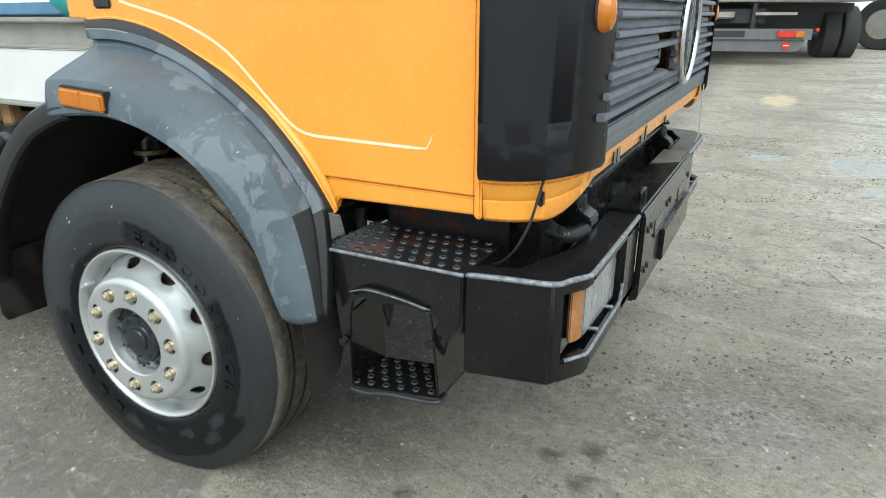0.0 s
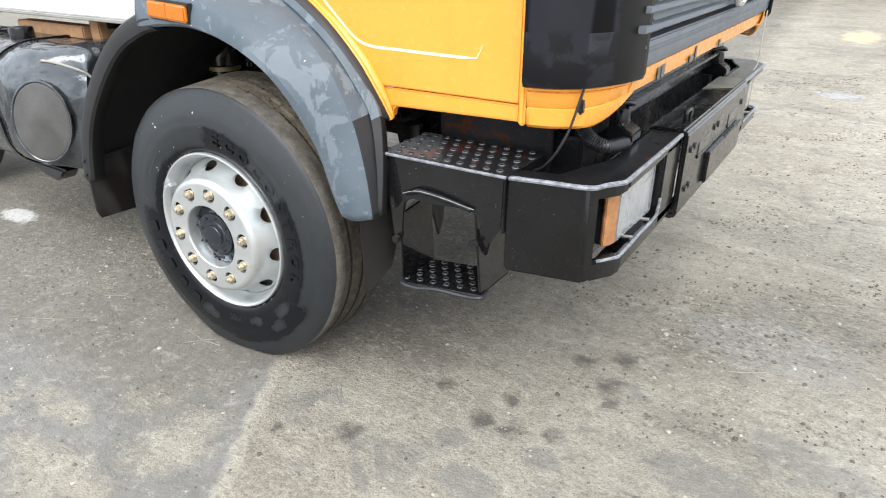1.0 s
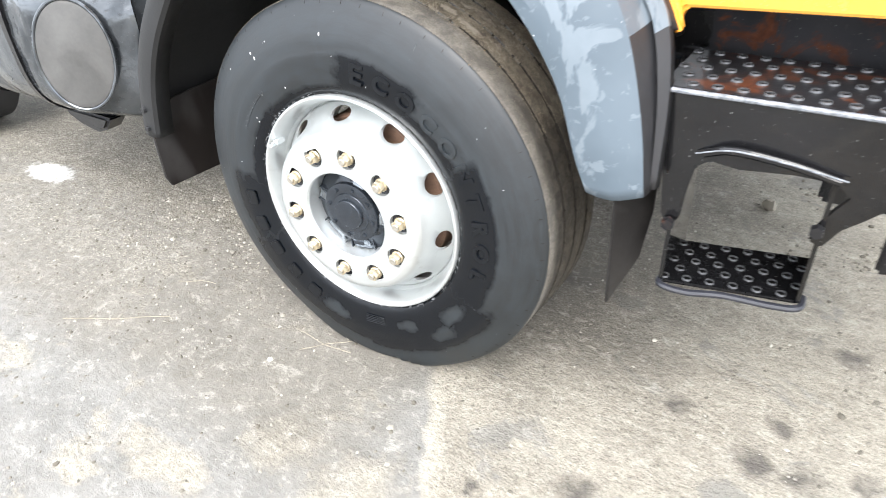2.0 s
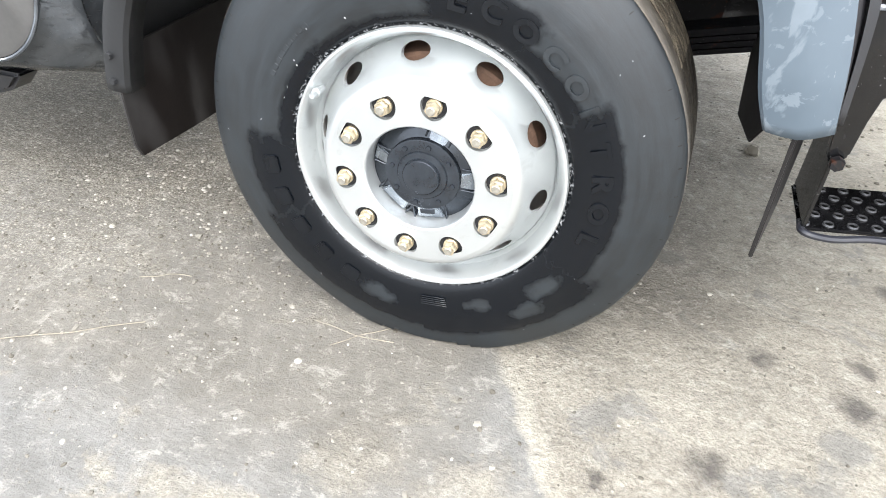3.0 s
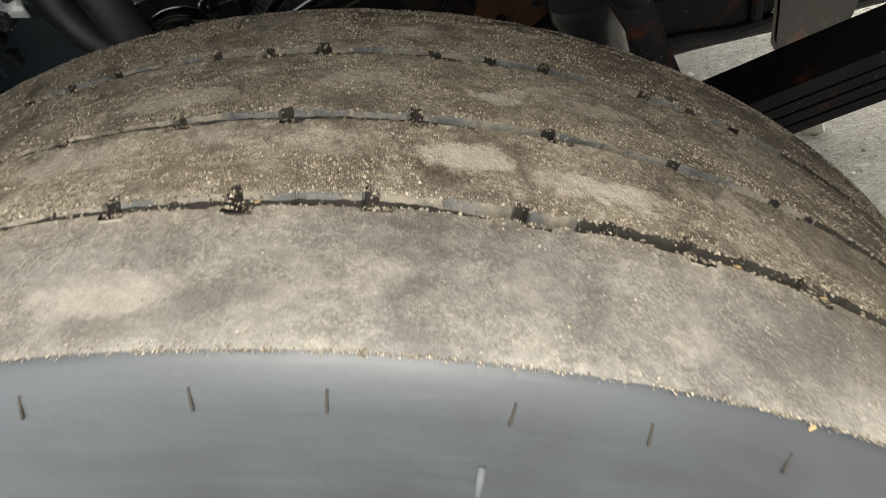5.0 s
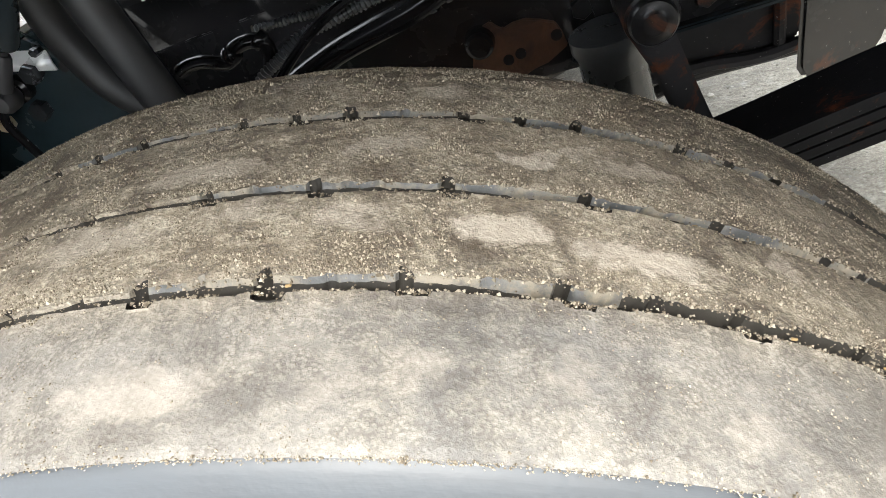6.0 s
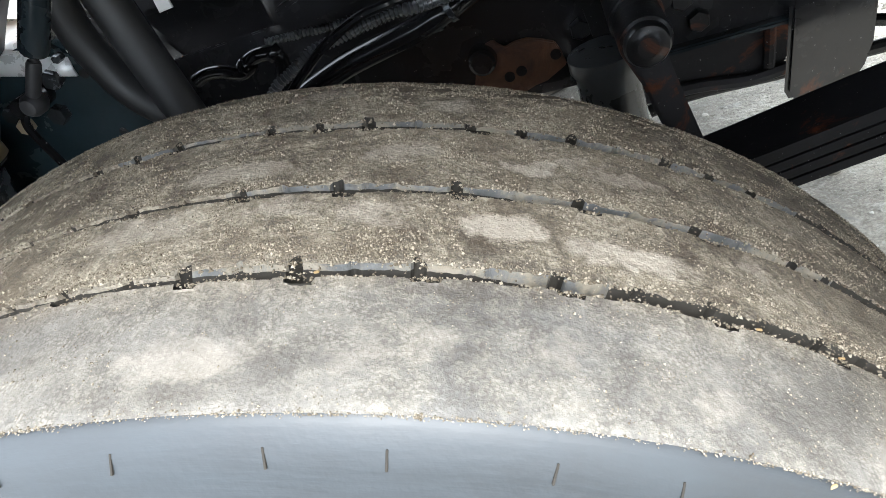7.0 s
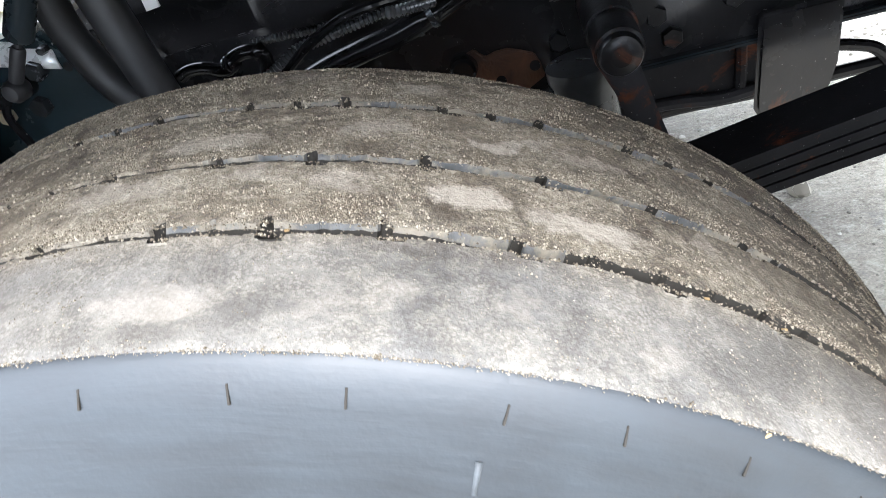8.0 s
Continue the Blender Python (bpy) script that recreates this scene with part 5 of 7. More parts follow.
def build_cab():
    # door skin: upper panel, sill strip below the crease
    up = ARCH[:-2] + [(0.628, 1.075), (1.112, 1.075), (1.112, 2.55), (-0.30, 2.55)]
    part("cab_side", prism(up, "y", DOOR_Y, DOOR_Y + 0.03, 0.004), ORANGE, truck, "orange cab door panel with a cream pinstripe")
    low = [(0.632, 1.0715), (0.655, 1.035), (0.690, 0.982), (0.702, 1.018), (1.112, 1.027), (1.112, 1.0715)]
    part("door_sill", prism(low, "y", DOOR_Y + 0.004, DOOR_Y + 0.034, 0.005), ORANGE, truck)
    # rolled edge of the wheel arch
    flare = []
    for x, z in ARCH[1:]:
        s = min(1, max(0, (x - 0.22) / 0.36))
        s = s * s * (3 - 2 * s) * min(1, max(0.3, (z - 0.93) / 0.12))
        flare.append((Vector((x + 0.022 * s, DOOR_Y + 0.004 - 0.026 * s, z + 0.006 * s)), s))
    part("arch_edge", tube([tuple(p) for p, s in flare], 0.0065, 70, 8), ORANGE, truck)
    rim = smooth_line([p for p, s in flare], 60)
    low = smooth_line([p for p in B_LINE if p.z > 0.985 or p.x < 0.3], 60)
    rows = [[q + Vector((0, 0.012, -0.002)) for q in low], [q.lerp(r, 0.12) + Vector((0, -0.002, 0)) for q, r in zip(low, rim)], [q.lerp(r, 0.45) + Vector((0, -0.006, 0)) for q, r in zip(low, rim)],
            [q.lerp(r, 0.8) + Vector((0, -0.002, 0)) for q, r in zip(low, rim)], [r + Vector((0, 0.006, 0)) for r in rim]]
    thicken(part("fender_seal", strip(rows), SEAL, truck, "black rubber seal between fender and cab", angle=60), 0.006)
    lip, skin = smooth_line([p for p, s in flare], 60), smooth_line([Vector((p.x + 0.006 * s + 0.004, DOOR_Y + 0.001, p.z + 0.005 * s + 0.004)) for p, s in flare], 60)
    middle = [p.lerp(q, 0.45) + Vector((0, 0.010 * min(1, (DOOR_Y - p.y) / 0.03) if p.y < DOOR_Y else 0, 0)) for p, q in zip(lip, skin)]
    thicken(part("arch_flare", strip([lip, middle, skin]), ORANGE, truck, angle=60), 0.004)
    # shut line and pillar at the front of the door
    part("door_post", box(1.117, 1.136, DOOR_Y - 0.016, DOOR_Y + 0.03, 1.024, 2.5, 0.005, 2), ORANGE, truck)
    part("handle_recess", box(-0.168, -0.088, DOOR_Y - 0.006, DOOR_Y + 0.01, 1.502, 1.54, 0.006, 3), PLASTIC_WET, truck, "black door handle recess")
    # pinstripe
    line = smooth_line([(-0.05, 0, 1.523), (0.018, 0, 1.507), (0.196, 0, 1.464), (0.357, 0, 1.391), (0.502, 0, 1.263), (0.573, 0, 1.203), (0.629, 0, 1.184), (0.71, 0, 1.181), (0.962, 0, 1.178), (0.988, 0, 1.188), (1.0, 0, 1.214)], 80)
    lo, hi = [], []
    for i, p in enumerate(line):
        d = (line[min(i + 1, 79)] - line[max(i - 1, 0)]).normalized()
        nrm = Vector((-d.z, 0, d.x)) * (0.0042 * min(1, (79 - i) / 8 + 0.15))
        lo.append((p - nrm) + Vector((0, DOOR_Y - 0.0012, 0)))
        hi.append((p + nrm) + Vector((0, DOOR_Y - 0.0012, 0)))
    part("pinstripe", strip([lo, hi]), STRIPE, truck, "thin cream pinstripe")
    # inner shell: floor, back, roof, far side and the front behind the grille
    part("cab_floor", prism([(-0.30, 1.50), (-0.10, 1.50), (0.25, 1.42), (0.62, 1.12), (0.70, 1.06), (1.27, 1.06), (1.27, 1.10), (0.72, 1.10), (0.28, 1.46), (-0.30, 1.54)], "y", DOOR_Y + 0.036, 2.53, 0.004), CHASSIS, truck)
    part("cab_back", box(-0.31, -0.285, DOOR_Y + 0.032, 2.53, 1.545, 2.55, 0.004), ORANGE, truck)
    part("cab_roof", prism([(-0.30, 2.552), (1.06, 2.552), (1.20, 2.60), (1.0, 2.68), (-0.24, 2.68)], "y", DOOR_Y, 2.565, 0.02), ORANGE, truck)
    part("cab_far_side", prism(up, "y", 2.535, 2.565, 0.004), ORANGE, truck)
    part("cab_front", box(1.235, 1.262, 0.44, 2.33, 1.13, 2.55, 0.004), ORANGE, truck)


build_cab()


def corner_line(z, grow=0.0, n=26, top=False):
    pts = [(1.139, 0.166), (1.20, 0.178), (1.262, 0.214), (1.305, 0.275), (1.335, 0.345), (1.352, 0.42)]
    return [Vector((p.x, p.y - grow, z)) + Vector((grow * 0.8, 0, 0)) * (i / (n - 1)) for i, p in enumerate(smooth_line([(x, y, 0) for x, y in pts], n))]


def build_corner(far):
    """Black corner cover and the orange strip under it; far: mirrored to the other side of the cab."""
    def flip(bm):
        if far:
            for v in bm.verts:
                v.co.x += 0.05 * max(0.0, v.co.y - 0.2)
                v.co.y = 2.77 - v.co.y
        return bm
    rows = [corner_line(z, g) for z, g in ((1.137, -0.012), (1.139, -0.003), (1.146, 0.0), (1.20, 0.0), (1.255, 0.0), (1.2575, -0.002), (1.26, 0.0), (1.5, 0.0), (1.9, 0.0), (2.5, -0.03))]
    ob = part("corner_cover", flip(strip(rows)), CORNER, truck, "blue-black plastic corner cover")
    thicken(ob, 0.012, 1)
    rows = [corner_line(z, g) for z, g in ((1.024, -0.05), (1.026, -0.040), (1.032, -0.034), (1.07, -0.030), (1.0755, -0.034), (1.08, -0.03), (1.112, -0.026), (1.116, -0.03), (1.121, -0.024), (1.16, -0.022))]
    for row in rows:
        for i, p in enumerate(row):
            w = max(0.0, (i / 25 - 0.5) / 0.5) ** 1.3
            p.z += w * max(0.0, 1.118 - p.z) * 0.75
    ob = part("lower_corner", flip(strip(rows)), ORANGE, truck, "orange lower cab corner")
    thicken(ob, 0.006, 1)


build_corner(False)
build_corner(True)
GX = 1.362


def build_grille():
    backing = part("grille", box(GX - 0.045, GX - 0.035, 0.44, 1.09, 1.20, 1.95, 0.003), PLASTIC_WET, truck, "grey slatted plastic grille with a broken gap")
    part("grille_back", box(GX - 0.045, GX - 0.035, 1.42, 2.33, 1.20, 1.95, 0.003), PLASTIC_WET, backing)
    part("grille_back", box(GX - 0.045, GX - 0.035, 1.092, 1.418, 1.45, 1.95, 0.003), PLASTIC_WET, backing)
    for k in range(15):
        # bars stand proud, with a stepped panel set back between them; some are broken off beside the badge
        z = 1.247 + 0.0455 * k
        y0 = min(0.51, 0.355 + 0.30 * max(0.0, z - 1.25) ** 0.8)
        spans = {1: [(y0, 1.17), (1.40, 2.77 - y0)], 2: [(y0, 0.98), (1.40, 2.77 - y0)]}.get(k, [(y0, 2.77 - y0)])
        for a, b in spans:
            bar = [(GX - 0.030, z + 0.001), (GX + 0.006, z), (GX + 0.008, z + 0.002), (GX + 0.006, z + 0.015), (GX - 0.012, z + 0.0195), (GX - 0.030, z + 0.0195)]
            part("slat", prism(bar, "y", a, b, 0.0018), GRILLE, backing)
        spans = {1: [(y0, 1.02), (1.40, 2.77 - y0)], 2: [(y0, 1.10), (1.40, 2.77 - y0)], 3: [(y0, 1.08), (1.40, 2.77 - y0)]}.get(k, [(y0, 2.77 - y0)])
        for a, b in spans:
            step = [(GX - 0.034, z + 0.0195), (GX - 0.014, z + 0.0195), (GX - 0.020, z + 0.040), (GX - 0.034, z + 0.040)]
            part("slat_step", prism(step, "y", a + 0.012, b - 0.012, 0.0015), GRILLE, backing)
        if k < 6:
            part("slat_slot", box(GX - 0.0165, GX - 0.0125, y0 + 0.02, y0 + 0.13, z + 0.0197, z + 0.0245, 0.001, 1), CHASSIS, backing)
    rnd = random.Random(30)
    for y, z in ((1.03, 1.315), (1.12, 1.36), (1.06, 1.322), (0.99, 1.30)):
        pts = [(y + rnd.uniform(0.0, 0.05) * c, z + rnd.uniform(0.008, 0.022) * s) for c, s in ((0.2, -1), (1, -0.6), (0.8, 0.5), (0.1, 1), (-0.7, 0.2))]
        part("broken_shard", prism(pts, "x", GX - 0.022, GX - 0.017, 0.001, None, None, 1), GRILLE, backing, "jagged broken piece of slat")
    # lower trim under the slats
    part("grille_trim", prism([(GX - 0.05, 1.150), (GX - 0.012, 1.152), (GX - 0.004, 1.168), (GX - 0.008, 1.196), (GX + 0.0, 1.204), (GX - 0.004, 1.226), (GX - 0.05, 1.23)], "y", 0.395, 2.375, 0.004), GRILLE, truck, "grey plastic lower grille trim")
    part("front_apron", prism([(GX - 0.07, 1.085), (GX - 0.034, 1.088), (GX - 0.026, 1.12), (GX - 0.024, 1.148), (GX - 0.07, 1.148)], "y", 0.40, 2.37, 0.004), ORANGE, truck, "orange front apron with flaking paint")
    rnd = random.Random(3)
    for y in (0.62, 0.66, 0.98, 1.05, 1.42):
        part("flaked_patch", box(GX - 0.0265, GX - 0.0225, y, y + rnd.uniform(0.02, 0.06), 1.092, 1.092 + rnd.uniform(0.02, 0.05), 0.001, 1), CHASSIS, truck)
    # orange panel and inside seen through the gap
    part("inner_panel", box(GX - 0.085, GX - 0.08, 1.13, 1.36, 1.255, 1.44, 0.002), ORANGE, backing, "orange panel seen through the broken gap")
    # badge: ring with plain bars
    by, bz, br = 1.40, 1.425, 0.175
    pts = [(GX + 0.03, by + br * math.sin(a), bz + br * math.cos(a)) for a in [2 * math.pi * i / 24 for i in range(25)]]
    badge = part("badge_ring", tube(pts, 0.0115, 97, 10), CHROME, truck, "plain chrome badge ring")
    part("badge_bar", prism([(by - 0.02, bz - 0.03), (by, bz - 0.165), (by + 0.024, bz - 0.03), (by + 0.014, bz + 0.155), (by - 0.008, bz + 0.155)], "x", GX + 0.02, GX + 0.036, 0.005), CHROME, badge)
    # amber lamps beside the grille
    for y in (0.352, 2.418):
        lamp = part("front_marker", lathe([(0.0, 0.034), (0.02, 0.033), (0.034, 0.026), (0.040, 0.012), (0.041, 0.0)], "x", 20, None, Matrix.Translation((GX - 0.02, y, 1.487)) @ Matrix.Diagonal((1, 0.75, 1.1, 1))), AMBER, truck, "amber marker lamp")
        part("marker_base", lathe([(0.0, 0.003), (0.047, 0.003), (0.047, -0.02)], "x", 20, None, Matrix.Translation((GX - 0.022, y, 1.487)) @ Matrix.Diagonal((1, 0.75, 1.1, 1))), SEAL, lamp)


build_grille()


# -- bumper --
def build_bumper():
    base = new("bumper")
    base.parent = truck
    tagged(base, "thick black-painted steel bumper with scuffed edges")
    Y0, ZT, ZB, FX = 0.172, 0.886, 0.605, 1.384

    def both(name, make, mats, label=""):
        for far in (False, True):
            bm = make()
            if far:
                for v in bm.verts:
                    v.co.y = 2.77 - v.co.y
            part(name, bm, mats, base, label)

    # outer shell of the end pieces: side, chamfer and the frame round the lamp
    def shell():
        bm = bmesh.new()
        prism([(1.10, Y0), (1.318, 0.214), (1.340, 0.248), (1.322, 0.256), (1.300, 0.226), (1.10, Y0 + 0.018)], "z", ZB, ZT, 0.008, bm, None, 3)
        corner = [(1.330, 0.233), (1.378, 0.306), (FX, 0.345), (1.352, 0.345), (1.318, 0.262)]
        prism(corner, "z", ZT - 0.042, ZT, 0.010, bm, None, 3)
        prism(corner, "z", ZB, ZB + 0.058, 0.006, bm)
        # bars over and under the lamp opening
        prism([(1.330, ZT), (FX, ZT), (FX, ZT - 0.036), (1.362, ZT - 0.044), (1.330, ZT - 0.02)], "y", 0.335, 0.86, 0.011, bm, None, 3)
        prism([(1.30, ZB), (FX - 0.012, ZB - 0.004), (FX, ZB + 0.012), (FX, ZB + 0.055), (FX - 0.012, ZB + 0.06), (1.345, ZB + 0.02), (1.30, ZB + 0.018)], "y", 0.335, 0.86, 0.006, bm)
        prism([(1.34, 0.69), (FX, 0.69), (FX, 0.86), (1.34, 0.86)], "z", ZB + 0.02, ZT - 0.01, 0.006, bm)
        return bm

    both("bumper_end", shell, BLACK)
    both("top_flange", lambda: prism([(1.10, Y0 + 0.004), (1.316, 0.217), (1.374, 0.308), (FX - 0.004, 0.335), (FX - 0.004, 0.86), (1.285, 0.86), (1.29, 0.47), (1.245, 0.36), (1.215, 0.262), (1.10, 0.235)], "z", ZT - 0.006, ZT + 0.004, 0.003), BLACK_RUST)
    # pale tubes carry both the wear and the sky's highlight on rounded edges
    both("worn_edge_sheen", lambda: tube([(1.105, Y0 + 0.004, ZT - 0.003), (1.20, Y0 + 0.0225, ZT - 0.003), (1.316, 0.2165, ZT - 0.003), (1.347, 0.262, ZT - 0.003), (1.378, 0.309, ZT - 0.003), (FX - 0.003, 0.345, ZT - 0.003), (FX - 0.003, 0.60, ZT - 0.003), (FX - 0.003, 0.858, ZT - 0.003)], 0.0072, 90, 8), WORN_SHEEN, "edge rubbed to bare grey, sky sheen in its colour")
    both("worn_lip_sheen", lambda: tube([(1.340, 0.262, ZB + 0.055), (1.376, 0.312, ZB + 0.0565), (FX - 0.002, 0.345, ZB + 0.0565), (FX - 0.002, 0.50, ZB + 0.0565), (FX - 0.002, 0.66, ZB + 0.0565), (FX - 0.003, 0.69, ZB + 0.075), (FX - 0.003, 0.70, ZB + 0.11)], 0.0052, 70, 8), WORN_SHEEN)
    # middle piece with its plate, holes and bolts
    mid = bmesh.new()
    prism([(1.27, ZT + 0.012), (FX + 0.004, ZT + 0.012), (FX + 0.018, ZT - 0.002), (FX + 0.018, 0.60), (FX + 0.006, 0.585), (1.34, 0.585), (1.34, 0.60), (FX, 0.61), (FX, ZT - 0.006), (1.27, ZT)], "y", 0.864, 1.906, 0.006, mid)
    part("bumper_middle", mid, BLACK, base)
    for y0, y1 in ((1.05, 1.22), (1.55, 1.72)):
        part("bumper_slot", box(FX + 0.0165, FX + 0.0205, y0, y1, 0.77, 0.815, 0.001, 1), CHASSIS, base)
        part("slot_lip", box(FX + 0.016, FX + 0.024, y0 - 0.01, y1 + 0.01, 0.758, 0.771, 0.003, 2), BLACK, base)
    for y in (0.93, 0.98, 1.28, 1.34, 1.80):
        for z in (0.82, 0.68):
            part("bumper_bolt", hexagon(0.012, 0.010, None, Matrix.Translation((FX + 0.024, y, z)) @ Matrix.Rotation(radians(90), 4, 'Z')), BLACK_RUST, base)
    part("dusty_top", prism([(1.275, 1.58), (FX - 0.004, 1.66), (FX - 0.004, 1.90), (1.275, 1.90)], "z", ZT + 0.0125, ZT + 0.0155, 0.001), DUSTY, base, "dusty olive-grey top of the bumper")
    part("plate_holder", box(FX + 0.018, FX + 0.034, 1.20, 1.80, 0.62, 0.745, 0.005, 2), BLACK, base)
    part("tow_hook", tube([(FX - 0.03, 1.0, 0.895), (FX - 0.03, 1.0, 0.925), (FX - 0.03, 1.06, 0.925), (FX - 0.03, 1.06, 0.895)], 0.008, 20, 8), BLACK, base)
    # headlamps
    for far in (False, True):
        def fl(bm):
            if far:
                for v in bm.verts:
                    v.co.y = 2.77 - v.co.y
            return bm
        lamp = part("headlamp", fl(prism([(1.295, 0.33), (1.334, 0.372), (1.342, 0.40), (1.346, 0.675), (1.29, 0.675), (1.28, 0.33)], "z", 0.674, 0.845, 0.004)), PLASTIC_WET, truck, "rectangular headlamp with ribbed glass")
        part("reflector", fl(prism([(1.3345, 0.384), (1.3425, 0.384), (1.3475, 0.668), (1.340, 0.668)], "z", 0.68, 0.84, 0.001)), plain("silvered_reflector", (0.86, 0.87, 0.88), 0.3, 0.5, var=0.06), lamp)
        part("lamp_glass", fl(prism([(1.343, 0.381), (1.353, 0.378), (1.362, 0.672), (1.350, 0.672)], "z", 0.676, 0.843, 0.003)), GLASS, lamp)
        part("turn_signal", fl(prism([(1.318, 0.340), (1.332, 0.322), (1.348, 0.350), (1.353, 0.374), (1.338, 0.377)], "z", 0.676, 0.843, 0.004)), plain("faded_amber_lens", (0.40, 0.185, 0.075), 0.2, var=0.35, scale=30, bump=0.05), lamp, "orange turn signal lens")
        # added dark sheet that stands for the black gap beside the lamp
        part("lamp_gap_backing", fl(box(1.268, 1.274, 0.245, 0.70, 0.60, 0.88, 0.002)), CHASSIS, base)
        part("lamp_screw", fl(tube([(1.345, 0.46, 0.664), (1.376, 0.46, 0.668)], 0.005, 6, 6)), STEEL, lamp)
        part("lamp_screw", fl(tube([(1.345, 0.62, 0.664), (1.376, 0.62, 0.668)], 0.005, 6, 6)), STEEL, lamp)
    return base


build_bumper()


# -- step box --
def build_step():
    sheet = prism([(0.697, 0.893), (1.108, 0.893), (1.106, 0.80), (1.09, 0.745), (1.062, 0.715), (1.035, 0.69), (1.012, 0.645), (0.988, 0.655), (0.994, 0.69), (1.008, 0.722), (1.026, 0.752), (1.012, 0.768), (0.985, 0.772),
                   (0.94, 0.772), (0.85, 0.762), (0.80, 0.768), (0.778, 0.752), (0.770, 0.705), (0.765, 0.64), (0.745, 0.61), (0.728, 0.64), (0.722, 0.70)], "y", 0.15, 0.160, 0.004)
    for v in sheet.verts:
        back = 0.6 * max(0.0, 0.79 - v.co.z) * min(1, max(0, (v.co.x - 0.88) / 0.12))
        v.co.y += back
        v.co.z -= 0.57 * back
    base = part("step_box", sheet, STEP_BLACK, truck, "black steel step box with a rusty studded tread")
    part("step_side", prism([(0.15, 0.893), (0.42, 0.893), (0.42, 0.74), (0.15, 0.70)], "x", 0.690, 0.697, 0.002), BLACK_RUST, base)
    part("step_side", prism([(0.165, 0.893), (0.42, 0.893), (0.42, 0.74), (0.165, 0.72)], "x", 1.094, 1.102, 0.002), BLACK_RUST, base)
    part("lower_side", prism([(0.166, 0.70), (0.33, 0.72), (0.345, 0.474), (0.165, 0.474)], "x", 0.742, 0.750, 0.002), STEP_BLACK, base)
    part("lower_side", prism([(0.170, 0.80), (0.39, 0.80), (0.405, 0.474), (0.215, 0.474)], "x", 1.000, 1.008, 0.002), STEP_BLACK, base)
    part("step_brow", tube([(0.79, 0.146, 0.785), (0.84, 0.138, 0.802), (0.93, 0.14, 0.795), (1.01, 0.146, 0.778)], 0.008, 30, 8), STEP_BLACK, base)
    part("step_back", box(0.70, 1.06, 0.40, 0.408, 0.80, 0.893, 0.002), BLACK_RUST, base)

    def tread(name, x0, x1, y0, y1, z, nx, ny, skew, mats):
        bm = bmesh.new()
        prism([(x0, y0), (x1, y0 + skew), (x1, y1 + skew), (x0, y1)], "z", z - 0.008, z, 0.003, bm)
        tread_ob = part(name, bm, mats, base, "studded step plate, paint worn to rust" if nx > 9 else "studded black step plate")
        stud = mesh_of("tread_stud", lathe([(0.0108, 0.0), (0.0098, 0.0032), (0.0088, 0.0038), (0.0074, 0.0030), (0.0070, 0.0)], "z", 14, cap=False), STUD_TOP)
        hole = mesh_of("tread_hole", lathe([(0.0, 0.0006), (0.0071, 0.0006), (0.0071, -0.004)], "z", 12), DARK_HOLE)
        for i in range(nx):
            for j in range(ny):
                u = (i + 0.5 + (0.25 if j % 2 else -0.25)) / nx
                v = (j + 0.5) / ny
                at = Matrix.Translation((x0 + u * (x1 - x0), y0 + v * (y1 - y0) + skew * u, z + 0.0002))
                for nm, me in (("tread_stud", stud), ("tread_hole", hole)):
                    o = new(nm, me)
                    o.parent, o.matrix_basis = base, at
        return tread_ob

    tread("top_tread", 0.690, 1.112, 0.150, 0.395, 0.897, 10, 5, 0.0, TREAD_RUST)
    tread("low_tread", 0.738, 1.005, 0.165, 0.345, 0.473, 6, 5, 0.06, BLACK)
    part("tread_rim", tube([(0.690, 0.148, 0.892), (0.80, 0.1475, 0.892), (1.0, 0.1475, 0.892), (1.112, 0.148, 0.892)], 0.0048, 30, 8), WORN_SHEEN, base)
    # the lower rim's grey-blue sheen is set as a lighter grey
    part("low_rim", tube([(0.745, 0.20, 0.468), (0.748, 0.158, 0.468), (0.80, 0.162, 0.462), (0.87, 0.176, 0.470), (0.96, 0.200, 0.462), (1.008, 0.212, 0.466), (1.012, 0.25, 0.468)], 0.0075, 50, 8), RIM_SHEEN, base)
    # highlight on the lip of the brow, set as a thin pale tube
    part("brow_shine", tube([(0.775, 0.143, 0.783), (0.84, 0.131, 0.805), (0.93, 0.133, 0.799), (0.97, 0.136, 0.792), (1.02, 0.142, 0.783)], 0.0016, 30, 6), WORN_SHEEN, base)
    for x, y, z in ((0.748, 0.148, 0.628), (0.998, 0.19, 0.66)):
        part("step_bolt", hexagon(0.013, 0.016, None, Matrix.Translation((x, y - 0.018, z))), BLACK_RUST, base)


build_step()

# dark sheet behind the step, hose and cable behind the bumper
part("inner_wing", box(0.70, 1.10, 0.46, 0.47, 0.80, 1.08, 0.002), WING, truck, "rusty brown inner wing sheet")
part("air_hose", tube([(1.185, 0.43, 1.05), (1.197, 0.42, 0.995), (1.219, 0.42, 0.963), (1.246, 0.425, 0.942), (1.276, 0.45, 0.928), (1.29, 0.55, 0.915)], 0.022, 30, 14, None, 0.002, 0.006), PLASTIC_WET, truck, "black corrugated air hose")
part("loose_cable", tube([(1.275, 0.235, 1.14), (1.265, 0.225, 1.09), (1.248, 0.215, 1.02), (1.216, 0.215, 0.955), (1.17, 0.245, 0.905), (1.13, 0.28, 0.88)], 0.0034, 40, 6), SEAL, truck, "thin black cable hanging behind the bumper")
part("thin_wire", tube([(1.365, 2.3, 1.16), (1.372, 2.26, 1.05), (1.38, 2.22, 0.93), (1.37, 2.2, 0.895)], 0.003, 30, 6), STEEL, truck)
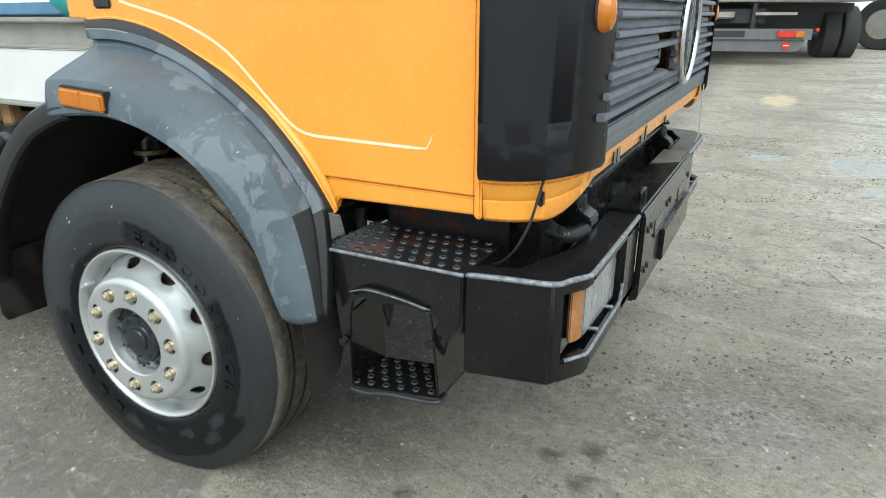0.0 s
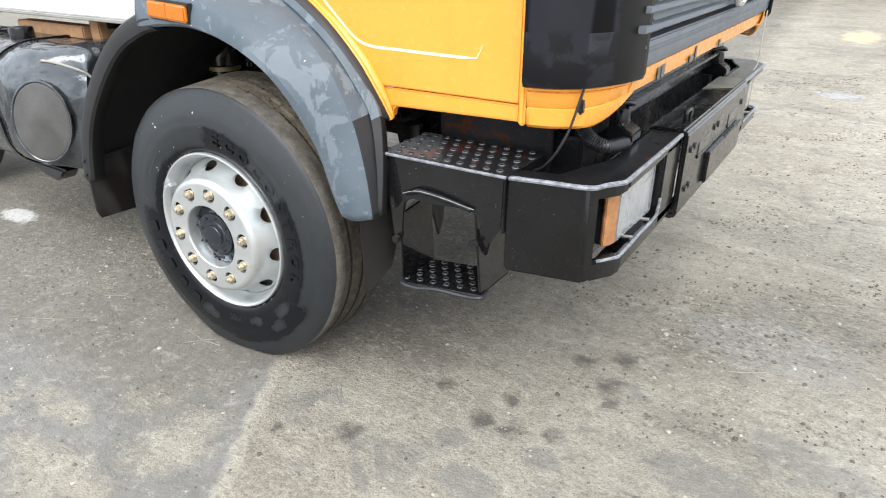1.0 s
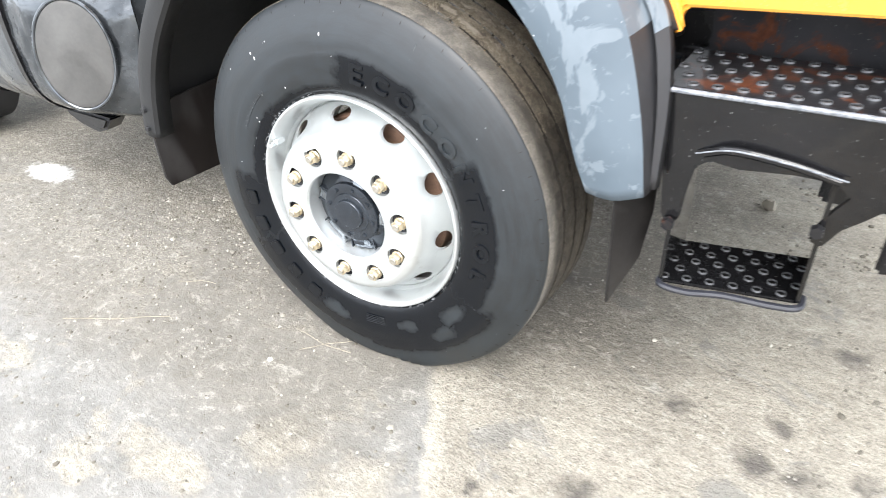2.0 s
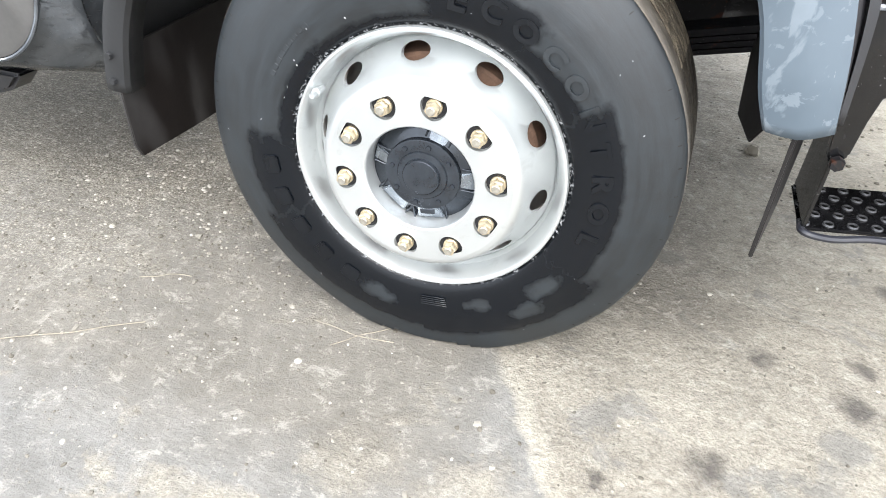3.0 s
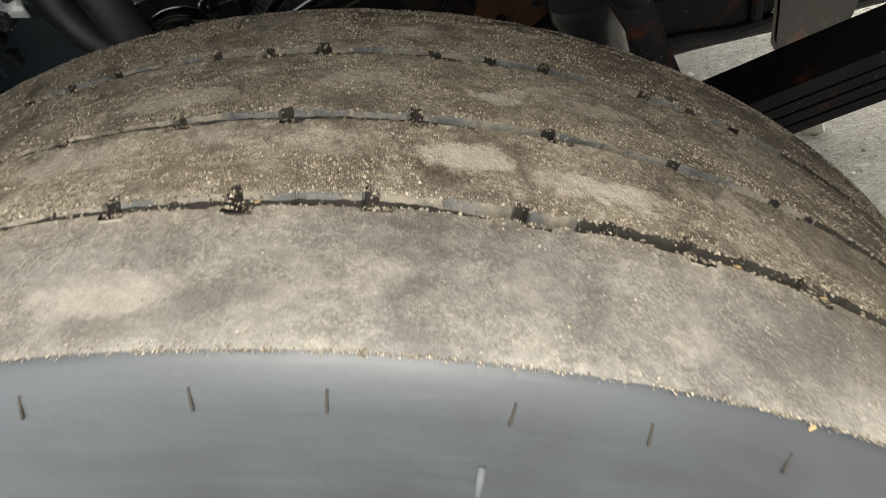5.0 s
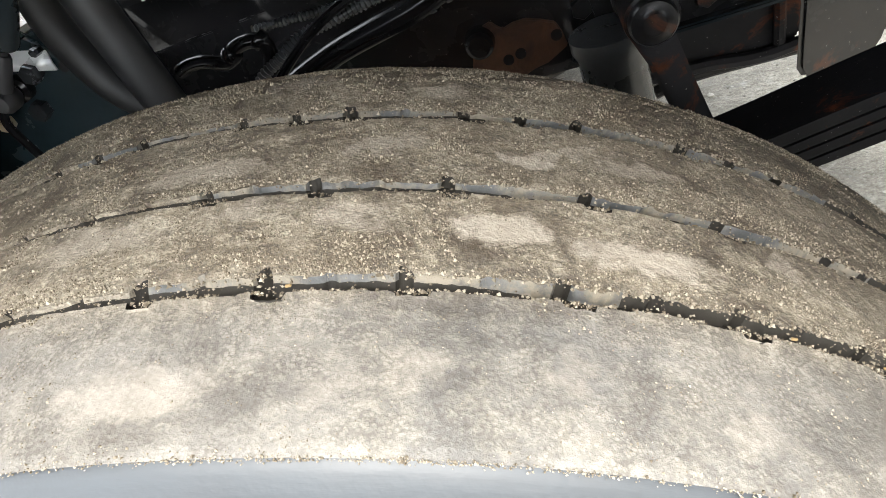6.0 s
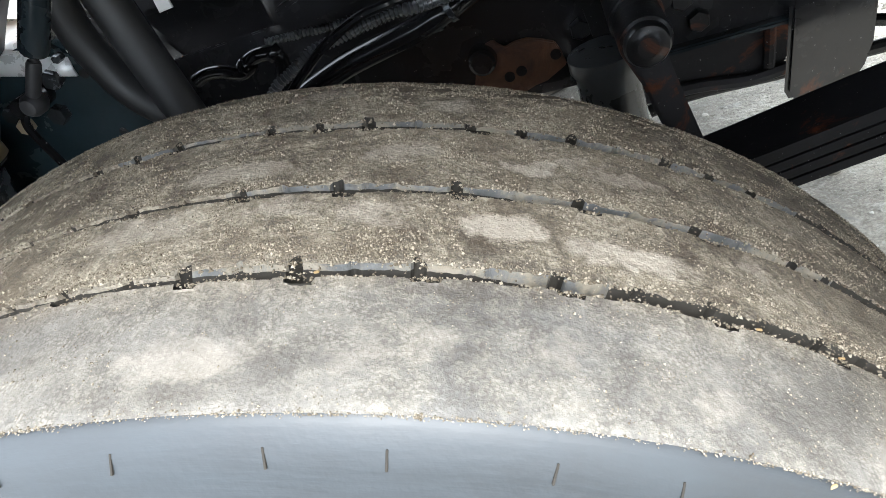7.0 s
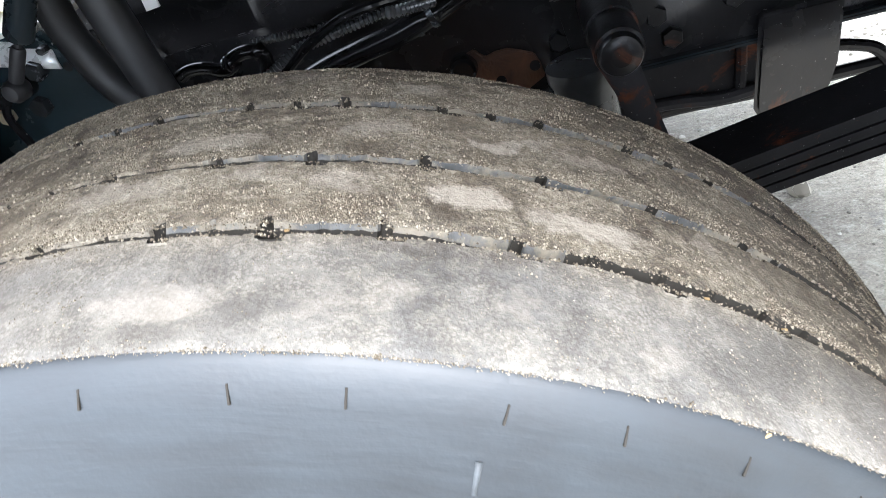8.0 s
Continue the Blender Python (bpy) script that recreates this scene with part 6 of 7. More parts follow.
# front cross member and its brackets over the bumper
part("front_crossmember", box(1.10, 1.215, 0.56, 2.21, 0.93, 1.035, 0.01, 2), CHASSIS, truck, "black front cross member")
part("crossmember_lip", box(1.215, 1.245, 0.70, 2.07, 0.985, 0.998, 0.003, 2), BLACK, truck)
for y in (0.62, 1.96):
    br = part("cab_mount", prism([(1.14, 0.895), (1.29, 0.895), (1.29, 0.925), (1.25, 0.95), (1.23, 1.0), (1.14, 1.0)], "y", y, y + 0.09, 0.005), BLACK, truck, "black cab mounting bracket")
    part("mount_bolt", lathe([(0.0, 0.06), (0.018, 0.06), (0.022, 0.05), (0.022, 0.0)], "z", 16, None, Matrix.Translation((1.24, y + 0.045, 0.93))), BLACK, br)
    part("mount_ring", tube([(1.20, y - 0.02, 1.0), (1.25, y + 0.02, 1.015), (1.26, y + 0.08, 1.0), (1.22, y + 0.11, 0.99)], 0.007, 20, 8), BLACK, br)
# added dark block that hides the bright ground behind the bumper
part("dark_filler", box(0.98, 1.18, 0.50, 2.27, 0.56, 0.925, 0.01, 2), CHASSIS, truck, "black filler added behind the bumper")
part("lower_shield", box(1.185, 1.29, 0.45, 2.32, 0.62, 0.66, 0.006, 2), CHASSIS, truck)


# -- chassis behind the wheel --
def build_chassis():
    rail = part("chassis_rail", prism([(-3.6, 0.72), (0.10, 0.722), (0.20, 0.72), (1.10, 0.715), (1.10, 0.93), (0.20, 0.93), (-3.6, 0.95)], "y", 0.925, 0.935, 0.002), CHASSIS, truck, "black chassis rail with rust and bolt holes")
    part("rail_flange", box(-3.6, 1.10, 0.936, 1.005, 0.712, 0.722, 0.002), CHASSIS, rail)
    part("far_rail", prism([(-3.6, 0.70), (1.10, 0.70), (1.10, 0.93), (-3.6, 0.98)], "y", 1.83, 1.845, 0.002), CHASSIS, truck)
    part("rail_edge", box(0.235, 1.10, 0.905, 0.926, 0.714, 0.7225, 0.003, 2), CHASSIS_GREY, rail)
    # rusty gusset plate
    pts = [(0.085, 0.722), (0.088, 0.75), (0.096, 0.772), (0.10, 0.80), (0.118, 0.808), (0.135, 0.812), (0.142, 0.803), (0.15, 0.796), (0.165, 0.800), (0.185, 0.80), (0.203, 0.793), (0.225, 0.782), (0.231, 0.765), (0.235, 0.742), (0.222, 0.735), (0.20, 0.724), (0.18, 0.721), (0.165, 0.716), (0.14, 0.719), (0.12, 0.715)]
    part("rust_plate", prism(pts, "y", 0.917, 0.9245, 0.002), RUST, rail, "rust-brown bare steel plate")
    hole = mesh_of("rail_hole", lathe([(0.0, -0.0005), (0.0085, -0.0005), (0.0085, 0.006)], "y", 16), CHASSIS)
    for x, z in ((0.222, 0.763), (0.165, 0.752), (0.145, 0.748), (0.467, 0.735), (0.56, 0.745), (0.248, 0.80), (0.66, 0.75), (0.02, 0.79)):
        o = new("rail_hole", hole)
        o.parent, o.matrix_basis = rail, Matrix.Translation((x, 0.916 if x < 0.24 and x > 0.08 else 0.9242, z))
    for x, z in ((0.265, 0.79), (0.41, 0.79), (0.43, 0.752), (0.29, 0.83), (0.52, 0.79)):
        part("rail_bolt", hexagon(0.016, 0.016, None, Matrix.Translation((x, 0.909, z))), CHASSIS_RUST, rail)
    part("rail_boss", lathe([(0.0, -0.016), (0.016, -0.016), (0.021, -0.012), (0.023, 0.0), (0.024, 0.02)], "y", 20, None, Matrix.Translation((0.112, 0.913, 0.788))), CHASSIS, rail, "round black boss")
    # spring hanger with its pin, and the link below
    hang = part("spring_hanger", prism([(0.262, 0.86), (0.40, 0.86), (0.415, 0.80), (0.37, 0.775), (0.352, 0.755), (0.31, 0.752), (0.275, 0.775)], "y", 0.905, 0.924, 0.006), CHASSIS_RUST, truck, "rusty spring hanger bracket")
    part("spring_pin", lathe([(0.0, 0.0), (0.012, 0.0), (0.016, 0.003), (0.024, 0.004), (0.0265, 0.008), (0.0265, 0.016), (0.030, 0.018), (0.031, 0.024), (0.031, 0.09), (0.034, 0.092), (0.034, 0.235)], "y", 36, None, Matrix.Translation((0.333, 0.672, 0.838))), CHASSIS_RUST, hang, "black greased spring pin")
    part("shackle", prism([(0.306, 0.82), (0.352, 0.83), (0.372, 0.74), (0.392, 0.66), (0.365, 0.65), (0.338, 0.72), (0.322, 0.78)], "y", 0.704, 0.722, 0.005), CHASSIS_RUST2, hang, "rust-red shackle link")
    part("bump_stop", lathe([(0.0, 0.60), (0.044, 0.60), (0.046, 0.61), (0.046, 0.745), (0.052, 0.757), (0.052, 0.776), (0.0, 0.778)], "z", 40, None, Matrix.Translation((0.290, 0.85, 0))),
         plain("worn_grey_sheet", (0.045, 0.049, 0.051), 0.3, 0.2, var=0.4, scale=12), truck, "worn grey round bump stop under the rail")
    # leaf spring
    spring = new("leaf_spring")
    spring.parent = truck
    tagged(spring, "dark rusty leaf spring with four stacked leaves")
    line = smooth_line([(-0.75, 0, 0.70), (-0.30, 0, 0.62), (0.0, 0, 0.60), (0.35, 0, 0.655), (0.58, 0, 0.702), (0.80, 0, 0.745), (0.98, 0, 0.775)], 60)
    off = 0.001
    for th, n in ((0.017, 60), (0.0125, 60), (0.0125, 59), (0.0125, 57)):
        a = [p + Vector((0, 0, off)) for p in line[:n]]
        b = [p + Vector((0, 0, off - th)) for p in line[:n]]
        off -= th + 0.0035
        bm = strip([[p + Vector((0, 0.655, 0)) for p in a], [p + Vector((0, 0.745, 0)) for p in a], [p + Vector((0, 0.745, 0)) for p in b], [p + Vector((0, 0.655, 0)) for p in b], [p + Vector((0, 0.655, 0)) for p in a]])
        bmesh.ops.remove_doubles(bm, verts=bm.verts, dist=1e-5)
        part("leaf", bm, SPRING, spring, angle=30)
    # hanging plate on the rail, tie bar and cross member behind
    part("hanging_plate", prism([(0.548, 0.76), (0.66, 0.76), (0.655, 0.66), (0.645, 0.625), (0.632, 0.604), (0.60, 0.592), (0.573, 0.587), (0.545, 0.594), (0.537, 0.612), (0.542, 0.68)], "y", 0.893, 0.906, 0.006), CHASSIS, truck, "black hanging sheet steel guard")
    part("brake_line", tube([(0.60, 1.10, 0.64), (0.70, 1.10, 0.60), (0.75, 1.10, 0.588), (0.80, 1.10, 0.565), (0.84, 1.10, 0.50), (0.85, 1.08, 0.44)], 0.011, 40, 10), HOSE, truck, "black rubber brake line")
    part("engine_mount", prism([(0.29, 0.72), (0.62, 0.70), (0.60, 0.565), (0.56, 0.555), (0.44, 0.57), (0.30, 0.575)], "y", 1.08, 1.16, 0.008), MOUNT, truck, "rust-brown engine mount")
    part("mount_edge", tube([(0.28, 1.072, 0.577), (0.36, 1.07, 0.571), (0.45, 1.072, 0.566), (0.53, 1.07, 0.556), (0.61, 1.072, 0.562)], 0.012, 40, 8), CHASSIS_RUST2, truck, "flaking rusty lower edge")
    part("mount_post", tube([(0.335, 1.072, 0.72), (0.333, 1.07, 0.65), (0.337, 1.072, 0.58)], 0.014, 20, 8), MOUNT, truck)
    part("mount_post", tube([(0.565, 1.072, 0.71), (0.567, 1.07, 0.64), (0.563, 1.072, 0.57)], 0.010, 20, 8), MOUNT, truck)
    part("tie_bar", tube([(0.36, 1.12, 0.515), (0.44, 1.12, 0.530), (0.60, 1.12, 0.528), (0.85, 1.12, 0.53)], 0.013, 20, 10), CHASSIS_RUST, truck, "rusty tie bar")
    part("front_axle", box(-0.06, 0.06, 0.36, 2.41, 0.38, 0.50, 0.02, 2), CHASSIS, truck, "oily black front axle beam")
    part("engine_block", prism([(-0.30, 0.66), (0.30, 0.64), (0.36, 0.78), (1.05, 0.78), (1.05, 1.02), (0.25, 1.16), (-0.50, 1.32), (-0.50, 1.02)], "y", 1.02, 1.75, 0.03), CHASSIS, truck, "oily black engine block")
    # added panel that keeps the sky from showing between the pipes
    part("sky_gap_filler", box(-0.56, 0.02, 0.97, 1.015, 1.0, 1.36, 0.01, 2), CHASSIS, truck, "black panel added to close a gap to the sky")
    part("white_plate", prism([(-0.335, 1.035), (-0.312, 1.034), (-0.312, 1.011), (-0.337, 1.010)], "y", 0.898, 0.902, 0.0005, None, None, 1), WHITE, truck, "small white plate")
    # far front wheel
    far = lathe([(0.26, 0.0), (0.50, 0.0), (0.52, 0.03), (0.52, 0.24), (0.50, 0.27), (0.26, 0.27)], "y", 64, None, Matrix.Translation((0, 2.36, 0.515)))
    part("far_wheel", far, TREAD, truck, "dusty far front tyre")


build_chassis()


# -- steering and cab parts in the wheel arch --
def build_arch_parts():
    plate = part("steering_bracket", prism([(-0.66, 0.86), (-0.62, 0.99), (-0.50, 1.05), (-0.42, 1.055), (-0.365, 1.005), (-0.31, 0.93), (-0.24, 0.86), (-0.22, 0.74), (-0.60, 0.72)], "y", 0.75, 0.77, 0.012),
                 plain("dark_green_black_paint", (0.018, 0.030, 0.036), 0.22, var=0.3, scale=12), truck, "green-black steering bracket with bolts")
    part("bracket_top", prism([(-0.665, 0.985), (-0.50, 1.035), (-0.42, 1.048), (-0.42, 1.056), (-0.50, 1.045), (-0.665, 0.995)], "y", 0.77, 0.93, 0.002), STEEL, plate)
    # bent top of the plate; the sky's reflection on it is painted white
    rows = [[Vector((x, y, z - (x + 0.45) * 0.3)) for x in (-0.56, -0.52, -0.47, -0.43, -0.405)] for y, z in ((0.745, 1.008), (0.7455, 1.02), (0.751, 1.033), (0.768, 1.046), (0.80, 1.052), (0.84, 1.056))]
    thicken(part("bracket_flange", strip(rows), plain("sky_glint_white", (0.80, 0.82, 0.83), 0.3, 0.25, var=0.1, scale=30), plate, "bent plate top, sky reflection painted white"), 0.004)
    for x, z, r in ((-0.442, 1.002, 0.0145), (-0.471, 0.954, 0.0145), (-0.412, 1.025, 0.006), (-0.54, 0.975, 0.013)):
        part("bracket_bolt", hexagon(r, 0.016, None, Matrix.Translation((x, 0.734, z))), BOLT, plate)
    for x, z in ((-0.356, 0.943), (-0.398, 0.994), (-0.40, 0.90)):
        part("bracket_hole", lathe([(0.0, -0.0005), (0.007, -0.0005), (0.007, 0.004)], "y", 14, None, Matrix.Translation((x, 0.7495, z))), CHASSIS, plate)
    valve = part("air_valve", lathe([(0.0, -0.03), (0.012, -0.03), (0.013, -0.024), (0.013, 0.012), (0.018, 0.016), (0.018, 0.03)], "y", 16, None, Matrix.Translation((-0.475, 0.72, 0.990))), HOSE, truck, "small black air valve with a brass nut")
    part("valve_nut", hexagon(0.012, 0.012, None, Matrix.Translation((-0.498, 0.70, 0.962))), NUT, valve)
    part("valve_stem", tube([(-0.475, 0.70, 0.985), (-0.49, 0.70, 0.965), (-0.498, 0.71, 0.93), (-0.50, 0.72, 0.88)], 0.006, 24, 8), HOSE, valve)
    TILTED = Matrix.Translation((-0.268, 0.55, 1.068)) @ Matrix.Rotation(radians(43), 4, "Y")
    strut = part("cab_damper", lathe([(0.0, 0.0), (0.0125, 0.0), (0.0145, 0.003), (0.0145, 0.20), (0.012, 0.21)], "z", 24, None, TILTED @ Matrix.Translation((0, 0, 0.0))), CHASSIS_GREY, truck, "black cab damper cylinder")
    part("damper_rod", lathe([(0.0, 0.0), (0.004, 0.0), (0.004, 0.09)], "z", 14, None, TILTED @ Matrix.Translation((0, 0, -0.03))), SEAL, strut)
    part("rod_end", lathe([(0.0, 0.0), (0.007, 0.0), (0.0075, 0.004), (0.0075, 0.038), (0.006, 0.042)], "z", 16, None, TILTED @ Matrix.Translation((0, 0, -0.052))), SEAL, strut)
    part("ball_joint", lathe([(0.0, -0.016), (0.009, -0.013), (0.013, -0.006), (0.013, 0.006), (0.009, 0.013), (0.0, 0.016)], "y", 18, None, Matrix.Translation((-0.315, 0.556, 1.02))), SEAL, strut)
    part("support_tube", tube([(-0.1945, 0.60, 1.098), (-0.191, 0.60, 1.032), (-0.186, 0.60, 0.96), (-0.182, 0.60, 0.90), (-0.178, 0.60, 0.78)], 0.0225, 40, 24), MUDGUARD, truck, "thick black support tube")
    part("tube_end", lathe([(0.0, -0.004), (0.0185, -0.004), (0.0195, 0.001), (0.0225, 0.0015), (0.0228, -0.003)], "z", 28, None, Matrix.Translation((-0.1945, 0.60, 1.0985)) @ Matrix.Rotation(radians(-3), 4, "Y")), MOUNT, truck, "rusty cut tube end")
    # thin bar added for the bright edge line of a plate behind
    part("plate_edge_line", tube([(-0.197, 0.64, 1.10), (-0.195, 0.64, 1.061), (-0.192, 0.64, 1.0), (-0.189, 0.64, 0.945), (-0.185, 0.64, 0.80)], 0.0035, 30, 10), CHASSIS_GREY, truck)
    part("bent_pipe", tube([(-0.30, 0.70, 1.19), (-0.318, 0.70, 1.12), (-0.329, 0.70, 1.058), (-0.322, 0.70, 1.005), (-0.302, 0.70, 0.953), (-0.25, 0.70, 0.90)], 0.0225, 50, 16), MUDGUARD, truck, "dull black bent pipe")
    # hoses over the rail
    part("corrugated_hose", tube([(-0.135, 0.69, 0.895), (-0.111, 0.69, 0.916), (-0.082, 0.69, 0.928), (-0.05, 0.69, 0.943), (-0.008, 0.69, 0.949), (0.031, 0.69, 0.954), (0.069, 0.69, 0.957), (0.093, 0.69, 0.955), (0.13, 0.73, 0.945)], 0.0078, 60, 12, None, 0.0030, 0.0058), RIBBED, truck, "thin black corrugated conduit")
    part("corrugated_hose", tube([(-0.16, 0.82, 0.938), (-0.123, 0.82, 0.936), (-0.045, 0.82, 0.931), (-0.010, 0.82, 0.934), (0.05, 0.83, 0.925)], 0.007, 50, 12, None, 0.0028, 0.0058), RIBBED, truck, "thin black corrugated conduit")
    part("air_line", tube([(-0.105, 0.675, 0.895), (-0.083, 0.675, 0.913), (-0.059, 0.675, 0.929), (-0.026, 0.675, 0.948), (0.008, 0.675, 0.962), (0.038, 0.68, 0.969), (0.07, 0.69, 0.969), (0.12, 0.73, 0.96)], 0.0058, 50, 10), HOSE, truck, "smooth black air line")
    part("coolant_hose", tube([(-0.12, 0.74, 0.872), (-0.076, 0.74, 0.887), (-0.027, 0.74, 0.900), (0.025, 0.74, 0.909), (0.075, 0.74, 0.917), (0.118, 0.75, 0.927), (0.16, 0.80, 0.93)], 0.0165, 50, 14), HOSE, truck, "thick black rubber hose")
    for x, z in ((0.098, 0.922), (0.120, 0.928)):
        part("hose_clamp", lathe([(0.0172, -0.004), (0.0195, -0.0038), (0.0195, 0.0038), (0.0172, 0.004)], "x", 28, None, Matrix.Translation((x, 0.747, z)) @ Matrix.Rotation(radians(-14), 4, "Y"), cap=False), BOLT, truck, "dull steel hose clamp")
    elbow = part("pipe_fitting", tube([(-0.215, 0.70, 0.95), (-0.199, 0.70, 0.954), (-0.178, 0.70, 0.952), (-0.153, 0.70, 0.942), (-0.140, 0.70, 0.946)], 0.009, 30, 12), HOSE, truck, "black pipe elbow")
    part("elbow_arm", tube([(-0.146, 0.70, 0.943), (-0.132, 0.70, 0.955), (-0.111, 0.70, 0.957), (-0.095, 0.70, 0.950), (-0.095, 0.70, 0.935), (-0.104, 0.70, 0.915)], 0.0095, 40, 12), HOSE, elbow)
    for x, z in ((-0.140, 0.949), (-0.098, 0.954)):
        part("elbow_collar", lathe([(0.0, -0.006), (0.0115, -0.006), (0.0125, -0.004), (0.0125, 0.004), (0.0115, 0.006), (0.0, 0.006)], "x", 18, None, Matrix.Translation((x, 0.70, z)) @ Matrix.Rotation(radians(-40 if x < -0.12 else 60), 4, "Y")), HOSE, elbow)
    part("valve_block", box(-0.16, 0.02, 0.86, 0.92, 0.94, 1.02, 0.008, 2), CHASSIS, truck)
    part("cable_tray", prism([(-0.12, 0.945), (0.06, 0.965), (0.06, 1.0), (-0.12, 0.98)], "y", 0.80, 0.86, 0.004), CHASSIS, truck)
    # air intake: canister with a hose clamp and a ribbed lower hose
    can = part("air_canister", lathe([(0.0, 0.30), (0.05, 0.30), (0.066, 0.28), (0.066, 0.05), (0.075, 0.04), (0.075, 0.0), (0.064, -0.004), (0.064, -0.07), (0.068, -0.075), (0.068, -0.098), (0.060, -0.10)], "z", 40,
                                    None, Matrix.Translation((-0.575, 0.63, 1.04))), plain("oily_grey_metal", (0.07, 0.068, 0.064), 0.2, 0.7, var=0.6, scale=14), truck, "oily metal air canister")
    part("canister_hose", tube([(-0.575, 0.63, 0.945), (-0.60, 0.63, 0.86), (-0.64, 0.63, 0.74), (-0.67, 0.64, 0.62)], 0.055, 40, 24, None, 0.0016, 0.010), HOSE_GREY, can, "grey ribbed metal hose")
    part("hose_band", lathe([(0.068, -0.010), (0.071, -0.008), (0.071, 0.008), (0.068, 0.010)], "z", 40, None, Matrix.Translation((-0.575, 0.63, 0.955)), cap=False), plain("brass_band", (0.35, 0.27, 0.16), 0.4, 0.7), can)
    part("band_screw", hexagon(0.010, 0.03, None, Matrix.Translation((-0.65, 0.58, 0.965))), NUT, can)


build_arch_parts()


# -- tank and flat bed behind the cab --
def build_rear():
    sec = []
    for k in range(64):
        a = 2 * math.pi * k / 64
        c, s = math.cos(a), math.sin(a)
        p = 3.2
        r = 1 / (abs(c) ** p + abs(s) ** p) ** (1 / p)
        sec.append((0.37 + 0.33 * r * c, 0.755 + 0.29 * r * s))
    rings = []
    for x, s in ((-2.3, 0.80), (-2.295, 0.92), (-2.27, 0.98), *[(-2.2 + 0.06 * k, 1.0) for k in range(18)], (-1.13, 0.995), (-1.10, 0.975), (-1.075, 0.94), (-1.06, 0.89), (-1.052, 0.83), (-1.056, 0.80), (-1.060, 0.74), (-1.050, 0.55), (-1.040, 0.30), (-1.036, 0.06)):
        ring = []
        for y, z in sec + sec[:1]:
            p = Vector((x, 0.37 + (y - 0.37) * s, 0.755 + (z - 0.755) * s))
            v = Vector(((p.y - 0.37) / 0.33, (p.z - 0.755) / 0.29, p.x * 2.5))
            dent = (0.3 + 0.7 * min(1, max(0, (x + 1.5) / 0.3))) * (0.030 * noise.noise(v * 1.4) + 0.030 * abs(noise.noise(v * 2.6)) + 0.005 * noise.noise(v * 6))
            if p.y < 0.37:
                w = min(1, max(0, (x + 1.30) / 0.26))
                p.y = 0.37 + (p.y - 0.37) * (1 - 0.55 * w * w * (3 - 2 * w))
            ring.append(p + Vector((dent * 0.8 if x > -1.2 else 0, (p.y - 0.37) * dent * 2.2, (p.z - 0.755) * dent * 2.2)))
        rings.append(ring)
    bm = strip(rings)
    bmesh.ops.remove_doubles(bm, verts=bm.verts, dist=1e-4)
    tank = part("fuel_tank", bm, make_tank(), truck, "dented tarnished dark metal fuel tank", angle=70)
    band = [(0.37 + (y - 0.37) * 1.03, 0.755 + (z - 0.755) * 1.035) for y, z in sec]
    for x in (-1.475, -1.95):
        part("tank_strap", prism(band, "x", x - 0.018, x + 0.018, 0.003), BLACK, tank)
    nrm, up = Vector((0.6, -0.8, 0.05)).normalized(), Vector((0.10, 0.07, 1)).normalized()
    side = up.cross(nrm).normalized()
    up = nrm.cross(side)
    m = Matrix(((side.x, -nrm.x, up.x, -1.188), (side.y, -nrm.y, up.y, 0.088), (side.z, -nrm.z, up.z, 0.735), (0, 0, 0, 1)))
    part("end_plate", lathe([(0.0, -0.006), (0.9, -0.006), (0.97, -0.003), (1.0, 0.012)], "y", 48, None, m @ Matrix.Diagonal((0.122, 1, 0.178, 1))), plain("dull_tank_plate", (0.085, 0.083, 0.08), 0.4, var=0.4, scale=6), tank, "dull oval plate on the tank's end")
    rim = [m @ Vector((0.124 * math.cos(a), -0.001, 0.18 * math.sin(a))) for a in [2 * math.pi * k / 24 for k in range(25)]]
    part("plate_rim", tube([tuple(p) for p in rim], 0.006, 97, 8), make_tank(), tank)
    part("tank_cable", tube([(-1.21, 0.16, 0.985), (-1.17, 0.15, 0.995), (-1.12, 0.18, 0.985), (-1.05, 0.24, 0.95), (-1.03, 0.27, 0.92)], 0.006, 40, 8), STEEL, tank, "thin cable tied to the tank")
    part("tank_bracket", prism([(-1.26, 0.475), (-1.56, 0.475), (-1.54, 0.44), (-1.46, 0.41), (-1.38, 0.40), (-1.32, 0.42)], "y", 0.16, 0.24, 0.01), BLACK_RUST, tank, "black bracket under the tank")
    part("tank_filler", lathe([(0.0, 0.055), (0.05, 0.055), (0.055, 0.045), (0.055, 0.0)], "z", 24, None, Matrix.Translation((-1.62, 0.30, 1.04))), BLACK, tank)
    bed = new("flat_bed")
    bed.parent = truck
    tagged(bed, "flat bed with white side board and grey steel frame")
    part("side_board", box(-4.2, -0.50, 0.40, 0.44, 1.155, 1.361, 0.006, 2), WHITE, bed, "white-painted side board with dirty lower edge")
    part("board_edge", box(-4.2, -0.50, 0.392, 0.445, 1.138, 1.1545, 0.003, 1), STEEL, bed)
    part("bed_floor", box(-4.2, -0.50, 0.446, 2.33, 1.16, 1.20, 0.004), STEEL, bed)
    part("frame_beam", prism([(0.45, 1.362), (0.395, 1.366), (0.395, 1.378), (0.43, 1.386), (0.43, 1.452), (0.39, 1.460), (0.39, 1.476), (0.58, 1.476), (0.58, 1.362)], "x", -4.2, -0.50, 0.003), STEEL, bed, "weathered grey steel beam")
    part("far_board", box(-4.2, -0.50, 2.331, 2.37, 1.155, 1.361, 0.006, 2), WHITE, bed)
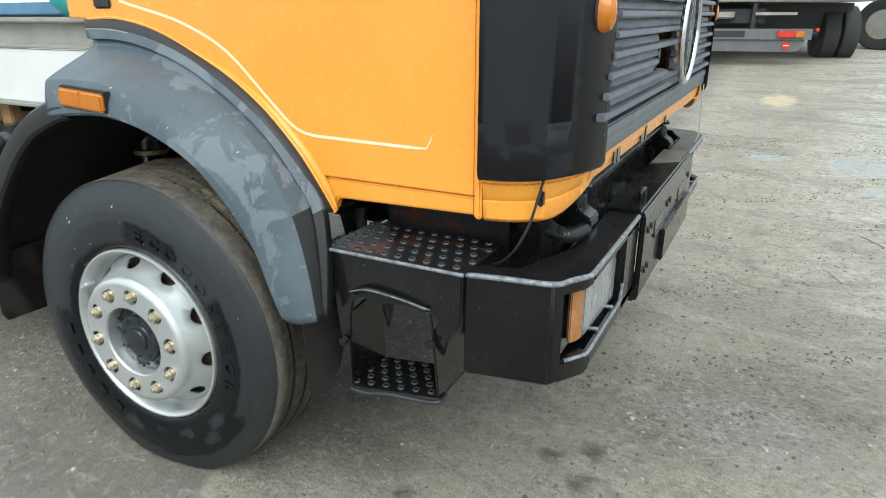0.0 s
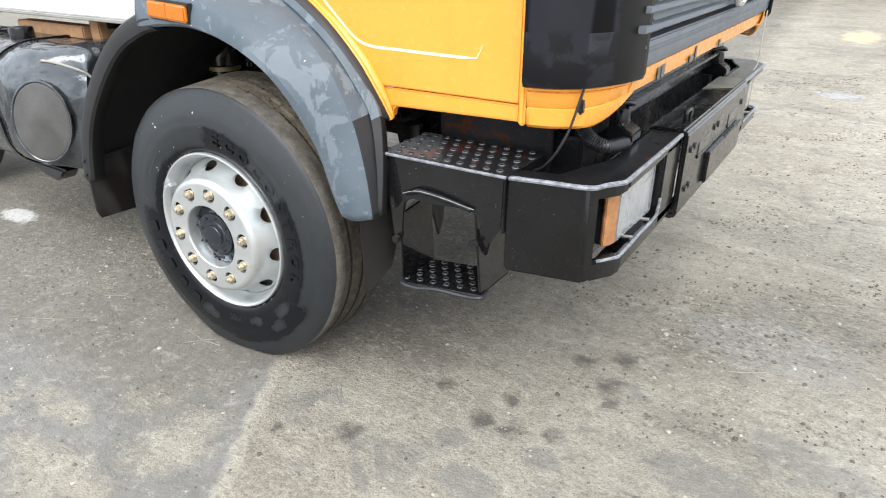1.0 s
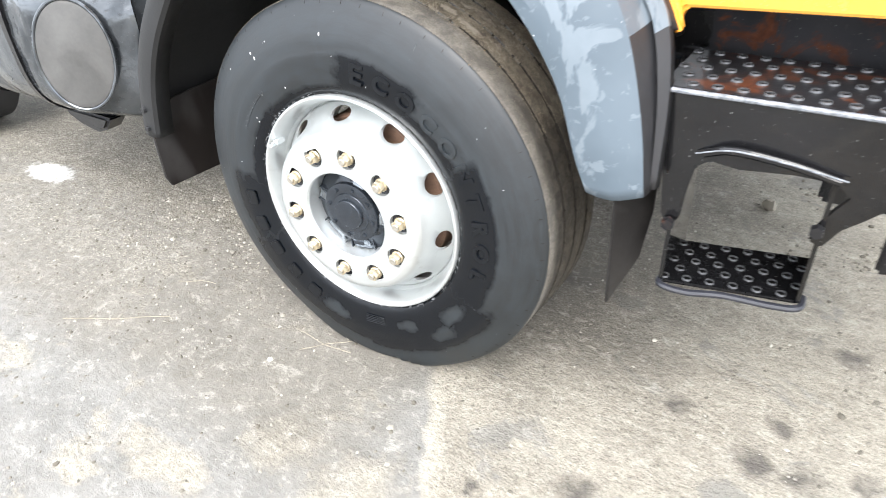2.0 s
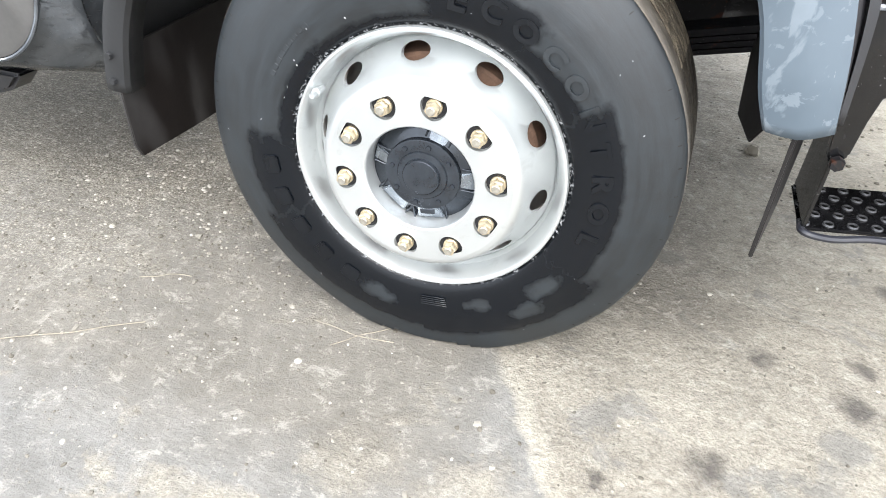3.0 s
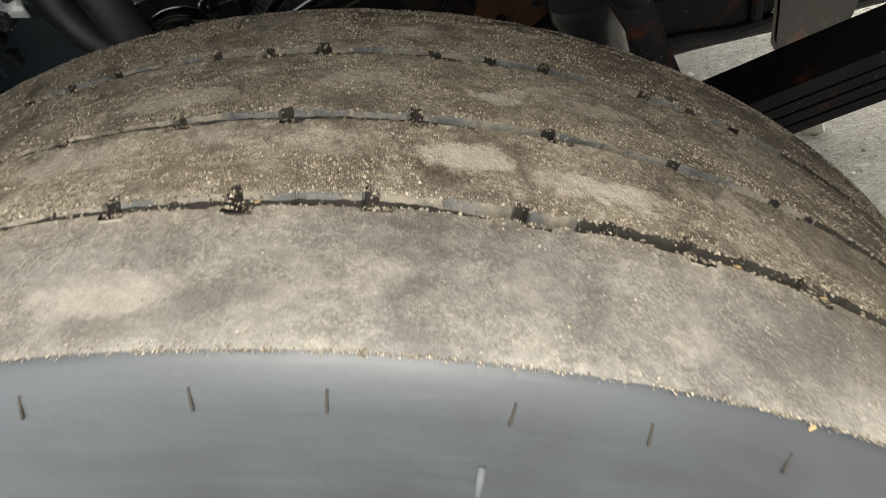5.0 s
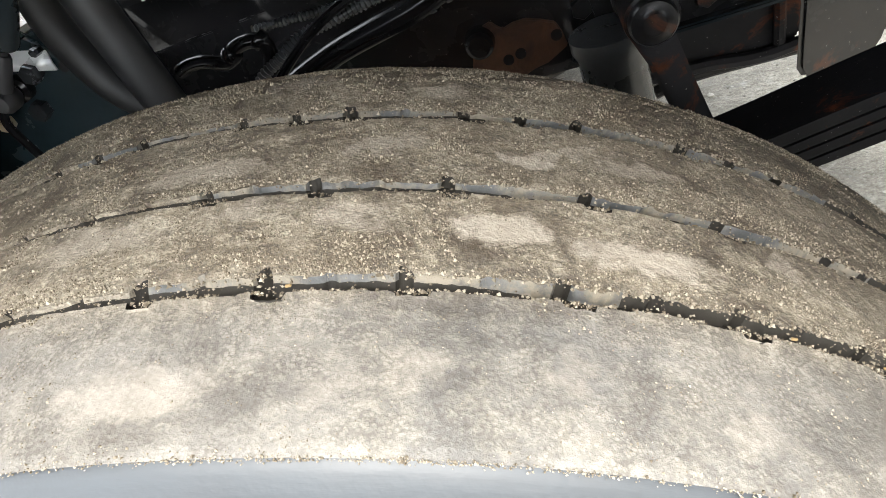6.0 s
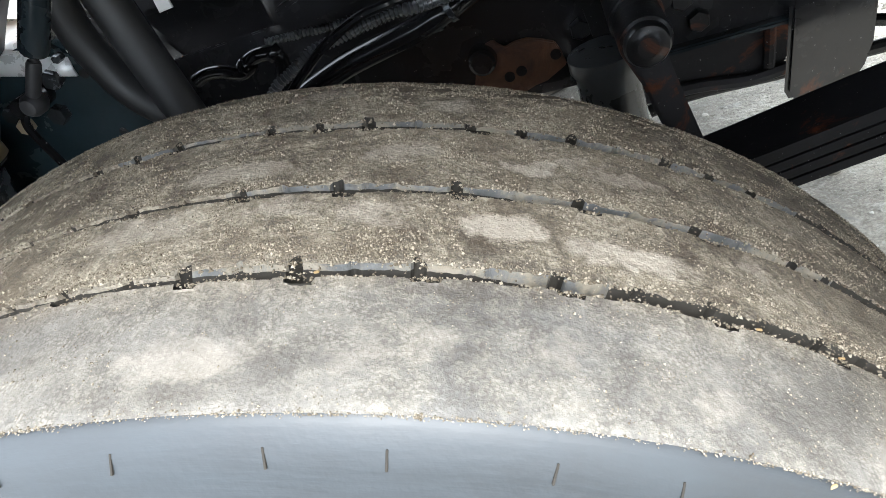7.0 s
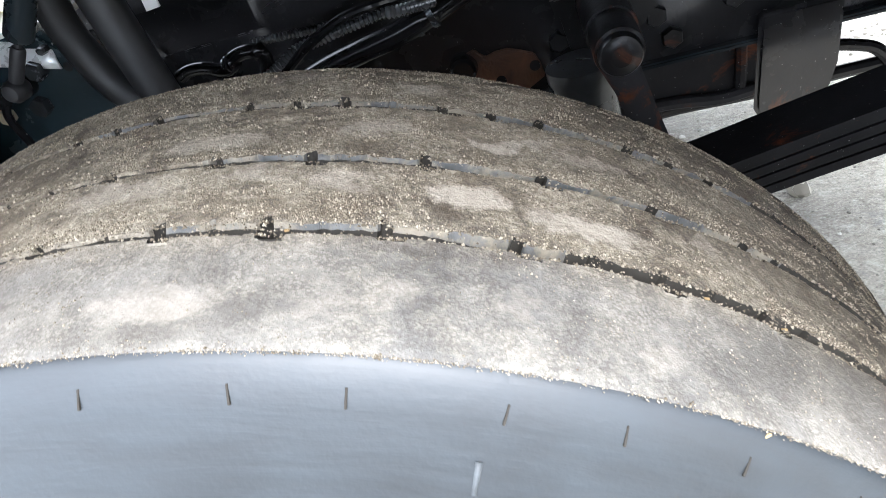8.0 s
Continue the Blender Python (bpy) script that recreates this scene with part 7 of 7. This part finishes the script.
    for x in (-1.25, -2.6, -3.8):
        part("bed_bearer", box(x - 0.05, x + 0.05, 0.50, 2.3, 1.09, 1.158, 0.005), CHASSIS, bed)


build_rear()

# rear axle wheels, out of sight behind the tank
for y in (0.28, 2.15):
    part("rear_wheel", lathe([(0.24, 0.0), (0.48, 0.0), (0.515, 0.03), (0.515, 0.28), (0.48, 0.31), (0.24, 0.31)], "y", 48, None, Matrix.Translation((-3.3, y, 0.515))), FAR_DARK, truck)

# timber packing under the bed, crate and machine on it
block = part("timber_block", box(-1.95, -1.33, 0.44, 0.52, 1.04, 1.10, 0.006, 2), WOOD)
tagged(block, "raw brown timber packing block on the tank", "timber", "timber packing")
post = part("timber_block", box(-1.30, -1.22, 0.46, 0.54, 1.035, 1.137, 0.006, 2), WOOD)
tagged(post, "short upright timber post under the bed", "timber", "timber packing")


def build_crate():
    crate = new("crate")
    crate.location = (-1.95, 1.05, 1.477)
    tagged(crate, "faded blue slatted crate on the flat bed", "crate")
    for k in range(5):
        part("crate_slat", box(-0.95, 0.95, -0.40, -0.375, 0.01 + 0.07 * k, 0.06 + 0.07 * k, 0.004), BLUE, crate)
    part("crate_floor", box(-0.95, 0.95, -0.37, 0.5, 0.0, 0.02, 0.003), BLUE, crate)
    for x in (-0.93, 0.0, 0.93):
        part("crate_post", box(x - 0.025, x + 0.025, -0.372, -0.34, 0.022, 0.38, 0.004), BLUE, crate)


build_crate()
machine = part("pump", lathe([(0.0, -0.16), (0.04, -0.16), (0.05, -0.13), (0.05, -0.05), (0.075, -0.04), (0.08, 0.02), (0.06, 0.06), (0.06, 0.16), (0.0, 0.17)], "x", 28, None, Matrix.Translation((-0.86, 0.60, 1.555)) @ Matrix.Rotation(radians(25), 4, 'Y')), TEAL)
tagged(machine, "small teal cast pump lying on the flat bed", "pump")
part("pump_hose", tube([(-0.76, 0.56, 1.52), (-0.68, 0.54, 1.50), (-0.62, 0.54, 1.53), (-0.60, 0.56, 1.62)], 0.02, 30, 10), PLASTIC_WET, machine)


# ---- another truck at the far side of the yard ----
def build_far_truck():
    gx, gy = 0.76, 12.0
    gz = ground_height(gx, gy)
    t = new("parked_truck")
    t.location = (gx, gy, gz)
    t.rotation_euler = (0, 0, radians(14))
    tagged(t, "parked truck seen from behind, grey bumper and red tail lamp", "truck")
    part("rear_bumper", prism([(-0.04, 0.44), (0.0, 0.44), (0.0, 0.46), (-0.03, 0.47), (-0.03, 0.59), (0.0, 0.60), (0.0, 0.62), (-0.04, 0.62)], "x", -1.1, 1.18, 0.003, None, Matrix.Translation((0, -0.2, 0))), FAR_GREY, t, "grey steel rear underrun bar")
    part("number_panel", box(-0.42, 0.10, -0.245, -0.225, 0.475, 0.585, 0.004), FAR_DARK, t)
    part("spray_flap", prism([(-1.1, 0.435), (1.10, 0.435), (1.02, 0.255), (0.92, 0.235), (-1.1, 0.235)], "y", -0.2, -0.185, 0.004), FAR_GREY, t, "grey spray suppression flap")
    part("warning_disc", lathe([(0.0, -0.012), (0.07, -0.012), (0.07, 0.0)], "y", 24, None, Matrix.Translation((0.80, -0.205, 0.34))), RED, t, "round red sign")
    part("disc_bar", box(0.755, 0.845, -0.222, -0.2185, 0.332, 0.348, 0.001, 1), WHITE, t)
    lamp = part("tail_lamp", box(0.62, 0.90, -0.29, -0.235, 0.475, 0.585, 0.01, 2), RED, t, "red tail lamp")
    part("amber_lens", box(0.905, 1.05, -0.29, -0.235, 0.475, 0.585, 0.01, 2), AMBER, lamp)
    part("end_lamp", lathe([(0.0, -0.03), (0.03, -0.02), (0.035, 0.02)], "y", 14, None, Matrix.Translation((1.26, -0.2, 0.60))), RED, t)
    part("lamp_arm", box(1.18, 1.27, -0.2, -0.18, 0.53, 0.56, 0.003), FAR_DARK, t)
    part("chassis_beam", box(-0.45, 0.45, 0.0, 6.0, 0.70, 0.95, 0.01), FAR_DARK, t)
    part("cross_bar", box(0.25, 0.92, -0.12, -0.06, 0.84, 0.89, 0.005), STEEL, t)
    part("cross_post", box(0.20, 0.27, -0.10, -0.04, 0.62, 1.05, 0.005), FAR_DARK, t)
    part("spare_carrier", lathe([(0.0, 0.0), (0.17, 0.0), (0.22, 0.03), (0.22, 0.12)], "z", 30, None, Matrix.Translation((-0.30, -0.05, 0.78))), STEEL, t)
    part("under_body", box(-1.15, 2.1, 0.9, 1.0, 0.45, 1.05, 0.01), FAR_DARK, t)
    part("body", box(-1.2, 2.1, -0.15, 7.0, 1.06, 3.3, 0.02), plain("far_body_paint", (0.30, 0.29, 0.26), 0.5), t, "pale box body")
    wheel_me = mesh_of("far_tyre", lathe([(0.27, 0.02), (0.30, 0.0), (0.46, 0.0), (0.50, 0.03), (0.505, 0.27), (0.46, 0.30), (0.27, 0.30)], "x", 48, None), FAR_DARK)
    rim_me = mesh_of("far_rim", lathe([(0.0, 0.14), (0.12, 0.13), (0.20, 0.10), (0.275, 0.04), (0.28, 0.02), (0.28, 0.0)], "x", 32), STEEL)
    for x, turn in ((1.92, 180), (2.24, 180), (-1.1, 0), (-1.45, 0)):
        w = new("wheel", wheel_me)
        w.parent = t
        w.matrix_basis = Matrix.Translation((x, 1.2, 0.50)) @ Matrix.Rotation(radians(turn), 4, 'Z')
        r = new("rim", rim_me)
        r.parent = w
    # a white trailer beyond it
    tx, ty = 3.75, 14.6
    r = new("parked_trailer")
    r.location = (tx, ty, ground_height(tx, ty))
    r.rotation_euler = (0, 0, radians(-25))
    tagged(r, "parked trailer with a white side skirt and steel wheels", "trailer")
    part("side_skirt", box(0.0, 5.0, 0.0, 1.6, 0.40, 1.9, 0.02), WHITE, r)
    for x in (-0.62, 5.6):
        w = part("wheel", lathe([(0.27, 0.02), (0.30, 0.0), (0.46, 0.0), (0.50, 0.03), (0.505, 0.27), (0.46, 0.30), (0.27, 0.30)], "y", 48, None, Matrix.Translation((x, 0.0, 0.50))), FAR_DARK, r)
        part("rim", lathe([(0.0, 0.14), (0.12, 0.13), (0.20, 0.10), (0.275, 0.04), (0.28, 0.02), (0.28, 0.0)], "y", 32, None, Matrix.Translation((x, 0.0, 0.50))), STEEL, w)
    part("trailer_bed", box(-1.2, 6.0, 0.2, 1.5, 1.05, 1.3, 0.02), FAR_DARK, r)


build_far_truck()


# ---- small stones, loose on the ground ----
def build_stones():
    rnd = random.Random(21)
    base = bmesh.new()
    bmesh.ops.create_icosphere(base, subdivisions=1, radius=1)
    shape_v = [v.co.copy() for v in base.verts]
    shape_f = [[v.index for v in f.verts] for f in base.faces]
    base.free()
    verts, faces = [], []

    small = [Vector(v) for v in ((1, 0, 0), (-1, 0, 0), (0, 1, 0), (0, -1, 0), (0, 0, 1))], [(0, 2, 4), (2, 1, 4), (1, 3, 4), (3, 0, 4)]
    large = shape_v, shape_f

    def put(x, y, s):
        shape_v, shape_f = small if s < 0.0034 else large
        sx, sy, sz = s * rnd.uniform(0.7, 1.4), s * rnd.uniform(0.7, 1.4), s * rnd.uniform(0.45, 0.8)
        turn = Matrix.Rotation(rnd.uniform(0, 6.3), 3, 'Z')
        z = ground_height(x, y) + sz * 0.15
        n = len(verts)
        for v in shape_v:
            j = rnd.uniform(0.78, 1.15)
            p = turn @ Vector((v.x * sx * j, v.y * sy * j, v.z * sz * j))
            verts.append((x + p.x, y + p.y, z + p.z))
        faces.extend([[i + n for i in f] for f in shape_f])

    for _ in range(23000):
        x, y = rnd.uniform(-2.6, 4.4), -1.3 + 8.5 * rnd.random() ** 1.3
        dens = 0.5 + 0.5 * noise.noise(Vector((x * 1.3, y * 1.3, 4)))
        if rnd.random() < dens ** 1.5 + 0.06:
            put(x, y, 0.0016 + 0.0045 * rnd.random() ** 3)
    for _ in range(9000):
        x, y = rnd.uniform(1.3, 6.0), 0.4 + 10.5 * rnd.random() ** 1.2
        if noise.noise(Vector((x * 0.9, y * 0.9, 7))) + 0.5 * noise.noise(Vector((x * 3, y * 3, 2))) > rnd.uniform(-0.5, 0.5):
            put(x, y, 0.003 + 0.008 * rnd.random() ** 4)
    for _ in range(1700):
        put(rnd.uniform(-2.4, 2.6), rnd.uniform(-1.1, 3.2), 0.0026 + 0.006 * rnd.random() ** 3)
    for _ in range(3200):
        put(rnd.gauss(-1.0, 0.45), rnd.gauss(0.45, 0.4), 0.002 + 0.004 * rnd.random() ** 2)
    for _ in range(420):
        put(rnd.gauss(-0.95, 0.35), rnd.gauss(0.55, 0.35), 0.003 + 0.008 * rnd.random() ** 2)
    for _ in range(420):
        put(rnd.uniform(-1.1, 2.4), rnd.uniform(-1.0, 1.3), 0.0032 + 0.006 * rnd.random() ** 3)
    for _ in range(900):
        put(rnd.uniform(-1.5, 2.5), rnd.uniform(1.0, 4.6), 0.003 + 0.010 * rnd.random() ** 4)
    me = bpy.data.meshes.new("loose_gravel")
    me.from_pydata(verts, [], faces)
    me.materials.append(STONE)
    ob = new("loose_gravel", me)
    tagged(ob, "pale loose gravel scattered over the mud", "gravel", kind="stuff")
    # crumbs of dried earth thrown up along the ruts of the yard
    verts, faces = [], []
    for _ in range(90000):
        x, y = rnd.uniform(0.9, 5.2), -0.9 + 7.4 * rnd.random() ** 1.25
        along, across = 0.86 * x + 0.5 * y, -0.5 * x + 0.86 * y
        rut = noise.noise(Vector((along * 0.6, across * 4.5, 3))) + 0.7 * noise.noise(Vector((x * 5, y * 5, 9)))
        if x + 0.8 * y > 1.9 and rut > rnd.uniform(0.05, 0.75):
            put(x, y, 0.002 + 0.0075 * rnd.random() ** 3)
    me = bpy.data.meshes.new("earth_crumbs")
    me.from_pydata(verts, [], faces)
    me.materials.append(CRUMB)
    tagged(new("earth_crumbs", me), "brown crumbs of dried earth along ruts", "earth", kind="stuff")
    # one larger stone beyond the spring
    bm = bmesh.new()
    bmesh.ops.create_icosphere(bm, subdivisions=2, radius=0.03)
    for v in bm.verts:
        v.co *= 1 + 0.35 * noise.noise(v.co * 40)
    bmesh.ops.translate(bm, vec=(0.822, 1.515, ground_height(0.822, 1.515) + 0.012), verts=bm.verts)
    tagged(part("stone", bm, CRUMB, angle=20), "brown angular stone lying on the ground", "stone")


build_stones()


def build_grass():
    rnd = random.Random(8)
    bm = bmesh.new()
    for _ in range(700):
        x, y = rnd.gauss(4.3, 0.5), rnd.gauss(13.0, 0.8)
        z, h, a = ground_height(x, y), rnd.uniform(0.015, 0.055), rnd.uniform(0, 6.3)
        dx, dy = 0.006 * math.cos(a), 0.006 * math.sin(a)
        lean = Vector((rnd.uniform(-0.03, 0.03), rnd.uniform(-0.03, 0.03), h))
        p = Vector((x, y, z))
        bm.faces.new([bm.verts.new(p + Vector((dx, dy, 0))), bm.verts.new(p - Vector((dx, dy, 0))), bm.verts.new(p + lean)])
    tagged(part("grass", bm, GRASS, smooth=False), "sparse green grass at the edge of the yard", "grass", kind="stuff")


build_grass()


def build_twigs():
    rnd = random.Random(4)
    bark = plain("dry_grey_twig", (0.26, 0.23, 0.18), 0.85, var=0.4, scale=80)
    for x0, y0, x1, y1, r in ((1.672, 0.963, 1.839, 1.04, 0.0028), (2.128, 3.153, 2.187, 2.997, 0.004), (2.35, 3.9, 2.47, 3.75, 0.004), (1.62, 2.75, 1.74, 2.69, 0.003), (2.5, 2.55, 2.56, 2.42, 0.003), (-1.02, -0.34, -0.72, -0.14, 0.0017), (-0.30, 0.02, -0.08, 0.02, 0.0015), (-0.22, -0.04, -0.10, 0.07, 0.0013), (-0.85, 0.0, -0.72, 0.06, 0.0014)):
        pts = []
        for k in range(5):
            x, y = x0 + (x1 - x0) * k / 4 + rnd.uniform(-0.009, 0.009), y0 + (y1 - y0) * k / 4 + rnd.uniform(-0.009, 0.009)
            pts.append((x, y, ground_height(x, y) + r * 0.8))
        tagged(part("twig", tube(pts, r, 12, 5), bark), "thin dry twig lying on the mud", "twig", group="twigs on the yard")


build_twigs()
